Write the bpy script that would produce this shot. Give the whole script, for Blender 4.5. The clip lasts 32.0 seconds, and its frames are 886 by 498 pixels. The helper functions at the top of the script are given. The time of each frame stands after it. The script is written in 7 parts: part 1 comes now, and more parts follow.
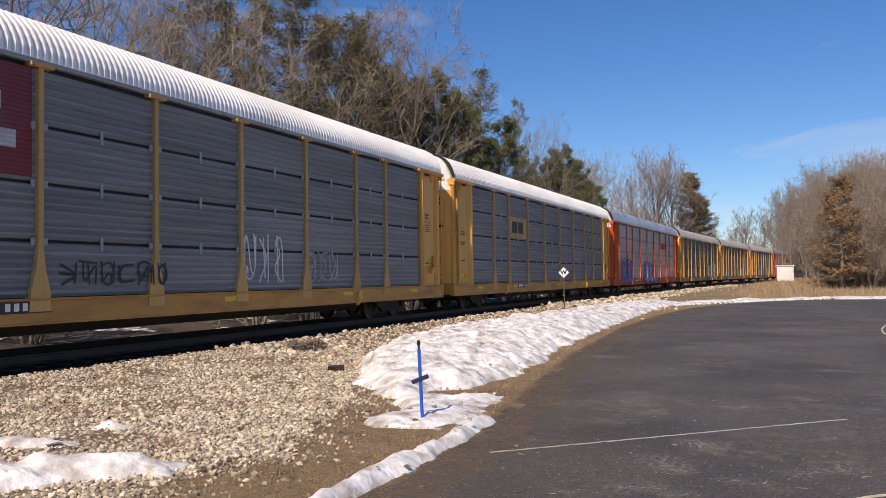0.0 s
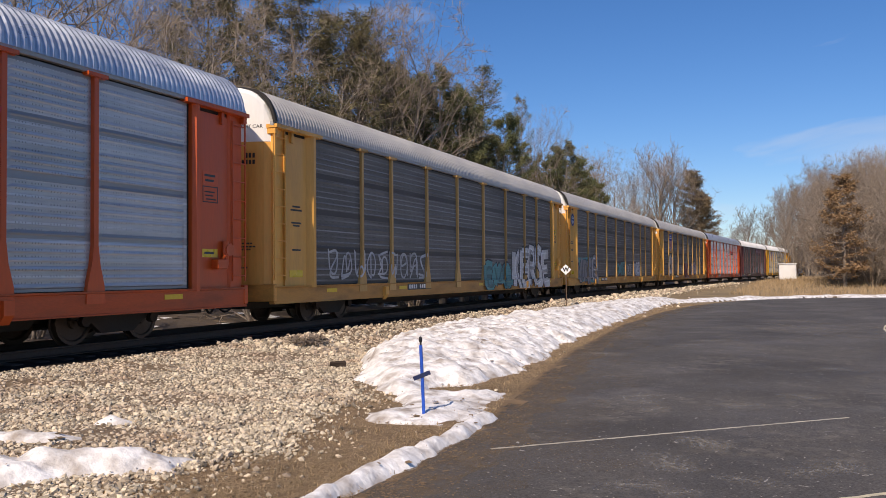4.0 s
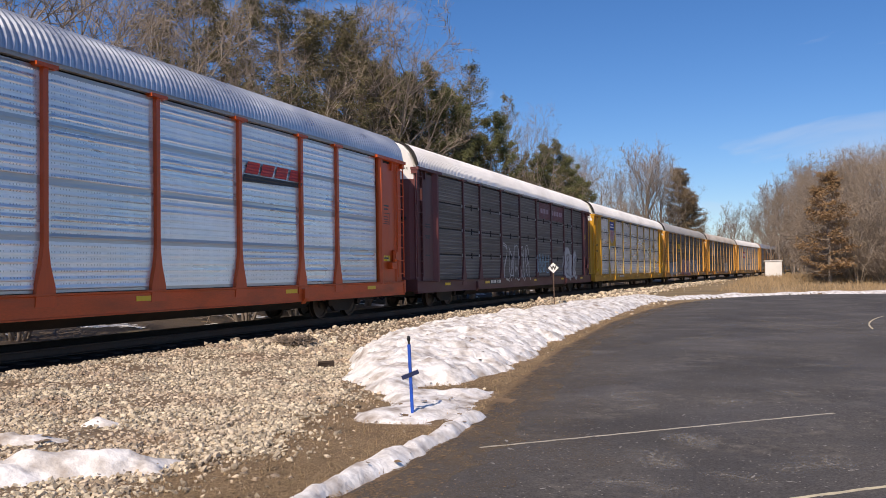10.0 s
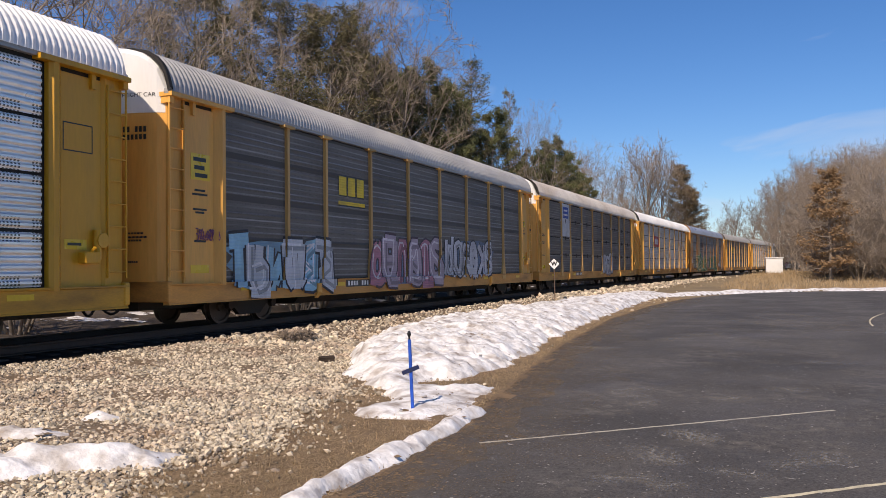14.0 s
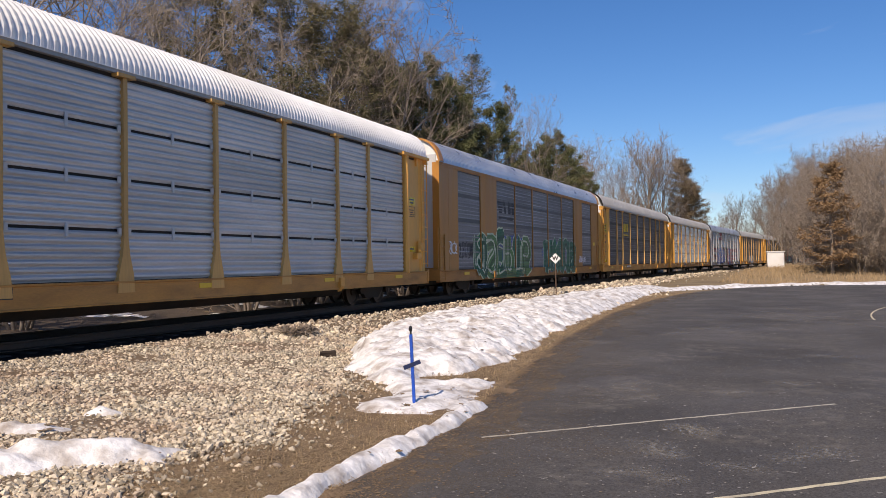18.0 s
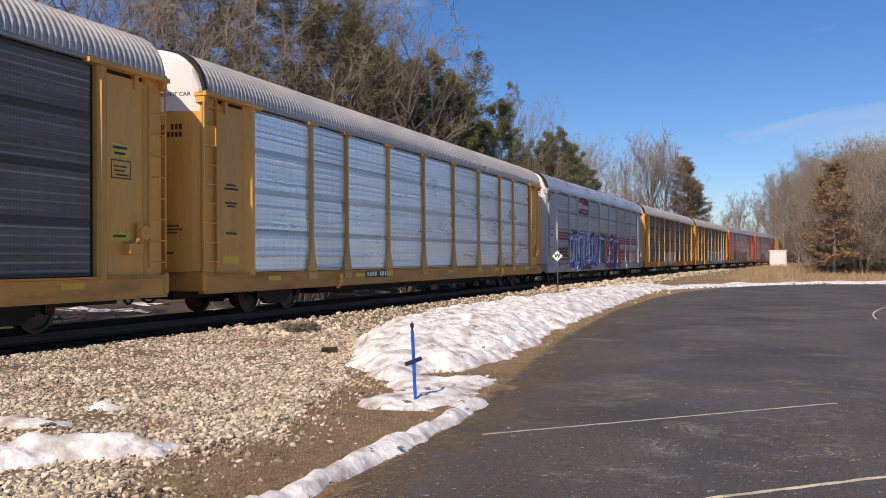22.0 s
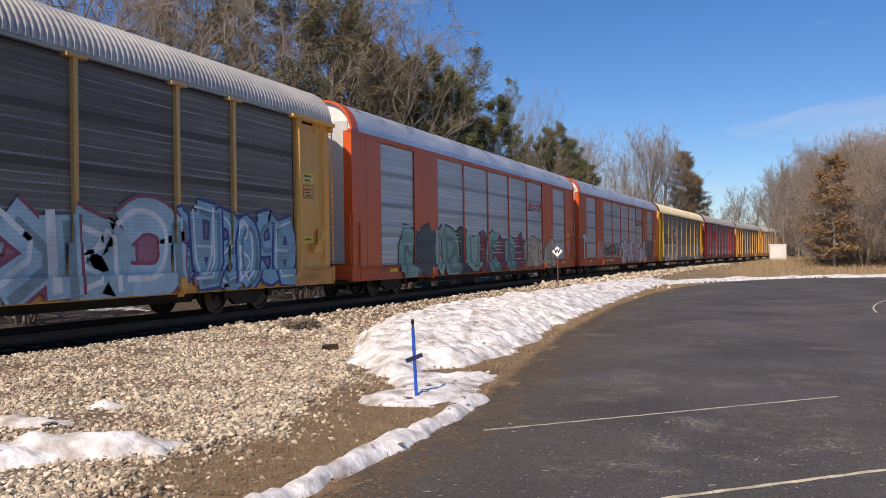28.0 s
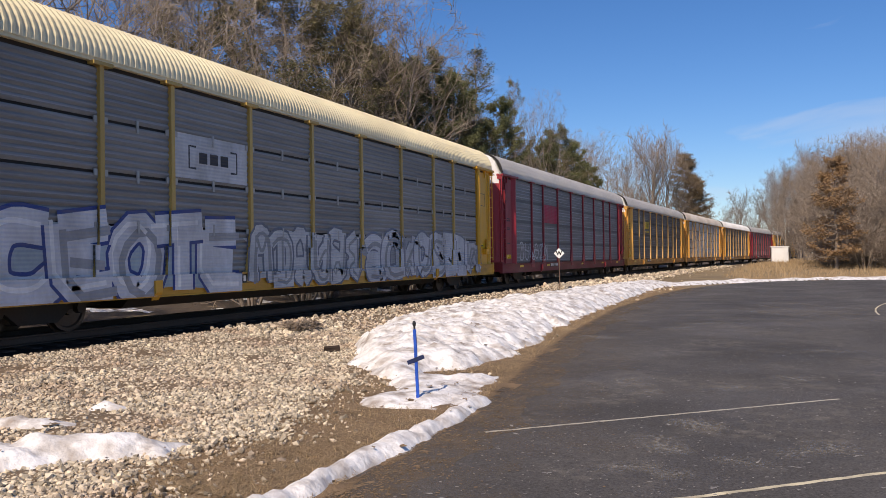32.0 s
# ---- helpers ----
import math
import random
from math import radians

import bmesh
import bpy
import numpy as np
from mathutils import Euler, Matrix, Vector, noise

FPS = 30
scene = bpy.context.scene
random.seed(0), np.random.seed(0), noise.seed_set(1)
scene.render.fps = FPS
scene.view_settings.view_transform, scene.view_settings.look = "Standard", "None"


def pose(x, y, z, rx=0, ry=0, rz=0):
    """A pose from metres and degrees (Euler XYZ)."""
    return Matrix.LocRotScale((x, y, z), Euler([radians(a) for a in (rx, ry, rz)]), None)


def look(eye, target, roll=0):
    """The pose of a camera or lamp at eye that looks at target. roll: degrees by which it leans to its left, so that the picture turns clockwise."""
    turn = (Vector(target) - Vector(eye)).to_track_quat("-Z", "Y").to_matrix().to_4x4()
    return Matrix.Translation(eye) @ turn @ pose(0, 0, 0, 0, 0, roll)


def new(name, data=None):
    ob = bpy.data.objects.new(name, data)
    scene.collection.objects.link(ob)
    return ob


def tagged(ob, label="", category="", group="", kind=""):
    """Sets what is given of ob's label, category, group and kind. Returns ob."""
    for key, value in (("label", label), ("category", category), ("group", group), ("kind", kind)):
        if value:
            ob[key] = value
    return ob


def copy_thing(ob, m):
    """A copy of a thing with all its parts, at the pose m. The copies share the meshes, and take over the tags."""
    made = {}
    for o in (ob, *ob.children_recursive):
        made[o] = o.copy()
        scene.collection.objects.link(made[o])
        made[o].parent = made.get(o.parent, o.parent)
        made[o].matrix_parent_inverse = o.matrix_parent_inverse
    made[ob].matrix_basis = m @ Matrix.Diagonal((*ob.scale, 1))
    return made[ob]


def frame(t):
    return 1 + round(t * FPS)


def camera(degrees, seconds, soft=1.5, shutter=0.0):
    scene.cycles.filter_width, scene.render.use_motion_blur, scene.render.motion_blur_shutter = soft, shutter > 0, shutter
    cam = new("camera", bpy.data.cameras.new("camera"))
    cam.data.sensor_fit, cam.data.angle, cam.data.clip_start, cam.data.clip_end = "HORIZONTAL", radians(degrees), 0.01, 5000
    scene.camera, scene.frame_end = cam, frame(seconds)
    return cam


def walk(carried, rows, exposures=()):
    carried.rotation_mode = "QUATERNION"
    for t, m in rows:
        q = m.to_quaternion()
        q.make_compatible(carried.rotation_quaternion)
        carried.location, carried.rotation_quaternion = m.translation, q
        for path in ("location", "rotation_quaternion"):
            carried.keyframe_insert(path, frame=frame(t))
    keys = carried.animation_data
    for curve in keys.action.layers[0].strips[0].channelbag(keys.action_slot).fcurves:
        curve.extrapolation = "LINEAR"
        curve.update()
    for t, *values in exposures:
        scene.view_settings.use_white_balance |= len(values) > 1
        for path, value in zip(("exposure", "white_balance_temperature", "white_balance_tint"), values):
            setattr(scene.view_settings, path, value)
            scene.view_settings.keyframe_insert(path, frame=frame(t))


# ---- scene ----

# The camera stands in the parking lot, held by hand: it only turns a little.
EYE = (0.0, 0.0, 1.28)
cam = camera(55.14, 32.0, soft=0.8)
TURNS = ((0, 91.946, 0.768, 22.325), (0.5, 91.993, 0.603, 22.376), (1, 91.992, 0.458, 22.429), (1.5, 91.898, 0.461, 22.454),
        (2, 91.841, 0.490, 22.444), (2.5, 91.827, 0.472, 22.428), (3, 91.802, 0.486, 22.442), (3.5, 91.726, 0.495, 22.468),
        (5.5, 91.729, 0.662, 22.396), (6, 91.735, 0.646, 22.311), (6.5, 91.741, 0.690, 22.241), (7, 91.770, 0.784, 22.155),
        (7.5, 91.786, 0.820, 22.043), (8, 91.788, 0.826, 21.953), (8.5, 91.768, 0.863, 21.872), (9, 91.694, 0.883, 21.769),
        (9.5, 91.643, 0.884, 21.687), (10, 91.637, 0.876, 21.643), (10.5, 91.622, 0.802, 21.621), (11, 91.566, 0.672, 21.654),
        (11.5, 91.465, 0.600, 21.719), (12, 91.326, 0.581, 21.780), (12.5, 91.250, 0.580, 21.819), (13, 91.308, 0.589, 21.788),
        (13.5, 91.357, 0.598, 21.723), (14, 91.332, 0.624, 21.694), (14.5, 91.265, 0.604, 21.730), (16.5, 91.191, 0.594, 21.827),
        (17, 91.042, 0.670, 21.788), (17.5, 90.977, 0.745, 21.780), (18, 90.982, 0.765, 21.775), (18.5, 91.020, 0.729, 21.777),
        (19, 91.005, 0.691, 21.794), (19.5, 90.906, 0.621, 21.788), (20, 90.790, 0.533, 21.789), (20.5, 90.755, 0.516, 21.811),
        (21, 90.797, 0.503, 21.833), (21.5, 90.826, 0.474, 21.860), (22, 90.775, 0.446, 21.906), (22.5, 90.680, 0.412, 21.943),
        (23, 90.655, 0.396, 21.948), (23.5, 90.694, 0.378, 21.936), (24, 90.751, 0.418, 21.938), (24.5, 90.778, 0.550, 21.963),
        (25, 90.770, 0.668, 22.005), (25.5, 90.776, 0.742, 22.026), (27.5, 90.524, 0.901, 21.918), (28, 90.527, 0.857, 21.905),
        (28.5, 90.632, 0.820, 21.925), (29, 90.738, 0.827, 21.931), (29.5, 90.757, 0.850, 21.932), (30, 90.667, 0.863, 21.942),
        (30.5, 90.570, 0.887, 21.939), (31, 90.529, 0.883, 21.939), (31.5, 90.557, 0.855, 21.964), (32, 90.650, 0.790, 22.022))
walk(cam, [(t, pose(*EYE, a, b, c)) for t, a, b, c in TURNS], [(0.0, 0.0, 7350, 17), (32.0, 0.0, 7350, 17)])

# ---- light: clear winter noon, the sun runs nearly along the track ----
SUN_EL, SUN_AZ = radians(43), radians(181.0)
world = bpy.data.worlds.new("sky")
scene.world = world
world.use_nodes = True
wn, wl = world.node_tree.nodes, world.node_tree.links
wn.clear()
sky = wn.new("ShaderNodeTexSky")
sky.sky_type, sky.sun_disc, sky.sun_elevation, sky.sun_rotation = "NISHITA", False, SUN_EL, SUN_AZ
sky.altitude, sky.air_density, sky.dust_density, sky.ozone_density = 500, 1.0, 0.35, 8.0
vivid = wn.new("ShaderNodeHueSaturation")
vivid.inputs["Hue"].default_value = 0.505
vivid.inputs["Saturation"].default_value, vivid.inputs["Value"].default_value = 1.17, 1.0
back = wn.new("ShaderNodeBackground")
back.inputs["Strength"].default_value = 0.122
# thin cirrus
wc = wn.new("ShaderNodeTexCoord")
wm = wn.new("ShaderNodeMapping")
wm.inputs["Scale"].default_value = (2.0, 2.0, 8.0)
wm.inputs["Rotation"].default_value = (0.16, -0.10, 1.5)
wz = wn.new("ShaderNodeTexNoise")
wz.inputs["Scale"].default_value, wz.inputs["Detail"].default_value, wz.inputs["Distortion"].default_value = 2.2, 6, 0.6
wr = wn.new("ShaderNodeValToRGB")
wr.color_ramp.elements[0].position, wr.color_ramp.elements[1].position = 0.60, 0.86
wr.color_ramp.elements[1].color = (0.5, 0.5, 0.5, 1)
wx = wn.new("ShaderNodeMixRGB")
wx.inputs["Color2"].default_value = (5.5, 6.0, 6.6, 1)
wl.new(wc.outputs["Generated"], wm.inputs["Vector"])
wl.new(wm.outputs["Vector"], wz.inputs["Vector"])
wl.new(wz.outputs["Fac"], wr.inputs["Fac"])
wl.new(wr.outputs["Color"], wx.inputs["Fac"])
wl.new(sky.outputs["Color"], vivid.inputs["Color"])
wl.new(vivid.outputs["Color"], wx.inputs["Color1"])
wl.new(wx.outputs["Color"], back.inputs["Color"])
wo = wn.new("ShaderNodeOutputWorld")
wl.new(back.outputs["Background"], wo.inputs["Surface"])
sun = new("sun", bpy.data.lights.new("sun", "SUN"))
sun.data.energy, sun.data.angle, sun.data.color = 4.6, radians(0.53), (1.0, 0.92, 0.80)
_sd = Vector((math.sin(SUN_AZ) * math.cos(SUN_EL), math.cos(SUN_AZ) * math.cos(SUN_EL), math.sin(SUN_EL)))
sun.matrix_world = look(_sd * 50, (0, 0, 0))

# ---- materials ----
def mat(name, base, rough=0.7, metal=0.0, var=0.25, scale=1.5, fine=18.0, stretch=(1, 1, 1), bump=0.15, dirt=None, dirt_amt=0.35,
        dirt_scale=0.6, dots="", sheen_streak=0.0, ribs=0.0, spec=0.5, rand=0.0, island=0.0, grain=0.5, crest=None):
    """A weathered surface: two scales of tone, dirt of its own shape, fine relief; dots: punched holes; ribs: pressed ribs."""
    m = bpy.data.materials.new(name)
    m.use_nodes = True
    n, l = m.node_tree.nodes, m.node_tree.links
    p = n["Principled BSDF"]
    p.inputs["Metallic"].default_value, p.inputs["Specular IOR Level"].default_value = metal, spec
    tc = n.new("ShaderNodeTexCoord")
    mp = n.new("ShaderNodeMapping")
    mp.inputs["Scale"].default_value = stretch
    l.new(tc.outputs["Object"], mp.inputs["Vector"])
    big, small, spot = (n.new("ShaderNodeTexNoise") for _ in range(3))
    for node, s, d in ((big, scale, 3), (small, fine, 5), (spot, dirt_scale, 6)):
        node.inputs["Scale"].default_value, node.inputs["Detail"].default_value = s, d
        l.new(mp.outputs["Vector"], node.inputs["Vector"])
    mul = n.new("ShaderNodeMath")
    mul.operation = "MULTIPLY_ADD"
    mul.inputs[1].default_value, mul.inputs[2].default_value = grain, 0.5 - grain / 2
    add = n.new("ShaderNodeMath")
    l.new(big.outputs["Fac"], add.inputs[0])
    l.new(small.outputs["Fac"], mul.inputs[0])
    l.new(mul.outputs[0], add.inputs[1])
    rng = n.new("ShaderNodeMapRange")
    rng.inputs["From Min"].default_value, rng.inputs["From Max"].default_value = 0.7, 1.3
    rng.inputs["To Min"].default_value, rng.inputs["To Max"].default_value = 1 - var, 1 + var
    l.new(add.outputs[0], rng.inputs["Value"])
    tone = n.new("ShaderNodeMixRGB")
    tone.blend_type = "MULTIPLY"
    tone.inputs["Fac"].default_value = 1
    tone.inputs["Color1"].default_value = (*base, 1)
    l.new(rng.outputs["Result"], tone.inputs["Color2"])
    out = tone.outputs["Color"]
    if dirt:
        ramp = n.new("ShaderNodeMapRange")
        ramp.inputs["From Min"].default_value, ramp.inputs["From Max"].default_value = 0.45, 0.72
        ramp.inputs["To Max"].default_value = dirt_amt
        l.new(spot.outputs["Fac"], ramp.inputs["Value"])
        mx = n.new("ShaderNodeMixRGB")
        mx.inputs["Color2"].default_value = (*dirt, 1)
        l.new(ramp.outputs["Result"], mx.inputs["Fac"])
        l.new(out, mx.inputs["Color1"])
        out = mx.outputs["Color"]
    if rand or island:
        src = n.new("ShaderNodeObjectInfo") if rand else n.new("ShaderNodeNewGeometry")
        rr = n.new("ShaderNodeMapRange")
        k = rand or island
        rr.inputs["To Min"].default_value, rr.inputs["To Max"].default_value = 1 - k, 1 + k
        l.new(src.outputs["Random" if rand else "Random Per Island"], rr.inputs["Value"])
        mx = n.new("ShaderNodeMixRGB")
        mx.blend_type = "MULTIPLY"
        mx.inputs["Fac"].default_value = 1
        l.new(out, mx.inputs["Color1"])
        l.new(rr.outputs["Result"], mx.inputs["Color2"])
        out = mx.outputs["Color"]
    if sheen_streak:
        # light caught by the sheets, painted as long level bands of brighter zinc
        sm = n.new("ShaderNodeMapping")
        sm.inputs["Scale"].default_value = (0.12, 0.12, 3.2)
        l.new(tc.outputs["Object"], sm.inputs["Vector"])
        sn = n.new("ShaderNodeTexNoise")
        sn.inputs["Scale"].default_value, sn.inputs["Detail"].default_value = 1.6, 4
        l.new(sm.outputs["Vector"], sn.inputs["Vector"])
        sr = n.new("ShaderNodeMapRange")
        sr.inputs["From Min"].default_value, sr.inputs["From Max"].default_value, sr.inputs["To Max"].default_value = 0.46, 0.66, sheen_streak
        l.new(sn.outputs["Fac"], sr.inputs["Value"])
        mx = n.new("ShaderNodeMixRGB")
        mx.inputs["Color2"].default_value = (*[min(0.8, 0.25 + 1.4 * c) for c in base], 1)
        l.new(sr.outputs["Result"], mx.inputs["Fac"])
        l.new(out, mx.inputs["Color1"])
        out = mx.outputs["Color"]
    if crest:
        # rubbed zinc and sunlit glints painted bright along the rib crests, in broken lengths
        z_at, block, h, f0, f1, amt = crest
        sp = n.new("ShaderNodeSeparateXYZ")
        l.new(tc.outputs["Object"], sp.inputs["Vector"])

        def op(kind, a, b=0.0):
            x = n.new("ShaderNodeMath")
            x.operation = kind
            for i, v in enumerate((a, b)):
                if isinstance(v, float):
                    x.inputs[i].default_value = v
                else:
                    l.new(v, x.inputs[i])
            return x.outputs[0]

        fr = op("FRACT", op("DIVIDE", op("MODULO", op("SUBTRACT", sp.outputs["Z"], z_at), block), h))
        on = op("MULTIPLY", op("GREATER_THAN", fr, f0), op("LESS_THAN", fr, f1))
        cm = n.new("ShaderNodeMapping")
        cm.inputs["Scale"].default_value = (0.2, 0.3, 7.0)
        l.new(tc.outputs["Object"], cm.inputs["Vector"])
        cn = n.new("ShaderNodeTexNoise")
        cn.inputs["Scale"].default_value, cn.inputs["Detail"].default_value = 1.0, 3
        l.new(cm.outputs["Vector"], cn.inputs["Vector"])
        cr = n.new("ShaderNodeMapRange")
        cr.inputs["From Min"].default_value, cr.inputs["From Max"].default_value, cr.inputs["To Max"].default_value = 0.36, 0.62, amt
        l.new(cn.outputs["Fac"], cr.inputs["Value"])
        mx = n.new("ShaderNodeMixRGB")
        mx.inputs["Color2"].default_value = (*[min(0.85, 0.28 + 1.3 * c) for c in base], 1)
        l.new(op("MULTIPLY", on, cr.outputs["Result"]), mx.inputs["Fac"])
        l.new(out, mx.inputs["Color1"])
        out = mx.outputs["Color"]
    if dots:
        sep = n.new("ShaderNodeSeparateXYZ")
        l.new(tc.outputs["Object"], sep.inputs["Vector"])

        def cell(sock, size):
            a = n.new("ShaderNodeMath")
            a.operation = "DIVIDE"
            a.inputs[1].default_value = size
            l.new(sock, a.inputs[0])
            b = n.new("ShaderNodeMath")
            b.operation = "FRACT"
            l.new(a.outputs[0], b.inputs[0])
            c = n.new("ShaderNodeMath")
            c.operation = "SUBTRACT"
            c.inputs[1].default_value = 0.5
            l.new(b.outputs[0], c.inputs[0])
            d = n.new("ShaderNodeMath")
            d.operation = "ABSOLUTE"
            l.new(c.outputs[0], d.inputs[0])
            return d.outputs[0]

        def less(sock, v):
            a = n.new("ShaderNodeMath")
            a.operation = "LESS_THAN"
            a.inputs[1].default_value = v
            l.new(sock, a.inputs[0])
            return a.outputs[0]

        if dots == "fine":
            low = n.new("ShaderNodeMath")
            low.inputs[1].default_value = -1.01
            l.new(sep.outputs["Z"], low.inputs[0])
            clear = less(cell(low.outputs[0], 0.985), 0.425)
            flags = [less(cell(sep.outputs["Y"], 0.066), 0.17), less(cell(sep.outputs["Z"], 0.112), 0.13), less(cell(sep.outputs["Y"], 0.36), 0.36), clear]
            mx = n.new("ShaderNodeMixRGB")
            mx.inputs["Color1"].default_value = (*[0.6 * c for c in base], 1)
            l.new(clear, mx.inputs["Fac"])
            l.new(out, mx.inputs["Color2"])
            out = mx.outputs["Color"]
        else:
            shift = n.new("ShaderNodeMath")
            shift.inputs[1].default_value = -1.01
            l.new(sep.outputs["Z"], shift.inputs[0])
            far = n.new("ShaderNodeMath")
            far.operation = "GREATER_THAN"
            far.inputs[1].default_value = 0.29
            l.new(cell(shift.outputs[0], 0.985), far.inputs[0])
            flags = [less(cell(sep.outputs["Y"], 0.075), 0.27), less(cell(sep.outputs["Z"], 0.052), 0.29), less(cell(sep.outputs["Y"], 0.66), 0.34), far.outputs[0]]
        f = flags[0]
        for g in flags[1:]:
            a = n.new("ShaderNodeMath")
            a.operation = "MULTIPLY"
            l.new(f, a.inputs[0])
            l.new(g, a.inputs[1])
            f = a.outputs[0]
        weak = n.new("ShaderNodeMath")
        weak.operation = "MULTIPLY"
        weak.inputs[1].default_value = 0.85 if dots == "groups" else 0.4
        l.new(f, weak.inputs[0])
        f = weak.outputs[0]
        mx = n.new("ShaderNodeMixRGB")
        mx.inputs["Color2"].default_value = (0.012, 0.012, 0.014, 1)
        l.new(f, mx.inputs["Fac"])
        l.new(out, mx.inputs["Color1"])
        out = mx.outputs["Color"]
    l.new(out, p.inputs["Base Color"])
    r2 = n.new("ShaderNodeMapRange")
    r2.inputs["From Min"].default_value, r2.inputs["From Max"].default_value = 0.3, 0.7
    r2.inputs["To Min"].default_value, r2.inputs["To Max"].default_value = max(0.05, rough - 0.12), min(1, rough + 0.12)
    l.new(big.outputs["Fac"], r2.inputs["Value"])
    l.new(r2.outputs["Result"], p.inputs["Roughness"])
    if bump or ribs:
        bp = n.new("ShaderNodeBump")
        bp.inputs["Strength"].default_value, bp.inputs["Distance"].default_value = bump, 0.02
        l.new(small.outputs["Fac"], bp.inputs["Height"])
        last = bp
        if ribs:
            wv = n.new("ShaderNodeTexWave")
            wv.bands_direction = "Z"
            wv.inputs["Scale"].default_value = 2 * math.pi / ribs / 20
            l.new(tc.outputs["Object"], wv.inputs["Vector"])
            b2 = n.new("ShaderNodeBump")
            b2.inputs["Strength"].default_value, b2.inputs["Distance"].default_value = 0.6, 0.02
            l.new(wv.outputs["Fac"], b2.inputs["Height"])
            l.new(bp.outputs["Normal"], b2.inputs["Normal"])
            last = b2
        l.new(last.outputs["Normal"], p.inputs["Normal"])
    return m


SILL = {}
RUST, GRIME = (0.09, 0.04, 0.02), (0.05, 0.045, 0.04)
STREAK = (1.2, 1.2, 0.18)
PAINT = {
    "gold": mat("gold_paint", (0.78, 0.39, 0.08), 0.5, var=0.16, stretch=STREAK, dirt=RUST, dirt_amt=0.35, bump=0.05, rand=0.12),
    "yellow": mat("yellow_paint", (0.66, 0.33, 0.02), 0.45, var=0.12, stretch=STREAK, dirt=RUST, dirt_amt=0.22, bump=0.04, rand=0.06),
    "orange": mat("orange_paint", (0.60, 0.088, 0.013), 0.45, var=0.14, stretch=STREAK, dirt=RUST, dirt_amt=0.25, bump=0.04, rand=0.06),
    "brown": mat("brown_gold_paint", (0.46, 0.20, 0.035), 0.5, var=0.14, stretch=STREAK, dirt=RUST, dirt_amt=0.35, bump=0.05, rand=0.06),
    "maroon": mat("maroon_paint", (0.125, 0.034, 0.034), 0.55, var=0.25, stretch=STREAK, dirt=GRIME, dirt_amt=0.5, bump=0.06, rand=0.1),
    "red": mat("dark_red_paint", (0.30, 0.02, 0.03), 0.5, var=0.2, stretch=STREAK, dirt=GRIME, dirt_amt=0.3, bump=0.05, rand=0.1),
    "grey": mat("grey_paint", (0.46, 0.46, 0.47), 0.5, var=0.12, stretch=STREAK, dirt=GRIME, dirt_amt=0.25, bump=0.05, rand=0.05),
}
for _n, _c in (("gold", (0.62, 0.29, 0.06)), ("yellow", (0.66, 0.34, 0.03)), ("orange", (0.58, 0.095, 0.018)), ("brown", (0.46, 0.20, 0.04)), ("maroon", (0.12, 0.036, 0.034)), ("red", (0.22, 0.02, 0.025)), ("grey", (0.42, 0.415, 0.41))):
    SILL[_n] = mat(_n + "_sill_paint", _c, 0.6, var=0.25, scale=0.7, stretch=(1, 0.6, 2.5), dirt=(0.10, 0.055, 0.03), dirt_amt=0.5, dirt_scale=1.4, bump=0.12, rand=0.15)
POST_PAINT = {
    "gold": mat("faded_gold_post_paint", (0.64, 0.365, 0.11), 0.6, var=0.2, stretch=STREAK, dirt=(0.16, 0.11, 0.07), dirt_amt=0.5, bump=0.05, rand=0.15),
    "yellow": mat("faded_yellow_post_paint", (0.52, 0.34, 0.09), 0.55, var=0.15, stretch=STREAK, dirt=(0.2, 0.13, 0.06), dirt_amt=0.4, bump=0.05, rand=0.1),
}
# sheen bands and rib-crest highlights are painted into these panel colours
PANEL = {}
for _n, _c, _r, _mt, _d in (("dark", (0.150, 0.138, 0.124), 0.55, 0.0, 0.5), ("slate", (0.215, 0.212, 0.21), 0.52, 0.05, 0.4), ("silver", (0.82, 0.825, 0.83), 0.34, 0.6, 0.4), ("steel", (0.46, 0.465, 0.475), 0.42, 0.4, 0.5)):
    for _k in ("", "_rows"):
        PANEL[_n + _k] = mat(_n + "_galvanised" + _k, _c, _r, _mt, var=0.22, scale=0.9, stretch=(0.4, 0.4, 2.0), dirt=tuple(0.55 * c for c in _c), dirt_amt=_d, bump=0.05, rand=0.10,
                             spec=0.15 if _c[0] < 0.32 else 0.5, dots=("groups" if _c[0] > 0.6 else "") if _k else "fine", sheen_streak=0.1 if _c[0] < 0.32 else 0.22, crest=(1.022, 0.985, 0.13257, 0.55, 0.95, 0.3 if _c[0] < 0.32 else 0.3) if _k else (1.02, 100.0, 0.151154, 0.58, 0.82, 0.5 if _c[0] < 0.32 else 0.35))
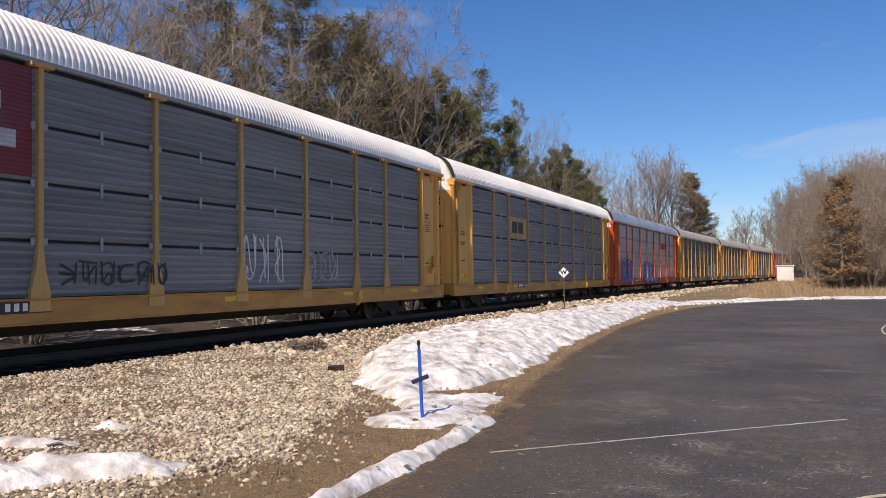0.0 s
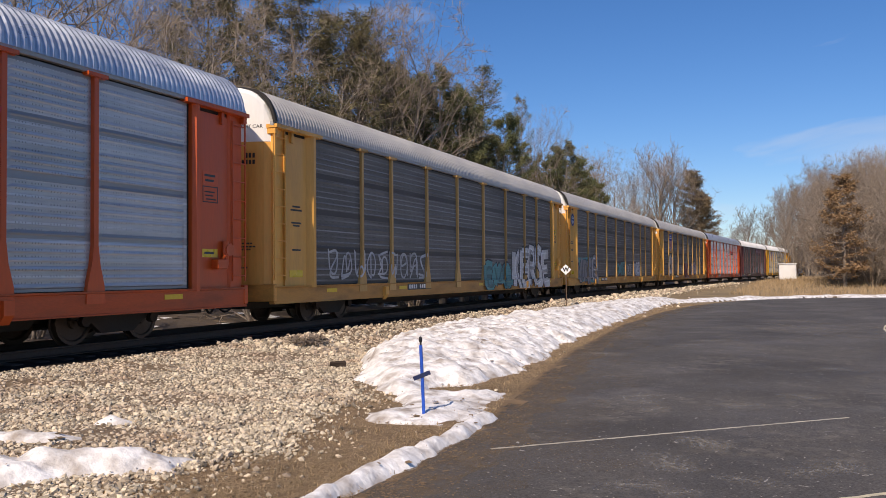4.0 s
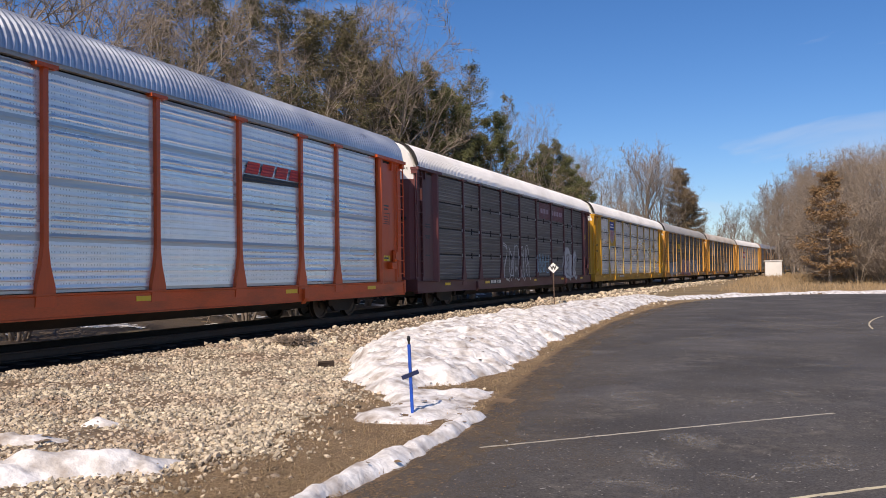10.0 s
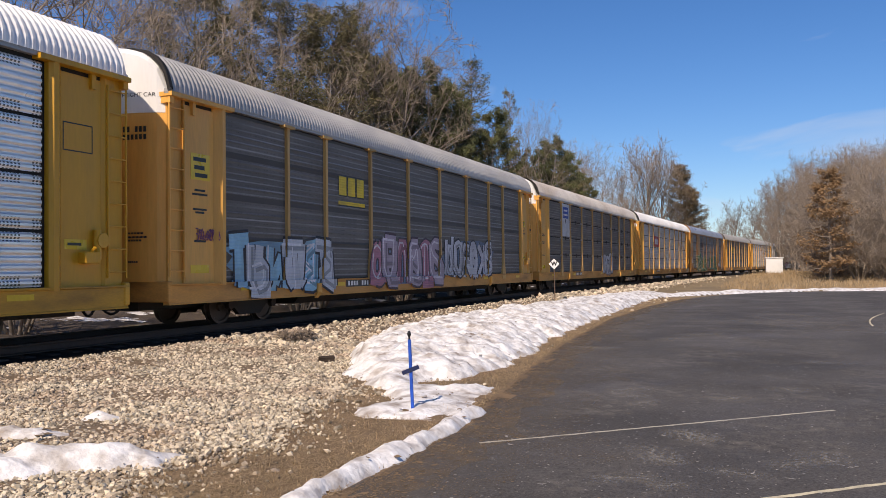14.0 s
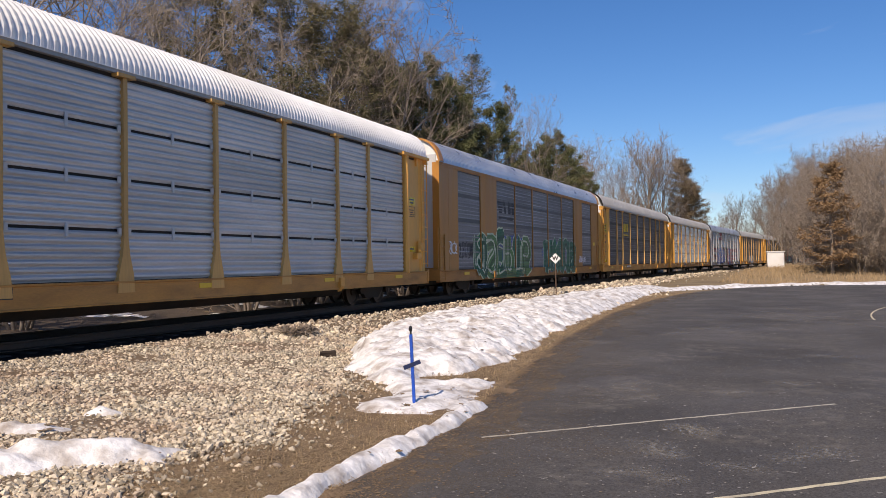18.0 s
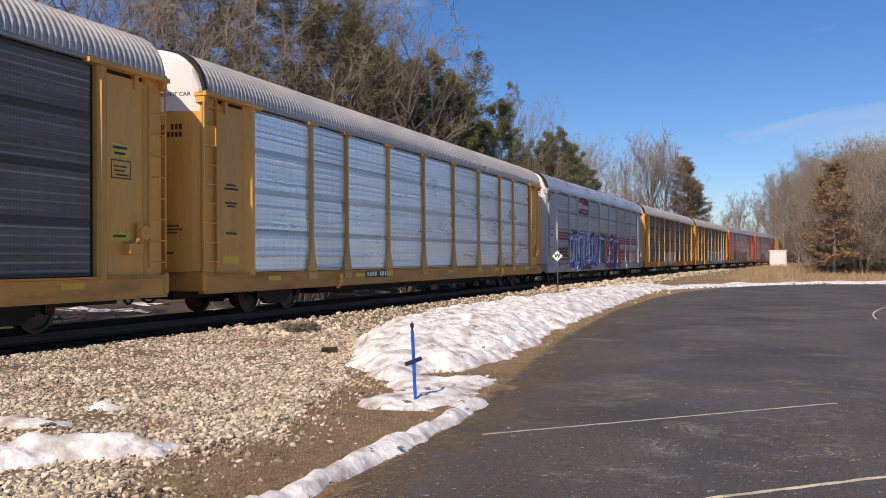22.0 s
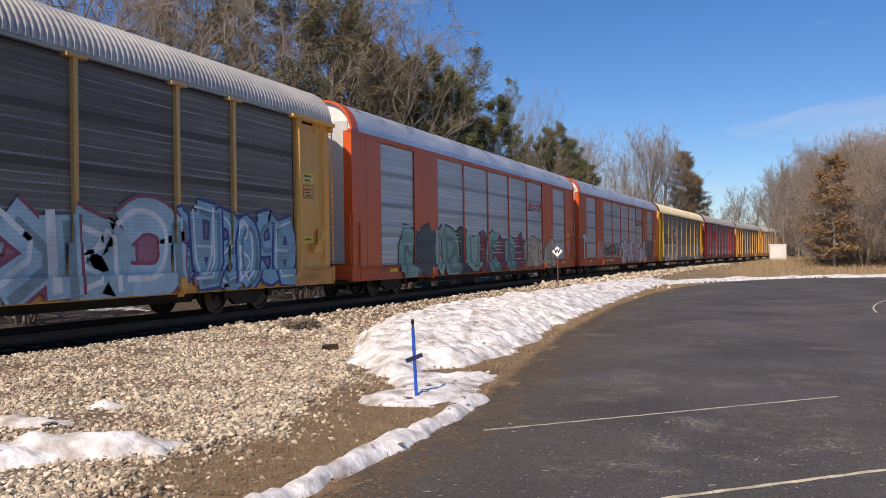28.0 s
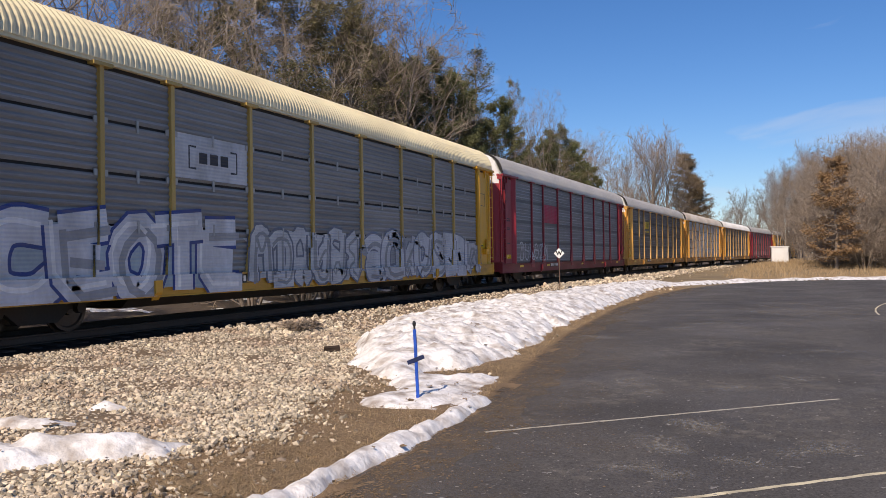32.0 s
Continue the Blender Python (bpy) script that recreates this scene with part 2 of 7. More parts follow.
ROOF = {
    "white": mat("white_roof", (0.78, 0.78, 0.77), 0.5, var=0.08, stretch=(1, 0.5, 1), dirt=(0.45, 0.42, 0.38), dirt_amt=0.3, bump=0.04),
    "grey": mat("grey_roof", (0.38, 0.375, 0.365), 0.5, 0.2, var=0.14, stretch=(1, 0.5, 1), dirt=(0.3, 0.29, 0.27), dirt_amt=0.4, bump=0.04),
    "blue": mat("galvanised_roof", (0.50, 0.54, 0.59), 0.36, 0.7, var=0.14, stretch=(1, 0.5, 1), dirt=(0.3, 0.31, 0.33), dirt_amt=0.3, bump=0.04),
    "cream": mat("cream_roof", (0.72, 0.64, 0.42), 0.5, var=0.1, stretch=(1, 0.5, 1), dirt=(0.5, 0.4, 0.22), dirt_amt=0.3, bump=0.04),
    "tan": mat("stained_roof", (0.55, 0.51, 0.46), 0.5, 0.1, var=0.16, scale=2.2, stretch=(1, 0.5, 1), dirt=(0.33, 0.26, 0.19), dirt_amt=0.6, bump=0.04),
}
WHITE = mat("white_end_paint", (0.78, 0.77, 0.74), 0.5, var=0.06, dirt=(0.5, 0.45, 0.38), dirt_amt=0.3, stretch=STREAK, bump=0.03)
PALE = mat("pale_grey_door_paint", (0.52, 0.54, 0.55), 0.5, var=0.1, dirt=(0.3, 0.27, 0.22), dirt_amt=0.4, stretch=STREAK, bump=0.03)
FRAME_DARK = mat("sooty_steel", (0.02, 0.018, 0.016), 0.75, 0.2, var=0.35, dirt=RUST, dirt_amt=0.4, bump=0.1)
WHEEL_STEEL = mat("worn_wheel_steel", (0.07, 0.055, 0.045), 0.55, 0.6, var=0.3, dirt=RUST, dirt_amt=0.5)
RAIL_STEEL = mat("rail_steel", (0.07, 0.045, 0.032), 0.7, 0.2, var=0.25, dirt=RUST, dirt_amt=0.6)
TIE_WOOD = mat("creosoted_wood", (0.055, 0.042, 0.034), 0.85, var=0.35, stretch=(0.4, 3, 3), bump=0.4, rand=0.3, spec=0.1)
BLACK = mat("black_paint", (0.02, 0.02, 0.022), 0.5, var=0.2, bump=0.03)
YELLOW_TAPE = mat("yellow_reflector", (0.75, 0.5, 0.02), 0.35, var=0.12, bump=0.02)
# near-black base: the shade under the train is painted into this ballast
SHADED_BED = mat("train_shade_ballast", (0.018, 0.015, 0.013), 0.95, var=0.4, scale=5, fine=28, bump=0.9, dirt=(0.015, 0.013, 0.011), dirt_amt=0.6, spec=0.08)
# base darker than the loose stones: shade in their gaps is painted in
GRAVEL = mat("limestone_gravel", (0.17, 0.125, 0.085), 0.9, var=0.4, scale=6, fine=30, bump=0.9, dirt=(0.22, 0.16, 0.11), dirt_amt=0.5, dirt_scale=0.9, spec=0.2)
STONE = mat("limestone_pebble", (0.50, 0.43, 0.322), 0.88, var=0.22, scale=8, fine=40, bump=0.3, dirt=(0.30, 0.19, 0.13), dirt_amt=0.6, dirt_scale=1.1, island=0.6)
SOIL = mat("dry_brown_soil", (0.195, 0.13, 0.072), 0.95, var=0.4, scale=2.5, fine=40, bump=0.8, dirt=(0.26, 0.19, 0.11), dirt_amt=0.6, dirt_scale=1.6)
FIELD = mat("winter_grass_ground", (0.25, 0.185, 0.10), 0.95, var=0.35, scale=0.5, fine=12, bump=0.7, dirt=(0.13, 0.10, 0.06), dirt_amt=0.6, dirt_scale=0.2)


def asphalt():
    """Sealed asphalt: soft wear, pale dust in broken patches, grit and small pale chips."""
    m = bpy.data.materials.new("sealed_asphalt")
    m.use_nodes = True
    n, l = m.node_tree.nodes, m.node_tree.links
    p = n["Principled BSDF"]
    p.inputs["Specular IOR Level"].default_value = 0.25
    tc = n.new("ShaderNodeTexCoord")

    def noise(scale, detail, lo, hi, to_lo, to_hi, rough_=0.5):
        a = n.new("ShaderNodeTexNoise")
        a.inputs["Scale"].default_value, a.inputs["Detail"].default_value, a.inputs["Roughness"].default_value = scale, detail, rough_
        l.new(tc.outputs["Object"], a.inputs["Vector"])
        r = n.new("ShaderNodeMapRange")
        r.inputs["From Min"].default_value, r.inputs["From Max"].default_value = lo, hi
        r.inputs["To Min"].default_value, r.inputs["To Max"].default_value = to_lo, to_hi
        l.new(a.outputs["Fac"], r.inputs["Value"])
        return r.outputs["Result"]

    def mix(kind, fac, one, two):
        x = n.new("ShaderNodeMixRGB")
        x.blend_type = kind
        for key, val in (("Fac", fac), ("Color1", one), ("Color2", two)):
            if isinstance(val, (tuple, float)):
                x.inputs[key].default_value = val
            else:
                l.new(val, x.inputs[key])
        return x.outputs["Color"]

    def times(a, b):
        x = n.new("ShaderNodeMath")
        x.operation = "MULTIPLY"
        l.new(a, x.inputs[0])
        l.new(b, x.inputs[1])
        return x.outputs[0]

    col = mix("MULTIPLY", 1.0, (0.080, 0.075, 0.071, 1), noise(0.35, 3, 0.35, 0.65, 0.8, 1.2))
    col = mix("MULTIPLY", 1.0, col, noise(45.0, 4, 0.3, 0.7, 0.35, 1.7, 0.8))
    dust = times(noise(0.8, 4, 0.46, 0.70, 0.0, 1.0), noise(6.0, 8, 0.44, 0.74, 0.0, 0.75, 0.7))
    col = mix("MIX", dust, col, (0.24, 0.215, 0.18, 1))
    col = mix("MIX", noise(2.6, 8, 0.58, 0.76, 0.0, 0.65, 0.76), col, (0.16, 0.148, 0.135, 1))
    vo = n.new("ShaderNodeTexVoronoi")
    vo.inputs["Scale"].default_value = 19
    l.new(tc.outputs["Object"], vo.inputs["Vector"])
    near = n.new("ShaderNodeMath")
    near.operation = "LESS_THAN"
    near.inputs[1].default_value = 0.15
    l.new(vo.outputs["Distance"], near.inputs[0])
    sep = n.new("ShaderNodeSeparateColor")
    l.new(vo.outputs["Color"], sep.inputs["Color"])
    few = n.new("ShaderNodeMath")
    few.operation = "GREATER_THAN"
    few.inputs[1].default_value = 0.62
    l.new(sep.outputs["Red"], few.inputs[0])
    col = mix("MIX", times(near.outputs[0], few.outputs[0]), col, (0.30, 0.275, 0.24, 1))
    l.new(col, p.inputs["Base Color"])
    l.new(noise(1.1, 3, 0.3, 0.7, 0.72, 0.95), p.inputs["Roughness"])
    bp = n.new("ShaderNodeBump")
    bp.inputs["Strength"].default_value, bp.inputs["Distance"].default_value = 0.4, 0.012
    l.new(noise(90.0, 3, 0.2, 0.8, 0.0, 1.0), bp.inputs["Height"])
    l.new(bp.outputs["Normal"], p.inputs["Normal"])
    return m


ASPHALT = asphalt()


def film(name, base, most, scale, disc):
    """A broken film of dust or salt: see-through where its own noise thins out, and toward the rim of a round stain."""
    m = bpy.data.materials.new(name)
    m.use_nodes = True
    n, l = m.node_tree.nodes, m.node_tree.links
    p = n["Principled BSDF"]
    p.inputs["Base Color"].default_value, p.inputs["Roughness"].default_value, p.inputs["Specular IOR Level"].default_value = (*base, 1), 0.9, 0.2
    tc, nz, r = n.new("ShaderNodeTexCoord"), n.new("ShaderNodeTexNoise"), n.new("ShaderNodeMapRange")
    nz.inputs["Scale"].default_value, nz.inputs["Detail"].default_value, nz.inputs["Roughness"].default_value = scale, 8, 0.68
    r.inputs["From Min"].default_value, r.inputs["From Max"].default_value, r.inputs["To Max"].default_value = (0.46 if disc else 0.36), 0.68, most
    l.new(tc.outputs["Object"], nz.inputs["Vector"])
    l.new(nz.outputs["Fac"], r.inputs["Value"])
    out = r.outputs["Result"]
    if disc:
        g, x = n.new("ShaderNodeTexGradient"), n.new("ShaderNodeMath")
        g.gradient_type, x.operation = "SPHERICAL", "MULTIPLY"
        l.new(tc.outputs["Object"], g.inputs["Vector"])
        l.new(out, x.inputs[0])
        l.new(g.outputs["Fac"], x.inputs[1])
        out = x.outputs[0]
    l.new(out, p.inputs["Alpha"])
    return m


EDGE_DUST, EDGE_DUST_THIN = film("brown_dust", (0.19, 0.145, 0.10), 0.8, 2.6, False), film("thin_brown_dust", (0.18, 0.15, 0.12), 0.28, 3.1, False)
SCUFF_FILM, SALT_FILM = film("pale_scuff", (0.26, 0.235, 0.20), 0.5, 3.0, False), film("salt_film", (0.42, 0.395, 0.35), 0.75, 5.0, True)
LINE_PAINT = mat("worn_stall_line_paint", (0.46, 0.42, 0.335), 0.7, var=0.25, scale=4, fine=60, bump=0.2, dirt=(0.1, 0.09, 0.08), dirt_amt=0.5, dirt_scale=5)
LINE_YELLOW = mat("worn_yellow_line_paint", (0.62, 0.55, 0.38), 0.7, var=0.25, scale=4, fine=60, bump=0.2, dirt=(0.1, 0.09, 0.08), dirt_amt=0.4, dirt_scale=5)
CHALK = mat("salt_mark", (0.30, 0.285, 0.265), 0.85, var=0.3, scale=5, fine=60, dirt=(0.05, 0.05, 0.05), dirt_amt=0.7, dirt_scale=9)
SNOW = mat("old_snow", (0.79, 0.782, 0.768), 0.7, var=0.12, scale=3, fine=14, bump=1.0, dirt=(0.27, 0.215, 0.17), dirt_amt=0.95, dirt_scale=3.4, grain=1.5)
BARK = mat("grey_bark", (0.25, 0.205, 0.165), 0.9, var=0.3, scale=2, fine=14, stretch=(3, 3, 0.7), bump=0.5, rand=0.2)
PALE_BARK = mat("pale_grey_bark", (0.34, 0.29, 0.235), 0.9, var=0.3, scale=2, fine=14, stretch=(3, 3, 0.7), bump=0.5, rand=0.15)
TWIG = mat("winter_twig", (0.25, 0.20, 0.155), 0.85, var=0.25, scale=0.6, fine=6, bump=0.1, rand=0.25)
PINE = mat("pine_needle", (0.110, 0.120, 0.046), 0.75, var=0.4, scale=0.5, fine=3, bump=0.05, dirt=(0.17, 0.125, 0.06), dirt_amt=0.5, island=0.25)
BRONZE = mat("brown_needle", (0.20, 0.145, 0.085), 0.8, var=0.4, scale=0.5, fine=3, bump=0.05, dirt=(0.11, 0.085, 0.045), dirt_amt=0.7, island=0.25)
CEDAR = mat("olive_needle", (0.155, 0.13, 0.062), 0.8, var=0.4, scale=0.5, fine=3, bump=0.05, dirt=(0.075, 0.085, 0.032), dirt_amt=0.7, island=0.25)
OAK_LEAF = mat("rust_dry_leaf", (0.29, 0.18, 0.09), 0.8, var=0.35, scale=0.6, fine=4, bump=0.05, dirt=(0.15, 0.08, 0.03), dirt_amt=0.5)
LITTER = mat("leaf_litter", (0.085, 0.062, 0.042), 0.95, var=0.4, scale=2, fine=25, bump=0.8, dirt=(0.05, 0.036, 0.025), dirt_amt=0.6, dirt_scale=0.7)
STRAW = mat("straw", (0.37, 0.265, 0.15), 0.85, var=0.25, scale=0.7, fine=5, bump=0.05, island=0.3)
BLUE = mat("blue_paint", (0.012, 0.09, 0.50), 0.4, var=0.15, scale=5, bump=0.05, dirt=(0.01, 0.03, 0.12), dirt_amt=0.5, dirt_scale=6)
NAVY = mat("navy_painted_wood", (0.008, 0.018, 0.07), 0.5, var=0.25, scale=5, bump=0.15)
SIGN_WHITE = mat("sign_white", (0.8, 0.8, 0.78), 0.45, var=0.05, bump=0.02)
POST_STEEL = mat("rusty_post", (0.13, 0.085, 0.06), 0.7, 0.4, var=0.3, bump=0.2)
CABINET = mat("white_cabinet_paint", (0.76, 0.76, 0.75), 0.5, var=0.06, bump=0.03, dirt=(0.5, 0.48, 0.44), dirt_amt=0.2)

# ---- mesh helpers ----
def from_lists(name, v, f, smooth=False):
    me = bpy.data.meshes.new(name)
    me.from_pydata(v if isinstance(v, list) else v.tolist(), [], f if isinstance(f, list) else f.tolist())
    if smooth:
        me.shade_smooth()
    me.update()
    return me


def box(bm, x0, x1, y0, y1, z0, z1, bevel=0.0):
    vs = [bm.verts.new(c) for c in ((x0, y0, z0), (x1, y0, z0), (x1, y1, z0), (x0, y1, z0), (x0, y0, z1), (x1, y0, z1), (x1, y1, z1), (x0, y1, z1))]
    fs = [bm.faces.new([vs[i] for i in q]) for q in ((3, 2, 1, 0), (4, 5, 6, 7), (0, 1, 5, 4), (1, 2, 6, 5), (2, 3, 7, 6), (3, 0, 4, 7))]
    if bevel:
        bmesh.ops.bevel(bm, geom=list({e for f in fs for e in f.edges}), offset=bevel, segments=1, affect="EDGES")


def slab(bm, pts, y0, y1):
    """A prism over the outline pts in x, z from y0 to y1."""
    a = [bm.verts.new((x, y0, z)) for x, z in pts]
    b = [bm.verts.new((x, y1, z)) for x, z in pts]
    n = len(pts)
    bm.faces.new(a)
    bm.faces.new(list(reversed(b)))
    for i in range(n):
        bm.faces.new((a[(i + 1) % n], a[i], b[i], b[(i + 1) % n]))


def tube(bm, p0, p1, r0, r1=None, sides=10):
    r1 = r0 if r1 is None else r1
    p0, p1 = Vector(p0), Vector(p1)
    m = (p1 - p0).to_track_quat("Z", "Y").to_matrix()
    ring = [m @ Vector((math.cos(2 * math.pi * i / sides), math.sin(2 * math.pi * i / sides), 0)) for i in range(sides)]
    a = [bm.verts.new(p0 + c * r0) for c in ring]
    b = [bm.verts.new(p1 + c * r1) for c in ring]
    for i in range(sides):
        bm.faces.new((a[i], a[(i + 1) % sides], b[(i + 1) % sides], b[i]))
    bm.faces.new(list(reversed(a)))
    bm.faces.new(b)


def to_mesh(name, bm):
    bmesh.ops.recalc_face_normals(bm, faces=bm.faces)
    me = bpy.data.meshes.new(name)
    bm.to_mesh(me)
    bm.free()
    return me


FINE = {"stencil", "notice_stencil", "plate_stencil", "side_stencil", "end_stencil", "graffiti_tag", "graffiti_shine", "graffiti_shade", "graffiti_outline", "graffiti_fill", "emblem_shape", "emblem", "limb_frame", "twig_crown", "crown"}


def place(name, me, material, parent=None, label=""):
    """An object on the mesh me with a material of its own, so that meshes can be shared."""
    ob = new(name, me)
    if not me.materials:
        me.materials.append(material)
    ob.material_slots[0].link = "OBJECT"
    ob.material_slots[0].material = material
    ob.parent = parent
    return tagged(ob, label, kind="stuff" if name in FINE else "")


def part(name, bm, material, parent, label=""):
    return place(name, to_mesh(name, bm), material, parent, label)


# ---- the plan: track line and ground ----
BEND, BEND_FROM, BEND_TO, TRACK_X = 3.9e-4, 21.2, 190.0, -13.18
RAIL_Z = 0.03               # top of the rails


def track(s):
    """x of the track's centre line and its slope at s metres along it."""
    u = min(max(s - BEND_FROM, 0.0), BEND_TO - BEND_FROM)
    k = 2 * BEND * u
    return TRACK_X + BEND * u * u + max(0.0, s - BEND_TO) * k, k


TX = np.vectorize(lambda s: track(s)[0])


def ground_z(x, y):
    """Height of the ground: the ballast bank, the flat lot, the rise of the far field."""
    x, y = np.asarray(x, float), np.asarray(y, float)
    d = x - TX(y)
    z = np.interp(d, [-60, -12, -6, -3.2, -2.0, -1.3, 1.3, 2.0, 2.8, 5, 8], [0.3, -0.3, -0.72, -0.39, -0.22, -0.20, -0.20, -0.22, -0.29, -0.385, -0.40])
    rise = np.clip((y - 62) / 40, 0, 1) * np.clip((d - 4) / 3, 0, 1)
    return z + 0.55 * rise * rise * (3 - 2 * rise)


LOT_LEFT_Y = [-40, 0, 5.3, 7.8, 9.9, 13.3, 18, 27, 36, 44, 49, 53, 56, 57.5]
LOT_LEFT_X = [-2.6, -2.8, -3.0, -3.09, -3.3, -3.77, -4.35, -5.0, -5.1, -4.6, -3.6, -2.2, -0.3, 1.9]

# ---- ground, gravel, lot, snow ----
def sheet(name, xs, ys, zf, keep=None, smooth=True):
    X, Y = np.meshgrid(xs, ys)
    Z = zf(X, Y)
    nx, ny = len(xs), len(ys)
    v = np.stack([X.ravel(), Y.ravel(), Z.ravel()], 1)
    i, j = np.meshgrid(np.arange(nx - 1), np.arange(ny - 1))
    a = (j * nx + i).ravel()
    f = np.stack([a, a + 1, a + nx + 1, a + nx], 1)
    if keep is not None:
        f = f[keep(v[f].mean(1))]
        used = np.unique(f)
        back_ix = np.full(len(v), -1)
        back_ix[used] = np.arange(len(used))
        v, f = v[used], back_ix[f]
    return from_lists(name, v, f, smooth)


def rough(x, y, s, seed=0.0):
    """Cheap smooth noise for arrays, about -1 to 1."""
    a = np.sin(x * s + 1.7 * np.sin(y * s * 0.71 + seed) + seed * 3.1)
    b = np.sin(y * s * 1.13 - 1.3 * np.sin(x * s * 0.83 + seed * 1.7) + 2.2)
    c = np.sin((x + y) * s * 1.9 + 2.1 * np.sin((x - y) * s * 1.1 + seed))
    return (a + b + 0.6 * c) / 2.6


gx = np.concatenate([[-2500, -1200, -600, -300, -150, -90], np.arange(-60, -20, 4), np.arange(-20, 9, 0.4), np.arange(10, 60, 5), [80, 150, 300, 600, 1200, 2500]])
gy = np.concatenate([[-2500, -1200, -600, -300, -150, -80, -40], np.arange(-20, 0, 2), np.arange(0, 40, 0.4), np.arange(40, 130, 2), np.arange(130, 320, 10), [350, 420, 500, 650, 900, 1400, 2500]])
ground = place("ground", sheet("ground", gx, gy, lambda x, y: ground_z(x, y) - 0.015 + 0.02 * rough(x, y, 0.9) * (np.hypot(x, y) < 200)), FIELD)
tagged(ground, "flat winter ground of matted tan grass and soil", "ground", kind="structure")

soil = place("soil_verge", sheet("soil_verge", np.arange(-8.5, -1.9, 0.12), np.arange(0, 46, 0.12), lambda x, y: ground_z(x, y) + 0.008 + 0.015 * rough(x, y, 3) + 0.008 * rough(x, y, 11),
             keep=lambda c: (c[:, 0] < np.interp(c[:, 1], LOT_LEFT_Y, LOT_LEFT_X) + 0.12)), SOIL)
tagged(soil, "bare brown soil verge beside the asphalt", "soil", kind="structure")

GRAVEL_Y = [-60, 0, 3, 6, 8, 9.5, 12, 15, 20, 30, 45, 60, 90, 200]
GRAVEL_X = [-4.0, -4.0, -4.1, -4.7, -5.1, -5.4, -6.4, -7.2, -7.0, -6.4, -6.6, -8.6, -8.0, -2.2]


def gravel_edge(y, x):
    return np.interp(y, GRAVEL_Y, GRAVEL_X) + 0.35 * rough(x, y, 2.1) + 0.15 * rough(x, y, 7)


def gravel_keep(c):
    d = c[:, 0] - TX(c[:, 1])
    return (d > -3.4) & (c[:, 0] < gravel_edge(c[:, 1], c[:, 0])) & (d < 9.6)


gravel = place("gravel_bed", sheet("gravel_bed", np.arange(-18, 4, 0.2), np.concatenate([np.arange(-60, 0, 2), np.arange(0, 46, 0.2), np.arange(46, 200, 1.0)]),
               lambda x, y: ground_z(x, y) + 0.02 * np.clip((np.interp(y, GRAVEL_Y, GRAVEL_X) - x) / 1.2 - 0.3, -1.2, 1) + 0.02 * rough(x, y, 2.3) * (np.abs(x - TX(y)) > 2), keep=gravel_keep), GRAVEL)
tagged(gravel, "bank of limestone ballast beside the rails, painted darker for shade between stones", "gravel", kind="structure")


# sheet carrying the train's painted shade, about 1.8 m to each side
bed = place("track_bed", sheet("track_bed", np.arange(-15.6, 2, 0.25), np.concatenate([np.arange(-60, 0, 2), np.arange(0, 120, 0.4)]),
            lambda x, y: ground_z(x, y) + 0.032 + 0.01 * rough(x, y, 4), keep=lambda c: np.abs(c[:, 0] - TX(c[:, 1])) < 1.8 + 0.1 * rough(c[:, 0], c[:, 1], 3)), SHADED_BED)
tagged(bed, "ballast between and beside the rails, the train's shade painted near black", "gravel", kind="structure")


def pebbles(name, count, y0, y1, size, seed, label):
    """Loose angular stones lying over the gravel bed."""
    rs = np.random.RandomState(seed)
    base = np.array([(0, 0, 0.85), (0.9, 0, 0.3), (0.28, 0.85, 0.35), (-0.72, 0.53, 0.3), (-0.72, -0.53, 0.35), (0.28, -0.85, 0.3), (0.5, 0.4, -0.5), (-0.6, 0.1, -0.5), (0.2, -0.6, -0.5)])
    tri = np.array([(0, 1, 2), (0, 2, 3), (0, 3, 4), (0, 4, 5), (0, 5, 1), (1, 6, 2), (2, 6, 7), (2, 7, 3), (3, 7, 4), (4, 7, 8), (4, 8, 5), (5, 8, 1), (1, 8, 6), (6, 8, 7)])
    y = y0 + (y1 - y0) * rs.rand(count) ** 1.35
    x = rs.uniform(-12.9, -3.6, count)
    ok = gravel_keep(np.stack([x, y], 1)) | ((rs.rand(count) < 0.007 + 0.38 * np.exp(-np.maximum(0, x - gravel_edge(y, x)) / 0.28)) & (x < np.interp(y, LOT_LEFT_Y, LOT_LEFT_X) - 0.15) & (x > -9))
    ok &= x - TX(y) > 1.72 + 0.1 * rough(x, y, 3)
    x, y = x[ok], y[ok]
    n = len(x)
    s = size * np.minimum(rs.lognormal(-0.05, 0.5, n), 2.4)
    sc = s[:, None] * rs.uniform(0.65, 1.25, (n, 3)) * np.array([1.05, 1.05, 0.95])
    P = base[None] * (1 + rs.uniform(-0.38, 0.38, (n, 9, 3))) * sc[:, None, :]
    for i, j, most in ((1, 2, 0.7), (0, 2, 0.7), (0, 1, 3.14)):
        ang = rs.uniform(-most, most, n)
        ca, sa = np.cos(ang)[:, None], np.sin(ang)[:, None]
        P[..., i], P[..., j] = P[..., i] * ca - P[..., j] * sa, P[..., i] * sa + P[..., j] * ca
    V = np.stack([P[..., 0] + x[:, None], P[..., 1] + y[:, None], P[..., 2] + (ground_z(x, y) + 0.012 + s * rs.uniform(0.0, 0.6, n))[:, None]], -1).reshape(-1, 3)
    F = (tri[None] + (np.arange(n) * 9)[:, None, None]).reshape(-1, 3)
    return tagged(place(name, from_lists(name, V, F), STONE), label, "gravel", kind="stuff")


pebbles("ballast_stones", 135000, 4.2, 17, 0.0158, 3, "loose pale limestone ballast stones, tan and grey")
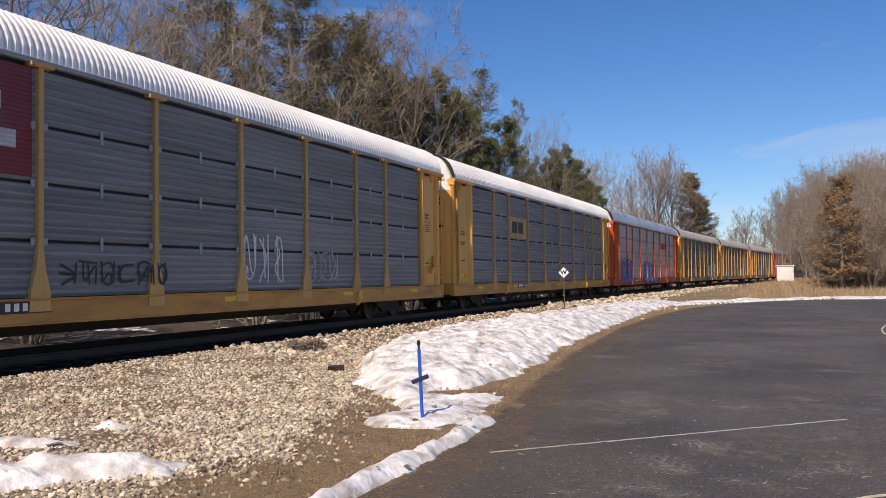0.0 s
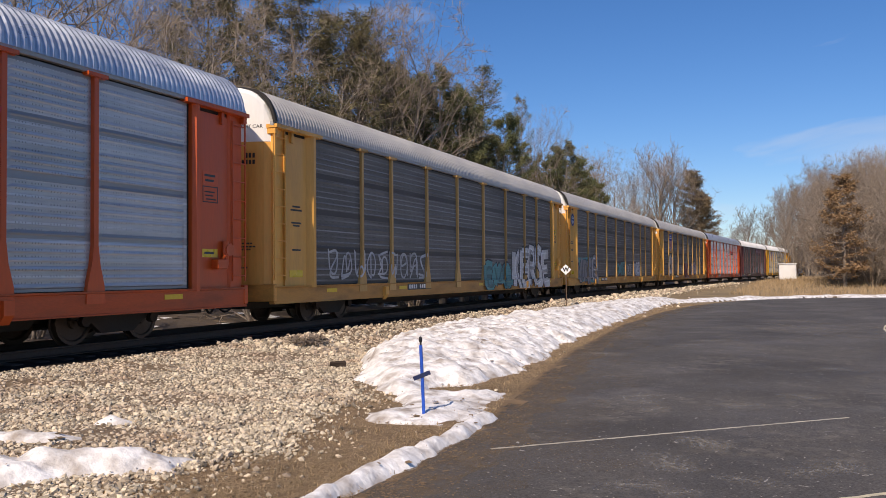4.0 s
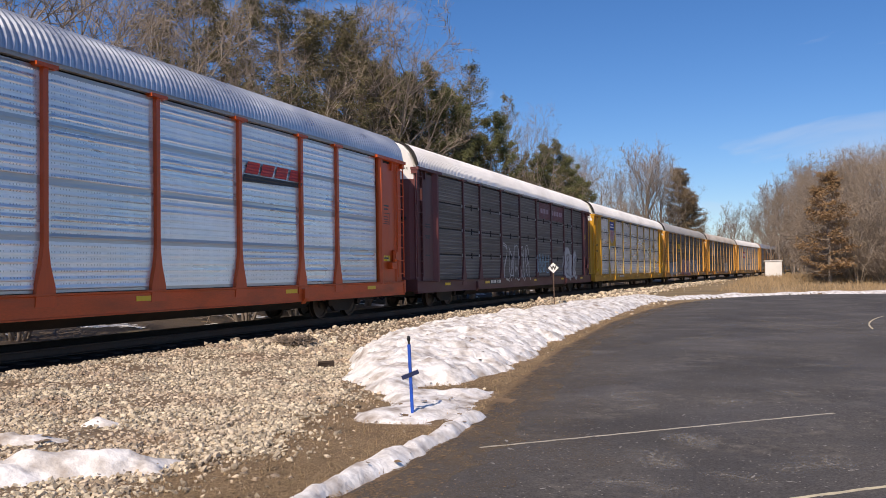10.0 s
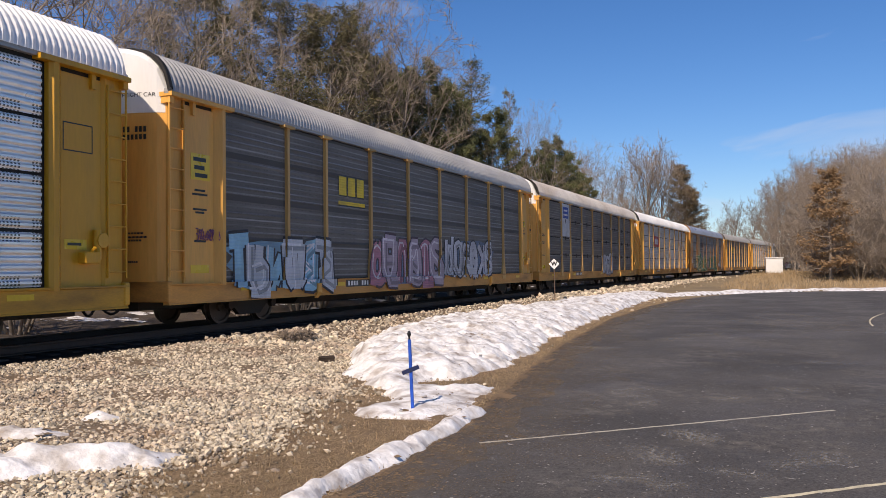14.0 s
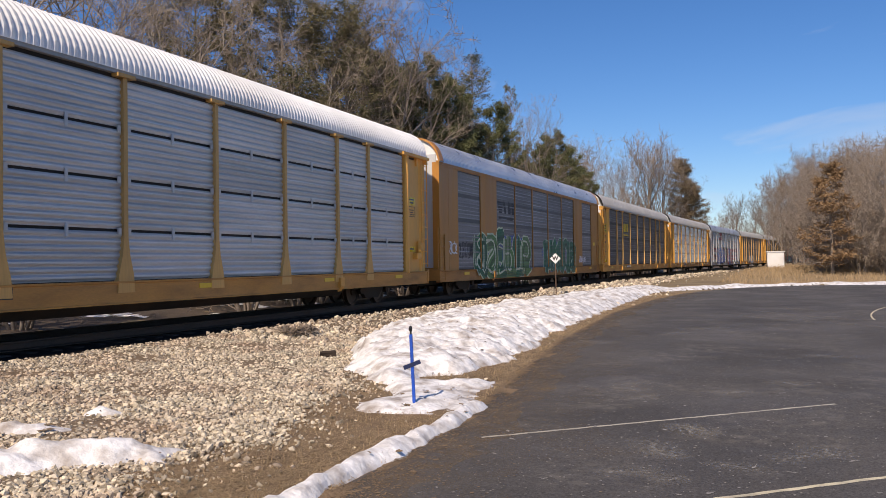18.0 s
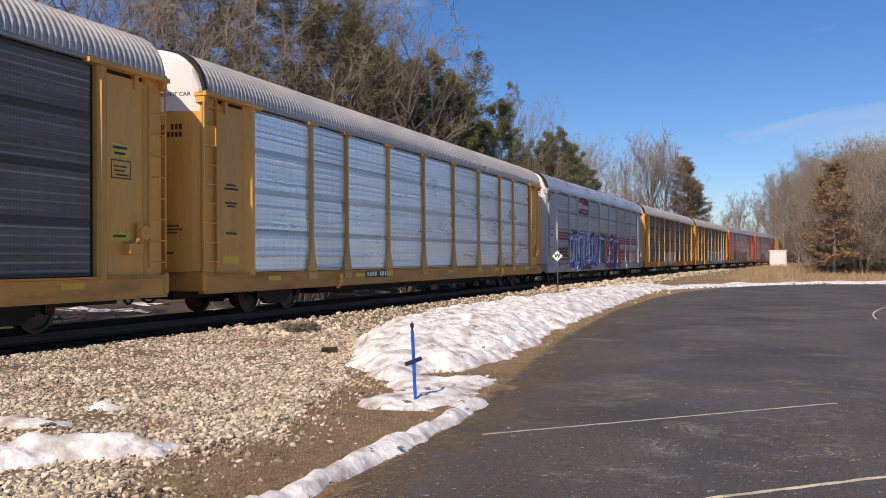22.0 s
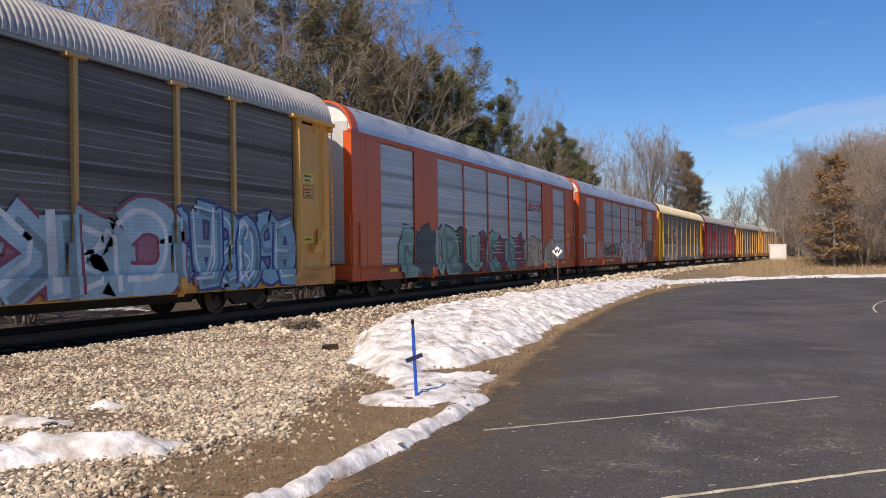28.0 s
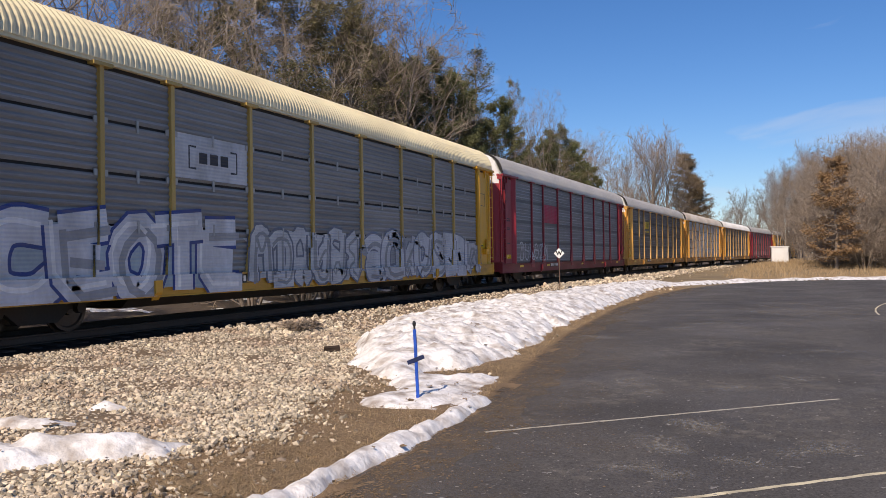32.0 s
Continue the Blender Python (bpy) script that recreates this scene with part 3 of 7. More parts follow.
pebbles("ballast_stones", 22000, 15, 44, 0.032, 4, "loose pale limestone ballast stones along the rails")
pebbles("ballast_stones", 16000, 40, 120, 0.062, 5, "pale limestone ballast stones along the far rails")

asphalt_x = np.concatenate([np.arange(-5.6, 3.0, 0.1), np.arange(3, 12, 0.6), np.arange(12, 60, 6)])
asphalt_y = np.concatenate([np.arange(-40, 3, 2), np.arange(3, 20, 0.1), np.arange(20, 62, 0.3)])
lot = place("parking_lot", sheet("parking_lot", asphalt_x, asphalt_y, lambda x, y: ground_z(x, y) * 0 - 0.385 + 0.0012 * rough(x, y, 0.5),
            keep=lambda c: (c[:, 0] > np.interp(c[:, 1], LOT_LEFT_Y, LOT_LEFT_X) + 0.05 * rough(c[:, 0], c[:, 1], 5)) & (c[:, 1] < 57.8 + 0.25 * np.maximum(0, c[:, 0] - 2) + 0.1 * rough(c[:, 0], c[:, 1], 3))), ASPHALT)
tagged(lot, "dark sealed asphalt parking lot with pale scuffs", "parking lot", kind="structure")


def stripe(name, pts, width, material, label):
    """A painted line along pts, a skin over the asphalt."""
    v, f = [], []
    for i, (x, y) in enumerate(pts):
        a, b = pts[max(i - 1, 0)], pts[min(i + 1, len(pts) - 1)]
        dx, dy = b[0] - a[0], b[1] - a[1]
        k = width / 2 / math.hypot(dx, dy) * (1 + 0.15 * math.sin(i * 2.3))
        v += [(x - dy * k, y + dx * k, -0.3826), (x + dy * k, y - dx * k, -0.3826)]
        if i:
            f.append((2 * i - 2, 2 * i - 1, 2 * i + 1, 2 * i))
    ob = place(name, from_lists(name, v, f), material)
    return tagged(ob, label, "line", kind="structure")


def run(a, b, n, wob=0.008):
    return [(a[0] + (b[0] - a[0]) * i / n + wob * math.sin(i * 1.9), a[1] + (b[1] - a[1]) * i / n) for i in range(n + 1)]


stripe("stall_line", run((0.54, 10.69), (-2.70, 7.67), 40), 0.048, LINE_PAINT, "worn white stall line on asphalt")
stripe("stall_line", run((2.9, 9.2), (-0.80, 5.9), 40), 0.055, LINE_YELLOW, "faded yellow-white stall line on asphalt")
stripe("stall_line", [(2.28 + 0.9 * (i / 14) ** 2, 25.4 + 6.5 * i / 14) for i in range(15)], 0.045, LINE_YELLOW, "short curved pale line on asphalt")

# salt and scuff marks on the lot
rs = np.random.RandomState(11)
v, f = [], []
for k in range(1500):
    cx, cy = rs.uniform(-2.6, 4), 5 + 26 * rs.rand() ** 1.6
    big = 0 < k < 130
    rx, ry = (rs.uniform(0.02, 0.075), rs.uniform(0.012, 0.03)) if big else (rs.uniform(0.006, 0.02), rs.uniform(0.008, 0.028))
    if k == 0:
        rx, ry = 0.02, 0.02
    if cx < np.interp(cy, LOT_LEFT_Y, LOT_LEFT_X) + 0.4:
        continue
    n, o, turn = 13, len(v), rs.uniform(0, 3)
    for i in range(n):
        a, r = 2 * math.pi * i / n, rs.uniform(0.3, 1.1)
        px, py = rx * r * math.cos(a), ry * r * math.sin(a)
        v.append((cx + px * math.cos(turn) - py * math.sin(turn), cy + px * math.sin(turn) + py * math.cos(turn), -0.3818))
    f.append(tuple(range(o, o + n)))
tagged(place("salt_marks", from_lists("salt_marks", v, f), CHALK), "pale salt stains and grit specks on the asphalt", "stain", kind="stuff")

# dust along the lot's edge and dried salt stains
for name, y_step, lo, hi, lift, mt, seed in (("edge_dust", 0.1, -0.05, 0.55, 0.002, EDGE_DUST, 1.0), ("edge_dust", 0.1, 0.2, 1.35, 0.004, EDGE_DUST_THIN, 2.0)):
    v, f = [], []
    ys = np.arange(3.2, 45, y_step)
    for i, yy in enumerate(ys):
        xl = float(np.interp(yy, LOT_LEFT_Y, LOT_LEFT_X))
        wide = hi * (1 + 0.35 * float(rough(xl, yy, 2.0, seed)) + 0.2 * float(rough(xl, yy, 6.0, seed)))
        v += [(xl + lo, yy, -0.3834 + 0.1 * lift), (xl + wide, yy, -0.3834 + 0.1 * lift)]
        if i:
            f.append((2 * i - 2, 2 * i - 1, 2 * i + 1, 2 * i))
    tagged(place(name, from_lists(name, v, f), mt), "brown dust blown along the asphalt's edge", "dust", kind="stuff")
rs = np.random.RandomState(23)
disc = from_lists("salt_stain", [(math.cos(a), math.sin(a), 0) for a in np.arange(0, 6.28, 0.2618)], [tuple(range(24))])
SPOTS = [(0.34, 8.02, 0.30), (0.08, 7.71, 0.25), (-1.19, 6.77, 0.22), (-1.95, 11.65, 0.30), (-2.29, 20.11, 0.45), (-3.59, 17.47, 0.50), (0.74, 15.86, 0.35), (-0.83, 8.73, 0.30), (-1.09, 7.77, 0.30), (-0.63, 11.23, 0.40), (-0.37, 7.22, 0.20), (-0.83, 6.65, 0.20), (-1.81, 11.16, 0.30), (0.07, 12.27, 0.35), (-1.84, 21.58, 0.50)]
STAINS = SPOTS + [(rs.uniform(-2.5, 3), 5.2 + 22 * rs.rand() ** 1.5, rs.uniform(0.07, 0.3)) for _ in range(12)]
for i, (x, y, r) in enumerate(STAINS):
    if x > np.interp(y, LOT_LEFT_Y, LOT_LEFT_X) + 0.5:
        ob = tagged(place("salt_stain", disc, SALT_FILM), "pale dried salt stain on asphalt", "stain", group="salt stains on the lot", kind="structure")
        ob.matrix_basis = pose(x, y, -0.3823 + 0.000008 * i, 0, 0, rs.uniform(0, 360))
        ob.scale = (r * rs.uniform(1.0, 1.9), r, r)

# soil and grit washed over the lot's edge, thinning out inwards
rs = np.random.RandomState(19)
n = 16000
gy_ = 5 + 30 * rs.rand(n) ** 1.5
gx_ = np.interp(gy_, LOT_LEFT_Y, LOT_LEFT_X) - 0.05 + rs.exponential(0.24, n)
r = 0.0052 * rs.lognormal(0, 0.55, n)
ang = rs.uniform(0, 6.28, (n, 1)) + np.array([[0, 1.2, 2.4, 3.6, 5.0]])
V = np.stack([gx_[:, None] + r[:, None] * np.cos(ang) * rs.uniform(0.5, 1.6, (n, 5)), gy_[:, None] + r[:, None] * np.sin(ang) * rs.uniform(0.5, 1.6, (n, 5)), (np.full(n, -0.382) + rs.uniform(0, 0.003, n))[:, None] + np.zeros((n, 5))], -1).reshape(-1, 3)
tagged(place("edge_grit", from_lists("edge_grit", V, np.arange(5 * n).reshape(-1, 5)), SOIL), "brown soil and grit washed over the asphalt's edge", "grit", kind="stuff")

# snow: one height field, cut where it thins out
SY = [8.6, 8.9, 9.3, 10, 11.7, 13, 15.3, 18, 21, 26, 33, 40, 49, 54]
SR = [-3.4, -3.2, -3.3, -3.5, -3.85, -4.15, -4.4, -4.8, -5.1, -5.4, -5.7, -6.0, -6.2, -6.4]
SL = [-4.3, -4.75, -4.8, -4.75, -6.2, -7.0, -8.1, -8.7, -8.9, -8.8, -8.6, -8.3, -7.9, -6.9]
SH = [0.0, 0.07, 0.08, 0.08, 0.19, 0.31, 0.42, 0.45, 0.44, 0.42, 0.40, 0.36, 0.25, 0.0]


def blob(x, y, cx, cy, rx, ry, turn, h):
    a = radians(turn)
    u = ((x - cx) * math.cos(a) + (y - cy) * math.sin(a)) / rx
    w = (-(x - cx) * math.sin(a) + (y - cy) * math.cos(a)) / ry
    return h * (1 - (u * u + w * w))


def snow_depth(x, y):
    r, l, h = np.interp(y, SY, SR), np.interp(y, SY, SL), np.interp(y, SY, SH)
    edge = 0.16 * rough(x, y, 2.6) + 0.07 * rough(x, y, 7, 1.0)
    u = np.clip((x + edge - (r + l) / 2) / np.maximum((r - l) / 2, 0.05), -1.6, 1.6)
    d = np.where((y > 8.6) & (y < 54), (h + 0.03) * (1 - np.abs(u) ** 3.2) * (1 - 0.25 * u), -1)
    d = d + np.where(d > 0, (0.06 * rough(x, y, 1.9, 2.0) + 0.035 * rough(x, y, 5.5, 3.0) + 0.035 * rough(x, y, 11, 1.0) + 0.028 * rough(x, y, 24, 4.0) + 0.015 * rough(x, y, 43, 2.0)) * np.clip(h / 0.3, 0.35, 1), 0)
    d = d - 0.5 * np.exp(-(((x + 4.55) / 0.42) ** 2 + ((y - 11.5) / 0.45) ** 2)) - 0.35 * np.exp(-(((x + 4.15) / 0.3) ** 2 + ((y - 12.4) / 0.8) ** 2))
    d = d - 0.12 * np.clip(rough(x, y, 3.1, 6.0) - 0.35, 0, 1) * (d < 0.3)
    sx = -3.27 + 0.05 * rough(y * 0 + 1, y, 2.2)
    hw = 0.17 + 0.07 * rough(y * 0, y, 3.3, 4.0)
    strip = np.where((y > 3) & (y < 9.3), 0.13 * (1 - ((x - sx) / hw) ** 2) + 0.03 * rough(x, y, 8) + 0.02 * rough(x, y, 19, 2.0), -1)
    d = np.maximum(d, strip)
    for args in ((-5.75, 5.65, 1.0, 0.40, 40, 0.24), (-6.3, 5.1, 0.8, 0.5, 10, 0.22), (-5.2, 5.9, 0.42, 0.16, -20, 0.14), (-7.3, 6.4, 0.66, 0.26, 20, 0.15), (-7.15, 7.5, 0.26, 0.20, 40, 0.13)):
        d = np.maximum(d, blob(x, y, *args) + 0.045 * rough(x, y, 6, 2.0) + 0.025 * rough(x, y, 14, 3.0) - 0.01)
    return d


def far_snow(x, y):
    c = np.interp(x, [-7, -6.2, -3, 2, 5.7, 12, 30], [43, 48, 54, 59.6, 60.5, 62, 68])
    hw = np.interp(x, [-7, -3, 1, 2.4, 3.2, 30], [1.6, 1.2, 0.7, 0.4, 1.9, 2.4])
    return 0.22 * (1 - ((y - c) / hw) ** 2) + 0.07 * rough(x, y, 1.1) - 0.03


for tag, xs, ys, df in (("near", np.arange(-9.6, -2.7, 0.06), np.arange(4.2, 24, 0.06), snow_depth), ("mid", np.arange(-9.6, -4.4, 0.09), np.arange(23.97, 55, 0.14), snow_depth),
                        ("far", np.arange(-7, 30, 0.25), np.arange(41, 72, 0.2), far_snow)):
    ob = place("snow_bank", sheet("snow_bank", xs, ys, lambda x, y, df=df: ground_z(x, y) * (y < 62) - 0.02 - 0.4 * (y >= 62) + np.maximum(df(x, y), -0.05), keep=lambda c, df=df: df(c[:, 0], c[:, 1]) > -0.015), SNOW)
    tagged(ob, "old melting snow bank with grey crust along the lot's edge", "snow", kind="stuff")
# patches beyond the rails
beyond = place("snow_patch", sheet("snow_patch", np.arange(-24, -16.3, 0.3), np.arange(0, 90, 0.3), lambda x, y: ground_z(x, y) + 0.05 + 0.05 * rough(x, y, 2) + 0.03 * rough(x, y, 7),
               keep=lambda c: (rough(c[:, 0], c[:, 1], 1.4, 5.0) > 0.45) & (c[:, 0] - TX(c[:, 1]) < -3.2)), SNOW)
tagged(beyond, "thin patches of old snow in the ditch beyond the rails", "snow", kind="stuff")

floor_w = place("woodland_floor", sheet("woodland_floor", np.concatenate([np.arange(-75, -22, 2.0), np.arange(-22, -6, 0.4)]), np.concatenate([np.arange(-60, 0, 3), np.arange(0, 100, 0.7), np.arange(100, 260, 4)]),
                lambda x, y: ground_z(x, y) + 0.025 + 0.05 * rough(x, y, 1.3), keep=lambda c: c[:, 0] - TX(c[:, 1]) < -3.5 + 0.3 * rough(c[:, 0], c[:, 1], 2)), LITTER)
tagged(floor_w, "dark leaf litter of the woods beyond the rails", "ground", kind="structure")

# crumbs of bark and leaf on the snow
rs = np.random.RandomState(17)
cx, cy = rs.uniform(-9, -3, 2600), 5 + 26 * rs.rand(2600) ** 1.3
dep = snow_depth(cx, cy)
ok = (dep > 0.0) & (rs.rand(2600) < np.where(dep < 0.1, 0.9, 0.25))
cx, cy, dep = cx[ok], cy[ok], dep[ok]
n = len(cx)
r = 0.014 * rs.lognormal(0, 0.6, n)
ang = rs.uniform(0, 6.28, (n, 1)) + np.array([[0, 1.9, 3.4, 4.9]])
V = np.stack([cx[:, None] + r[:, None] * np.cos(ang) * rs.uniform(0.6, 1.5, (n, 4)), cy[:, None] + r[:, None] * np.sin(ang) * rs.uniform(0.6, 1.5, (n, 4)), (ground_z(cx, cy) - 0.02 + dep + 0.012)[:, None] + rs.uniform(-0.004, 0.012, (n, 4))], -1).reshape(-1, 3)
tagged(place("snow_crumbs", from_lists("snow_crumbs", V, np.arange(4 * n).reshape(-1, 4)), SOIL), "crumbs of soil and bark lying on old snow", "debris", kind="stuff")

# ---- rails and ties ----
for name, dx in (("rail", -0.7625), ("rail", 0.7625)):
    prof = [(-0.07, -0.17), (0.07, -0.17), (0.07, -0.155), (0.012, -0.135), (0.012, -0.045), (0.036, -0.03), (0.036, -0.004), (0.028, 0), (-0.028, 0), (-0.036, -0.004), (-0.036, -0.03), (-0.012, -0.045), (-0.012, -0.135), (-0.07, -0.155)]
    ss = list(np.concatenate([[-620, -300, -60], np.arange(0, 200, 4), [300, 500, 800]]))
    v, f, n = [], [], len(prof)
    for i, s in enumerate(ss):
        tx, k = track(s)
        for px, pz in prof:
            v.append((tx + (px + dx), s - k * (px + dx), pz + RAIL_Z))
        if i:
            o = (i - 1) * n
            f += [(o + j, o + (j + 1) % n, o + n + (j + 1) % n, o + n + j) for j in range(n)]
    tagged(place(name, from_lists(name, v, f), RAIL_STEEL), "rusty-sided steel rail of the single track", "rail", group="rails of the track", kind="structure")
bm = bmesh.new()
box(bm, -1.3, 1.3, -0.115, 0.115, -0.34, -0.172, 0.012)
tie_mesh = to_mesh("tie", bm)
track_bed = tagged(new("track_ties"), "row of dark creosoted wooden ties under the rails", "railway tie", kind="structure")
for i in range(170):
    s = -4 + 0.53 * i
    tx, k = track(s)
    tie = place("tie", tie_mesh, TIE_WOOD, track_bed)
    tie.matrix_basis = pose(tx, s, RAIL_Z, 0, 0, -math.degrees(math.atan(k)) + random.uniform(-1, 1))

# ---- the train: closed car-carrying wagons ----
PITCH, HALF = 28.3, 14.15
POSTS = (2.57, 5.195, 7.15, 9.905, 12.73, 15.57, 18.395, 21.15, 23.105, 25.73)
TALLNESS = 0.993            # height of this wagon type against the drawing
Z0, Z1 = 1.01, 4.95          # panel bottom and top
XP, XS, XW = 1.455, 1.52, 1.40  # panel face, post face, inner wall
XE, XC = XP - 0.02, 1.575       # face of the end bays, of their corner posts
ROOF_PROF = [(1.535, 5.06), (1.49, 5.24), (1.43, 5.42), (1.33, 5.60), (1.17, 5.77), (0.92, 5.91), (0.52, 6.00), (0.0, 6.04)]
ROOF_FULL = ROOF_PROF + [(-x, z) for x, z in reversed(ROOF_PROF[:-1])]


def Y(v):
    return v - HALF


def ribbed(y0, y1, z0, z1, pitch=0.13, depth=0.026, x=XP):
    """A pressed steel sheet with level ribs."""
    n = max(2, round((z1 - z0) / pitch))
    h = (z1 - z0) / n
    prof = [(x - depth, z0)]
    for i in range(n):
        b = z0 + i * h
        prof += [(x - depth, b + 0.10 * h), (x, b + 0.40 * h), (x, b + 0.72 * h), (x - depth, b + 0.98 * h)]
    prof.append((x - depth, z1))
    v = [(px, yy, pz) for px, pz in prof for yy in (Y(y0), Y(y1))]
    f = [(2 * i, 2 * i + 1, 2 * i + 3, 2 * i + 2) for i in range(len(prof) - 1)]
    o = len(v)
    v += [(x - depth - 0.02, Y(y0), z0), (x - depth - 0.02, Y(y1), z0), (x - depth - 0.02, Y(y0), z1), (x - depth - 0.02, Y(y1), z1)]
    k = 2 * (len(prof) - 1)
    f += [(0, 1, o + 1, o), (k + 1, k, o + 2, o + 3)]
    return from_lists("panel", v, f)


def sheet_panel(y0, y1, z0, z1, x=XP, pitch=0.149, depth=0.020, seed=0):
    """A one-piece side sheet with embossed level ribs that end short of the posts."""
    rs = random.Random(seed)
    n = max(2, round((z1 - z0) / pitch))
    h = (z1 - z0) / n
    ends = min(0.16, 0.09 * (y1 - y0))
    cols = [y0, y0 + ends * 0.5, y0 + ends, *[y0 + ends + (y1 - y0 - 2 * ends) * i / 6 for i in range(1, 6)], y1 - ends, y1 - ends * 0.5, y1]
    rows = [(z0, 0, 0)]
    for i in range(n):
        rows += [(z0 + (i + 0.34) * h, 0, i), (z0 + (i + 0.50) * h, 1, i), (z0 + (i + 0.58) * h, 1, i), (z0 + (i + 0.92) * h, 0, i)]
    rows.append((z1, 0, 0))
    amp = [rs.uniform(0.5, 1.0) if rs.random() < 0.6 else 0.2 for _ in range(n)]
    v, f, m = [], [], len(cols)
    for k, (z, out, i) in enumerate(rows):
        for j, yy in enumerate(cols):
            e = 0 if j in (0, 1, m - 2, m - 1) else 1
            v.append((x - depth + out * e * depth * amp[i] + 0.007 * math.sin(j * 1.3 + z * 1.7 + seed) * (0 < j < m - 1), Y(yy), z))
        if k:
            a = (k - 1) * m
            f += [(a + j, a + j + 1, a + m + 1 + j, a + m + j) for j in range(m - 1)]
    return from_lists("panel", v, f)


def roof_mesh():
    ys = []
    y = 0.66
    while y < 27.56:
        ys += [(y, 0), (y + 0.035, 1), (y + 0.08, 1), (y + 0.115, 0)]
        y += 0.15
    v, f, n = [], [], len(ROOF_FULL)
    for i, (yy, k) in enumerate(ys):
        for x, z in ROOF_FULL:
            a = k * (z > 5.08)
            v.append((x * (1 + 0.017 * a), Y(yy), z + 0.026 * a))
        if i:
            o = (i - 1) * n
            f += [(o + j, o + j + 1, o + n + j + 1, o + n + j) for j in range(n - 1)]
    return from_lists("roof", v, f)


def hood_mesh():
    """The smooth sheet over the ribs at the roof's end."""
    v, f, n = [], [], len(ROOF_FULL)
    for i, yy in enumerate((0.60, 0.605, 0.98, 1.0)):
        k = 1.022 if i in (1, 2) else 0.985
        v += [(x * k, Y(yy), z + (0.036 if i in (1, 2) else -0.03)) for x, z in ROOF_FULL]
        if i:
            o = (i - 1) * n
            f += [(o + j, o + j + 1, o + n + j + 1, o + n + j) for j in range(n - 1)]
    return from_lists("roof_hood", v, f)


def gasket_mesh():
    """The dark rubber strip between the end cap and the roof."""
    v, f, n = [], [], len(ROOF_FULL)
    for i, yy in enumerate((0.60, 0.605, 0.70, 0.71)):
        k = 1.024 if i in (1, 2) else 0.985
        v += [(x * k, Y(yy), z + (0.038 if i in (1, 2) else -0.03)) for x, z in ROOF_FULL]
        if i:
            o = (i - 1) * n
            f += [(o + j, o + j + 1, o + n + j + 1, o + n + j) for j in range(n - 1)]
    return from_lists("roof_gasket", v, f)


def words(text, size):
    """Stencilled words as a thin flat mesh, standing upright and read from the front."""
    cu = bpy.data.curves.new("words", "FONT")
    cu.body, cu.size, cu.align_x, cu.align_y = text, size, "CENTER", "CENTER"
    ob = bpy.data.objects.new("words", cu)
    me = bpy.data.meshes.new_from_object(ob)
    bpy.data.objects.remove(ob)
    bpy.data.curves.remove(cu)
    me.name = "words"
    me.transform(pose(0, 0, 0, 90, 0, 0))
    return me


def post_mesh(slim=False):
    """A side post with a flared foot and a cap plate under the roof."""
    bm = bmesh.new()
    w = 0.05 if slim else 0.06
    if slim:
        box(bm, XW, XS - 0.05, -w, w, 1.0, 5.0)
        return to_mesh("post", bm)
    pts = [(-0.23, 0.78), (0.23, 0.78), (0.20, 1.12), (0.11, 1.5), (w, 1.85), (w, 4.93), (-w, 4.93), (-w, 1.85), (-0.11, 1.5), (-0.20, 1.12)]
    a = [bm.verts.new((XW, y, z)) for y, z in pts]
    b = [bm.verts.new((XS, y * (0.9 if z > 1.2 else 1), z)) for y, z in pts]
    bm.faces.new(b)
    for i in range(len(pts)):
        bm.faces.new((a[i], a[(i + 1) % len(pts)], b[(i + 1) % len(pts)], b[i]))
    box(bm, XW, XS + 0.05, -0.24, 0.24, 4.93, 5.0)
    return to_mesh("post", bm)


def bulge(x):
    """How far along the wagon its rounded end doors stand at x."""
    return 0.72 - 0.34 * max(0.0, 1 - (x / 1.40) ** 2) ** 0.75


def end_wall_mesh(z_lo, z_hi, y0=0.70, y1=0.82):
    """A flat end wall up to the roof's curve."""
    pts = [(x, min(max(z, z_lo), z_hi)) for x, z in [(1.38, z_lo), *[(x * 0.985, z) for x, z in ROOF_FULL if z > 5.15], (-1.38, z_lo)]]
    if z_hi < 5.0:
        pts = [(1.38, z_lo), (1.38, z_hi), (-1.38, z_hi), (-1.38, z_lo)]
    bm = bmesh.new()
    slab(bm, pts, Y(y0), Y(y1))
    return to_mesh("end_door", bm)


def round_end_mesh(z_lo, z_hi):
    """End doors or cap, rounded in plan; the cap follows the roof's curve."""
    px, pz = [-x for x, _ in ROOF_FULL], [z for _, z in ROOF_FULL]
    v, f, n = [], [], 17
    for i in range(n):
        x = -1.40 + 2.80 * i / (n - 1)
        top = min(z_hi, float(np.interp(x * 1.09, px, pz)))
        mid = top - 0.10 * (z_hi > 5)
        yf = bulge(x)
        v += [(x, Y(yf), z_lo), (x, Y(yf), mid), (x, Y(yf + 0.06 * (z_hi > 5)), top), (x, Y(0.84), top), (x, Y(0.84), z_lo)]
        if i:
            o = 5 * (i - 1)
            f += [(o + j, o + j + 1, o + j + 6, o + j + 5) for j in range(4)] + [(o + 4, o, o + 5, o + 9)]
    f += [(0, 1, 2, 3, 4), tuple(5 * (n - 1) + j for j in (4, 3, 2, 1, 0))]
    bm = bmesh.new()
    me = from_lists("end_door", v, f)
    bm.from_mesh(me)
    return to_mesh("end_door", bm)


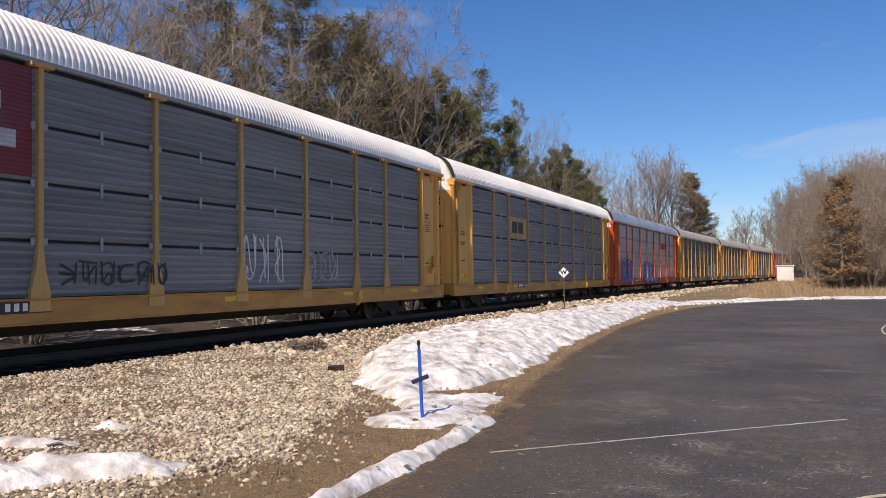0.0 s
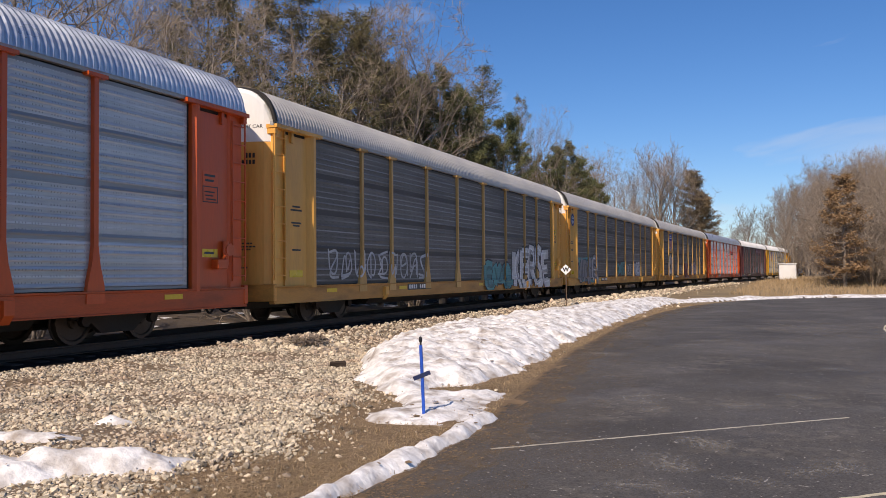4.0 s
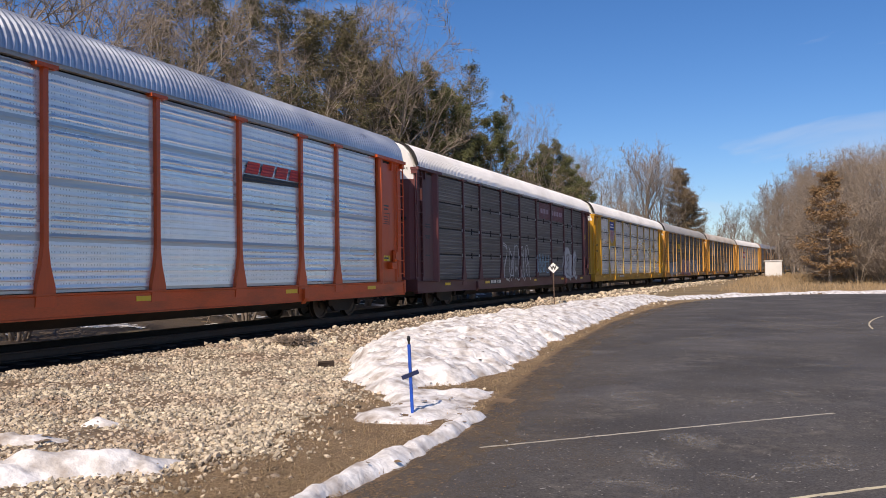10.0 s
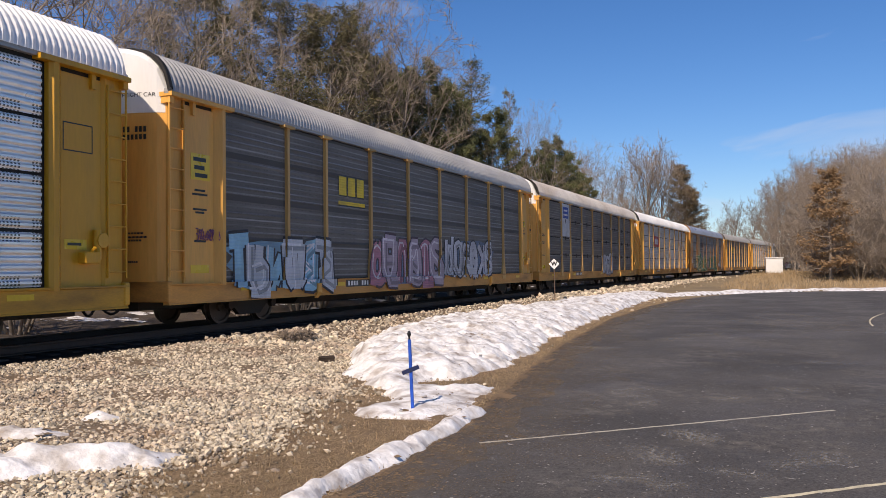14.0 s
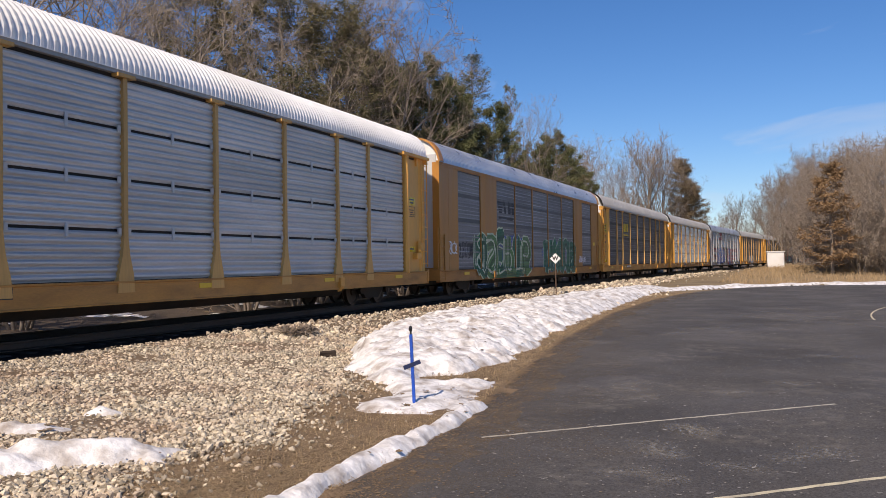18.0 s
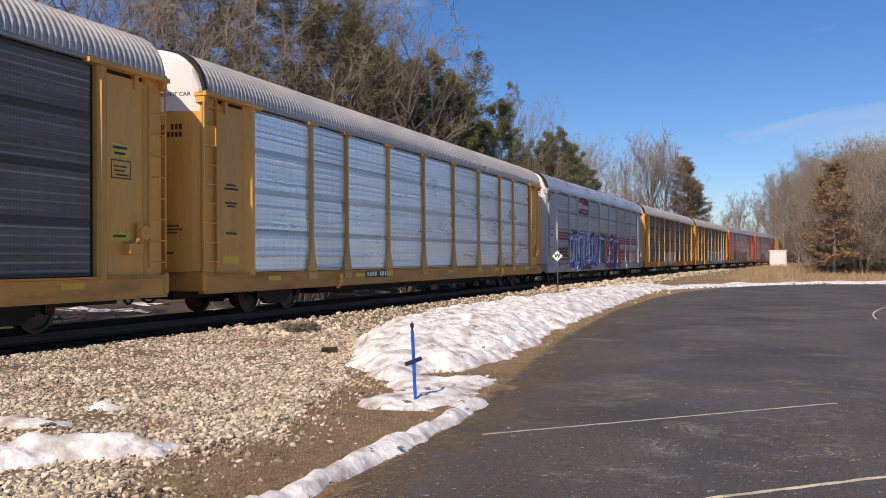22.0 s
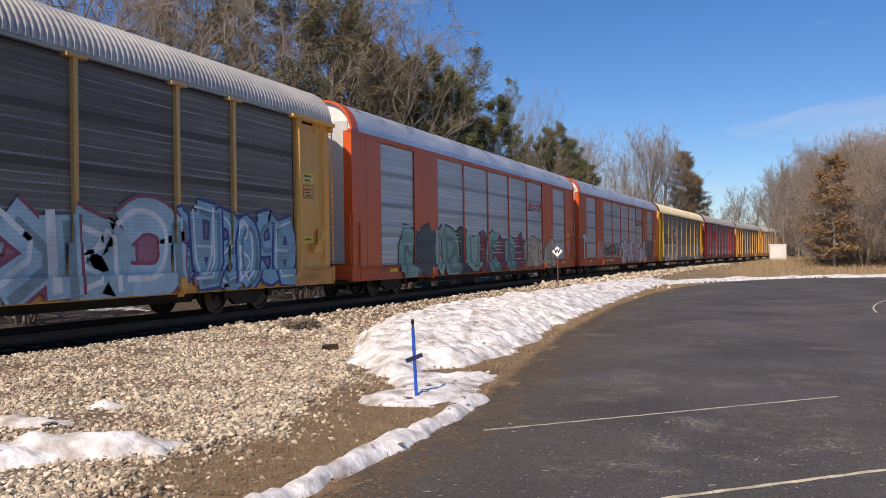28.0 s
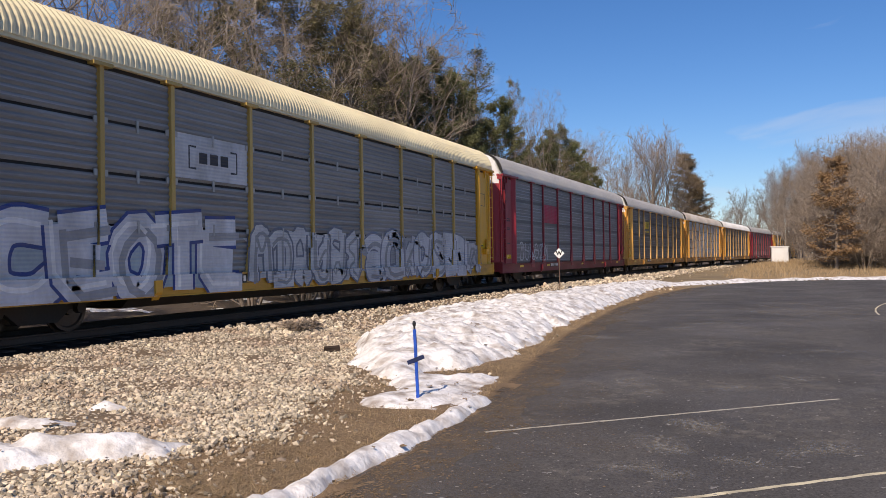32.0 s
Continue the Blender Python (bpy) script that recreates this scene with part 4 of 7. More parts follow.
def on_end(me, x=0.0, z=0.0):
    """Lay a flat mesh that faces the end onto the rounded doors."""
    for q in me.vertices:
        q.co.x += x
        q.co.z += z
        q.co.y = Y(bulge(q.co.x)) - 0.006
    return me


def corner_mesh():
    """The pressed corner post between end bay and panels, with a slanted face towards the end, and the ladder's flange."""
    bm = bmesh.new()
    for prof in ([(XW - 0.05, 2.19), (XP - 0.03, 2.19), (XC, 2.36), (XC, 2.47), (XS - 0.02, 2.52), (XW - 0.05, 2.52)], [(1.28, 1.14), (XP + 0.02, 1.14), (XP + 0.02, 1.18), (1.42, 1.23), (1.28, 1.23)]):
        a = [bm.verts.new((x, Y(y), 0.95)) for x, y in prof]
        b = [bm.verts.new((x, Y(y), 4.95)) for x, y in prof]
        bm.faces.new(a)
        bm.faces.new(b)
        for i in range(len(prof)):
            bm.faces.new((a[i], a[(i + 1) % len(prof)], b[(i + 1) % len(prof)], b[i]))
    return to_mesh("corner_post", bm)


def sill_mesh():
    bm = bmesh.new()
    prof = [(1.36, 0.56), (1.52, 0.56), (1.52, 0.585), (1.50, 0.60), (1.50, 0.955), (1.54, 0.975), (1.54, 1.005), (-1.54, 1.005), (-1.54, 0.975), (-1.50, 0.955), (-1.50, 0.60), (-1.52, 0.585), (-1.52, 0.56), (-1.36, 0.56), (-1.36, 0.9), (1.36, 0.9)]
    slab(bm, prof, Y(0.62), Y(27.68))
    return to_mesh("side_sill", bm)


def under_mesh():
    bm = bmesh.new()
    slab(bm, [(-0.45, 0.42), (0.45, 0.42), (0.5, 0.9), (-0.5, 0.9)], Y(0.9), Y(27.4))
    slab(bm, [(-1.0, 0.36), (1.0, 0.36), (1.34, 0.72), (-1.34, 0.72)], Y(6.2), Y(22.1))
    for y in (7.2, 9.6, 12, 14.15, 16.3, 18.7, 21.1):
        box(bm, -1.35, 1.35, Y(y - 0.07), Y(y + 0.07), 0.62, 0.9)
    box(bm, 0.55, 1.1, Y(11.2), Y(12.3), 0.45, 0.85, 0.04)
    tube(bm, (-0.7, Y(15.5), 0.62), (-0.7, Y(17.0), 0.62), 0.2)
    return to_mesh("underframe", bm)


def ladder_mesh(z_lo, z_hi, n):
    bm = bmesh.new()
    for y in (0.66, 1.13):
        tube(bm, (1.50, Y(y), z_lo), (1.50, Y(y), z_hi), 0.022, sides=6)
    for i in range(n):
        z = z_lo + 0.12 + (z_hi - z_lo - 0.2) * i / (n - 1)
        tube(bm, (1.50, Y(0.66), z), (1.50, Y(1.13), z), 0.015, sides=5)
    return to_mesh("ladder", bm)


def boxes_mesh(name, *bs, bevel=0.0):
    bm = bmesh.new()
    for b in bs:
        box(bm, b[0], b[1], Y(b[2]), Y(b[3]), b[4], b[5], bevel)
    return to_mesh(name, bm)


def wheel_mesh():
    prof = [(0.0, -0.05), (0.10, -0.07), (0.12, -0.03), (0.33, -0.03), (0.355, -0.06), (0.42, -0.06), (0.425, 0.05), (0.455, 0.06), (0.455, 0.085), (0.36, 0.085), (0.33, 0.02), (0.12, 0.03), (0.0, 0.06)]
    n, v, f = 22, [], []
    for i in range(n):
        a = 2 * math.pi * i / n
        for r, x in prof:
            v.append((-x, r * math.cos(a), r * math.sin(a)))
    k = len(prof)
    for i in range(n):
        for j in range(k - 1):
            f.append((i * k + j, i * k + j + 1, (i + 1) % n * k + j + 1, (i + 1) % n * k + j))
    return from_lists("wheel", v, f)


def frame_mesh():
    bm = bmesh.new()
    pts = [(-1.15, 0.50), (-1.15, 0.62), (-0.75, 0.72), (0.75, 0.72), (1.15, 0.62), (1.15, 0.50), (0.70, 0.42), (0.42, 0.20), (-0.42, 0.20), (-0.70, 0.42)]
    a = [bm.verts.new((-0.06, y, z)) for y, z in pts]
    b = [bm.verts.new((0.06, y, z)) for y, z in pts]
    bm.faces.new(a)
    bm.faces.new(b)
    for i in range(len(pts)):
        bm.faces.new((a[i], a[(i + 1) % len(pts)], b[(i + 1) % len(pts)], b[i]))
    for y in (-0.89, 0.89):
        tube(bm, (0.04, y, 0.45), (0.16, y, 0.45), 0.11, sides=10)
    for y in (-0.14, 0, 0.14):
        tube(bm, (0.0, y, 0.26), (0.0, y, 0.6), 0.06, sides=8)
    return to_mesh("side_frame", bm)


def mirror(me):
    """The same part for the rear end of the wagon."""
    m = me.copy()
    m.transform(Matrix.Diagonal((1, -1, 1, 1)))
    m.flip_normals()
    return m


def bolster_mesh():
    bm = bmesh.new()
    box(bm, -0.95, 0.95, -0.2, 0.2, 0.42, 0.66, 0.03)
    return to_mesh("truck", bm)


def coupler_mesh():
    bm = bmesh.new()
    box(bm, -0.12, 0.12, Y(0.12), Y(0.9), 0.72, 0.95, 0.02)
    box(bm, -0.2, 0.14, Y(-0.12), Y(0.2), 0.70, 0.97, 0.05)
    last = None
    for i in range(9):
        p = (0.35 - 0.02 * i, Y(0.75 - 0.085 * i), 0.80 - 0.42 * math.sin(math.pi * i / 9.5))
        if last:
            tube(bm, last, p, 0.028, sides=6)
        last = p
    return to_mesh("coupler", bm)


BAYS = [(POSTS[i] + 0.05, POSTS[i + 1] - 0.05) for i in range(9)]
ROW_Z = [(Z0 + i * (Z1 - Z0) / 4 + 0.012, Z0 + (i + 1) * (Z1 - Z0) / 4 - 0.045) for i in range(4)]
M = {
    "roof": roof_mesh(), "post": post_mesh(), "slim": post_mesh(True), "sill": sill_mesh(), "under": under_mesh(), "truck": bolster_mesh(),
    "full": [sheet_panel(a, b, Z0 + 0.01, Z1, seed=i) for i, (a, b) in enumerate(BAYS)], "rows": [[ribbed(a, b, lo, hi) for lo, hi in ROW_Z] for a, b in BAYS], "fine_rows": [[ribbed(a, b, lo, hi, 0.066, 0.017) for lo, hi in ROW_Z] for a, b in BAYS],
    "deep": [sheet_panel(a, b, Z0 + 0.01, Z1, XP - 0.004, seed=20 + i) for i, (a, b) in enumerate(BAYS)],
    "plain": [boxes_mesh("smooth_panel", (XW, XP + 0.03, a - 0.1, b + 0.1, Z0 - 0.02, Z1 + 0.02)) for a, b in BAYS],
    "inner": boxes_mesh("inner_wall", (-XW, XW, 0.83, 27.47, 0.95, 5.12)),
    "far": ribbed(2.5, 26.0, Z0, Z1, 0.3, 0.03, XP),
    "wheel": wheel_mesh(), "frame": frame_mesh(),
    "beam": boxes_mesh("top_rail", (XW, XS - 0.02, 0.65, 27.65, 4.93, 5.10)),
    "eave": boxes_mesh("roof_edge", (1.40, 1.515, 0.62, 27.68, 4.99, 5.10)),
}
M["far"].transform(Matrix.Diagonal((-1, 1, 1, 1)))
bm = bmesh.new()
tube(bm, (-0.8, 0, 0), (0.8, 0, 0), 0.085, sides=10)
M["axle"] = to_mesh("axle", bm)
END = {
    "door": round_end_mesh(1.05, 4.60), "cap": round_end_mesh(4.604, 6.06), "flat_door": end_wall_mesh(1.05, 4.46), "flat_cap": end_wall_mesh(4.464, 6.06), "ladder": ladder_mesh(1.15, 4.8, 9), "low_ladder": ladder_mesh(0.62, 2.35, 5), "coupler": coupler_mesh(),
    "corner": corner_mesh(),
    "edge": boxes_mesh("ladder_plate", (1.26, 1.425, 0.70, 1.14, 0.95, 4.95)),
    "bay": boxes_mesh("end_panel", (XW - 0.02, XE, 1.24, 2.20, 1.0, 4.86), bevel=0.008),
    "shelf": boxes_mesh("eave_bracket", (1.28, XS + 0.08, 0.62, 2.78, 4.94, 5.03), (XW, XS - 0.02, 1.42, 1.52, 4.66, 4.94), (1.3, XS + 0.02, 0.64, 0.76, 4.8, 4.94)),
    "plain_bay": boxes_mesh("end_panel", (XW - 0.02, XP + 0.02, 0.74, 1.62, 0.95, 5.0), (XW - 0.02, XP + 0.02, 1.635, 2.52, 0.95, 5.0)),
    "jamb": boxes_mesh("door_post", (1.25, XS, 0.62, 0.74, 2.6, 5.05), (1.25, 1.44, 0.62, 0.72, 0.95, 2.6)),
    "rib": boxes_mesh("door_rib", (-0.02, 0.02, bulge(0.46) - 0.022, bulge(0.46) + 0.02, 1.1, 4.44)),
    "bolt": boxes_mesh("door_bar", (0.35, 1.12, bulge(0.35) - 0.03, bulge(1.12) + 0.02, 3.18, 3.27), bevel=0.008),
    "leaf": boxes_mesh("door_edge", (0.72, 1.37, 0.67, 0.702, 1.1, 5.35)),
    "step": boxes_mesh("end_sill", (-1.5, 1.53, 0.58, 0.72, 0.62, 1.06), bevel=0.02),
}
END["hood"], END["gasket"] = hood_mesh(), gasket_mesh()
END_R = {k: mirror(me) for k, me in END.items()}
REFLECTOR = boxes_mesh("reflector", (1.50, 1.508, HALF - 0.27, HALF + 0.27, 0.0, 0.10))
PLATE = boxes_mesh("number_plate", (1.50, 1.507, HALF - 0.95, HALF + 0.95, 0.76, 0.97))
bm = bmesh.new()
for i in range(10):
    if i not in (4,):
        y = -0.84 + 0.17 * i
        box(bm, 1.507, 1.511, y, y + 0.10, 0.80, 0.93)
PLATE_BARS = to_mesh("plate_stencil", bm)
bm = bmesh.new()
for z, w in ((3.02, 0.36), (2.93, 0.52), (2.6, 0.46), (2.53, 0.3), (1.9, 0.4)):
    box(bm, XE + 0.002, XE + 0.0075, Y(1.72) - w / 2, Y(1.72) + w / 2, z, z + 0.045)
MARKS = to_mesh("side_stencil", bm)
bm = bmesh.new()
for i in range(7):
    for x, z, h in ((0.42 + 0.09 * i, 4.20, 0.12), (0.42 + 0.09 * i, 4.04, 0.11)):
        if (i, h) != (3, 0.12):
            bm.faces.new([bm.verts.new(c) for c in ((x, 0, z), (x + 0.06, 0, z), (x + 0.06, 0, z + h), (x, 0, z + h))])
END_MARKS = on_end(to_mesh("end_stencil", bm))
bm = bmesh.new()
for z, w in ((2.05, 0.34), (1.97, 0.42), (1.90, 0.3), (1.45, 0.22)):
    for i in range(5):
        x = 0.62 + w * i / 5
        bm.faces.new([bm.verts.new(c) for c in ((x, 0, z), (x + 0.16 * w, 0, z), (x + 0.16 * w, 0, z + 0.04), (x, 0, z + 0.04))])
LOW_END_MARKS = on_end(to_mesh("end_stencil", bm))

CLIP = boxes_mesh("clip", (XP, XP + 0.03, HALF - 0.17, HALF - 0.09, -0.07, 0.05))
TAB = boxes_mesh("joint_tab", (XP - 0.01, XP + 0.02, HALF - 0.03, HALF + 0.03, -0.14, 0.11))
bm = bmesh.new()
box(bm, 1.42, 1.62, Y(26.50), Y(26.86), 1.42, 1.64, 0.02)
tube(bm, (1.5, Y(26.90), 1.5), (1.5, Y(26.90), 2.05), 0.07, sides=8)
tube(bm, (1.44, Y(26.68), 1.5), (1.66, Y(26.68), 1.72), 0.03, sides=6)
tube(bm, (1.44, Y(26.98), 1.85), (1.58, Y(26.98), 1.85), 0.14, 0.14, 12)
BRAKE = to_mesh("hand_brake", bm)
bm = bmesh.new()
slab(bm, [(1.48, 0.50), (1.60, 0.66), (1.60, 0.9), (1.48, 0.9)], -0.1, 0.1)
TIE_DOWN = to_mesh("tie_down", bm)
LONG_WORDS, STACKED_WORDS, BI_WORDS = on_end(words("EXCESS HEIGHT CAR", 0.125), 0.62, 4.98), words("EXCESS\nHEIGHT\nCAR", 0.17), words("BI", 0.34)
BI_WORDS.transform(pose(0, 0, 0, 0, 0, 90))


def frame_box(y0, y1, z0, z1, t=0.022):
    a, b = XE + 0.002, XE + 0.004
    return boxes_mesh("notice_frame", (a, b, y0, y1, z0, z0 + t), (a, b, y0, y1, z1 - t, z1), (a, b, y0, y0 + t, z0 + t, z1 - t), (a, b, y1 - t, y1, z0 + t, z1 - t))


def rows_of_bars(y0, y1, zs, x=XE + 0.008):
    return boxes_mesh("notice_stencil", *[(x, x + 0.002, y0 + 0.03 * (i % 3), y1 - 0.05 * ((i + 1) % 3), z, z + h) for i, (z, h) in enumerate(zs)])


FRONT_BOARD, FRONT_BARS = boxes_mesh("placard", (XE + 0.002, XE + 0.0075, 1.42, 2.06, 3.27, 3.85)), rows_of_bars(1.50, 1.98, ((3.68, 0.09), (3.50, 0.09), (3.33, 0.09)))
REAR_BOARD, REAR_BARS = boxes_mesh("placard", (XE + 0.002, XE + 0.0075, 26.20, 26.72, 3.28, 3.56)), rows_of_bars(26.25, 26.67, ((3.45, 0.05), (3.34, 0.05)))
LOW_BOARD, LOW_BARS = boxes_mesh("placard", (XE + 0.002, XE + 0.0075, 26.18, 26.70, 1.68, 1.86)), rows_of_bars(26.25, 26.62, ((1.75, 0.05),))
LOW_FRONT = boxes_mesh("placard", (XE + 0.002, XE + 0.0075, 1.40, 2.02, 1.22, 1.40))
NOTICE, NOTICE_BARS = frame_box(26.20, 26.72, 2.88, 3.24), rows_of_bars(26.26, 26.66, ((3.10, 0.03), (3.02, 0.03), (2.94, 0.03)), XE + 0.002)
BIG_NOTICE = frame_box(26.15, 26.85, 3.45, 3.97)
BAY_BOARD = boxes_mesh("placard", (XP + 0.021, XP + 0.026, 26.15, 26.65, 2.3, 2.5))
# paint, panel, roof, build, end paint, colour in words
CARS = {
    -1: ("gold", "dark", "white", "rows"), 0: ("gold", "slate", "white", "rows"), 1: ("gold", "slate", "white", "rows"), 2: ("orange", "steel", "blue", "full"),
    3: ("gold", "dark", "grey", "full"), 4: ("gold", "dark", "grey", "full"), 5: ("gold", "dark", "grey", "full"), 6: ("orange", "silver", "blue", "full"),
    7: ("maroon", "dark", "white", "rows"), 8: ("yellow", "silver", "white", "rows"), 9: ("gold", "dark", "grey", "full"), 10: ("gold", "dark", "tan", "rows"),
    11: ("gold", "steel", "white", "rows"), 12: ("brown", "slate", "blue", "bays"), 13: ("gold", "dark", "grey", "full"), 14: ("gold", "silver", "grey", "full"),
    15: ("grey", "steel", "blue", "full"), 16: ("gold", "dark", "grey", "full"), 17: ("gold", "dark", "grey", "full"), 18: ("orange", "steel", "blue", "bays"),
    19: ("orange", "steel", "blue", "bays"), 20: ("yellow", "slate", "cream", "rows"), 21: ("red", "slate", "grey", "full"), 22: ("gold", "dark", "grey", "full"),
    23: ("gold", "steel", "tan", "rows"), 24: ("gold", "dark", "white", "full"), 25: ("red", "dark", "grey", "full"), 26: ("gold", "dark", "grey", "full"), 27: ("gold", "slate", "white", "rows"),
}
WORDS = {"gold": "weathered gold", "yellow": "bright yellow", "orange": "rust-orange", "brown": "brown-gold", "maroon": "dark maroon", "red": "dark red", "grey": "pale grey",
         "dark": "dark grey steel panels", "slate": "slate grey steel panels", "silver": "shiny silver steel panels", "steel": "grey galvanised panels"}


def wagon(k):
    paint, panel, roof, build = CARS[k]
    P, Q, R = PAINT[paint], PANEL[panel + "_rows" if build == "rows" else panel], ROOF[roof]
    car = tagged(new("autorack_car"), "%s car-carrier wagon with %s, %s roof" % (WORDS[paint], WORDS[panel], roof if roof != "blue" else "zinc"), "railway wagon", "wagons of the freight train")
    car.scale = (1, 1, TALLNESS)
    bays = build == "bays"
    place("inner_wall", M["inner"], FRAME_DARK, car)
    place("side_sill", M["sill"], SILL[paint], car)
    place("underframe", M["under"], FRAME_DARK, car)
    place("roof", M["roof"], R, car, roof.replace("blue", "galvanised") + " ribbed roof")
    place("roof_edge", M["eave"], P if bays else ROOF["grey"] if roof != "cream" else R, car)
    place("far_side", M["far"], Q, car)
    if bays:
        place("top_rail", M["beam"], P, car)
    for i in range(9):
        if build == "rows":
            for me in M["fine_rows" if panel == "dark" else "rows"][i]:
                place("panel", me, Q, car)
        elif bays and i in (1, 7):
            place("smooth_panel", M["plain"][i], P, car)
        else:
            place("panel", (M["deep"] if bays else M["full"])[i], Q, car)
    for y in POSTS[0 if bays else 1:-1] + ((POSTS[-1],) if bays else ()):
        ob = place("post", M["slim" if bays else "post"], P if bays else POST_PAINT.get(paint, P), car)
        ob.matrix_basis = pose(0, Y(y), 0)
    for E_ in (END, END_R):
        lead = E_ is END
        place("end_door", E_["flat_door" if bays else "door"], P, car)
        if bays:
            place("door_edge", E_["leaf"], PALE, car, "pale grey folded door edge")
        for x in () if not lead else (-0.46, 0.46):
            place("door_rib", E_["rib"], P, car).matrix_basis = pose(x, 0, 0)
        place("end_cap", E_["flat_cap" if bays else "cap"], WHITE, car, "white end panel under the roof")
        if bays or (k == 5 and not lead):
            place("roof_hood", E_["hood"], P if bays else WHITE, car, "smooth painted roof end")
        elif lead:
            place("roof_gasket", E_["gasket"], FRAME_DARK, car, "black rubber strip at the roof's end")
            if build == "rows":
                place("door_bar", E_["bolt"], FRAME_DARK, car, "black locking bar across the doors")
        place("end_sill", E_["step"], SILL[paint], car)
        place("coupler", E_["coupler"], FRAME_DARK, car)
        if bays:
            place("end_panel", E_["plain_bay"], P, car)
            place("door_post", E_["jamb"], P, car)
            place("ladder", E_["low_ladder"], P, car)
        else:
            place("end_panel", E_["bay"], P, car)
            place("corner_post", E_["corner"], P, car)
            place("ladder_plate", E_["edge"], P, car)
            place("eave_bracket", E_["shelf"], P, car)
            place("ladder", E_["ladder"], P, car)
    for y in (4.15, PITCH - 4.15):
        truck = place("truck", M["truck"], FRAME_DARK, car)
        truck.matrix_basis = pose(0, Y(y), 0)
        for sx in (1, -1):
            fr = place("side_frame", M["frame"], FRAME_DARK, truck)
            fr.matrix_basis = pose(0.98 * sx, 0, 0, 0, 0, 0 if sx > 0 else 180)
            for sy in (-0.89, 0.89):
                w = place("wheel", M["wheel"], WHEEL_STEEL, truck)
                w.matrix_basis = pose(0.76 * sx, sy, 0.42, 0, 0, 0 if sx > 0 else 180)
        for sy in (-0.89, 0.89):
            ax = place("axle", M["axle"], FRAME_DARK, truck)
            ax.matrix_basis = pose(0, sy, 0.42)
    for y in (3.4, 7.9, 15.2, 20.6, 25.2):
        rf = place("reflector", REFLECTOR, YELLOW_TAPE, car, "yellow reflector strip")
        rf.matrix_basis = pose(0, Y(y), 0.80)
    if build == "rows":
        for y, y_next in zip(POSTS[1:-1], POSTS[2:]):
            for z in (1.975, 2.96, 3.945):
                metal = PALE if panel in ("silver", "steel") else ROOF["grey"]
                place("clip", CLIP, metal, car).matrix_basis = pose(0, Y(y), z)
                place("clip", CLIP, metal, car).matrix_basis = pose(0, Y(y) + 0.26, z)
                place("joint_tab", TAB, FRAME_DARK if panel == "dark" else metal, car).matrix_basis = pose(0, Y((y + y_next) / 2), z)
    if bays:
        place("stencil", STACKED_WORDS, BLACK, car, "stencilled warning EXCESS HEIGHT CAR").matrix_basis = pose(0.42, Y(0.694), 5.25)
        place("placard", BAY_BOARD, YELLOW_TAPE, car, "small yellow notice plate")
        if k == 18:
            place("stencil", BI_WORDS, WHITE, car, "white letters BI").matrix_basis = pose(XP + 0.024, Y(27.1), 3.1)
    else:
        place("stencil", LONG_WORDS, BLACK, car, "stencilled warning EXCESS HEIGHT CAR")
        if paint != "maroon":
            board = place("placard", LOW_BOARD, YELLOW_TAPE, car, "small yellow notice plate")
            place("notice_stencil", LOW_BARS, BLACK, board)
            place("placard", LOW_FRONT, YELLOW_TAPE, car, "small yellow notice plate")
        if paint == "yellow":
            place("notice_frame", BIG_NOTICE, BLACK, car, "black outline of a notice box")
        else:
            board = place("placard", REAR_BOARD, YELLOW_TAPE if k % 2 else P, car, "yellow notice placard" if k % 2 else "painted notice placard")
            place("notice_stencil", REAR_BARS, BLACK, board)
            place("notice_frame", NOTICE, BLACK, car, "black outline of a notice box")
            place("notice_stencil", NOTICE_BARS, BLACK, car)
        if k in (9, 13, 16, 22, 26):
            board = place("placard", FRONT_BOARD, YELLOW_TAPE, car, "yellow notice placard")
            place("notice_stencil", FRONT_BARS, BLACK, board)
    if not bays:
        place("hand_brake", BRAKE, P, car)
    for y in (6.6, 21.2):
        place("tie_down", TIE_DOWN, P, car).matrix_basis = pose(0, Y(y), 0)
    for me, m2 in ((PLATE, BLACK), (PLATE_BARS, SIGN_WHITE)):
        pl = place("number_plate" if me is PLATE else "plate_stencil", me, m2, car)
        pl.matrix_basis = pose(0, Y(9.2), 0)
    place("side_stencil", MARKS, BLACK, car)
    if not bays:
        place("end_stencil", END_MARKS, BLACK, car)
        place("end_stencil", LOW_END_MARKS, BLACK, car)
    return car


TRAIN = {k: wagon(k) for k in sorted(CARS)}

# ---- painted marks on the wagons: emblems as plain shapes, graffiti ----
INK = {}


def ink(col):
    """A sprayed or stencilled paint film over the ribs."""
    if col not in INK:
        INK[col] = mat("spray_paint", tuple(min(0.8, 1.4 * c) for c in col), 0.6, var=0.18, scale=1.2, fine=12, stretch=(1, 1, 0.6), bump=0.03, ribs=0.075, dirt=(0.12, 0.11, 0.10), dirt_amt=0.4, dirt_scale=1.6)
    return INK[col]


CUT_Z = (0.585, 1.008, 1.6)


DRAWN = (0.44, 2.55, 5.4, 7.45, 10.4, 13.3, 16.15, 18.9, 21.6, 23.5, 26.0, 27.86)
BUILT = (0.62, *POSTS, 27.62)


def along(y):
    """From the bay spacing in which the marks are drawn to that of the wagon."""
    return float(np.interp(y, DRAWN, BUILT))


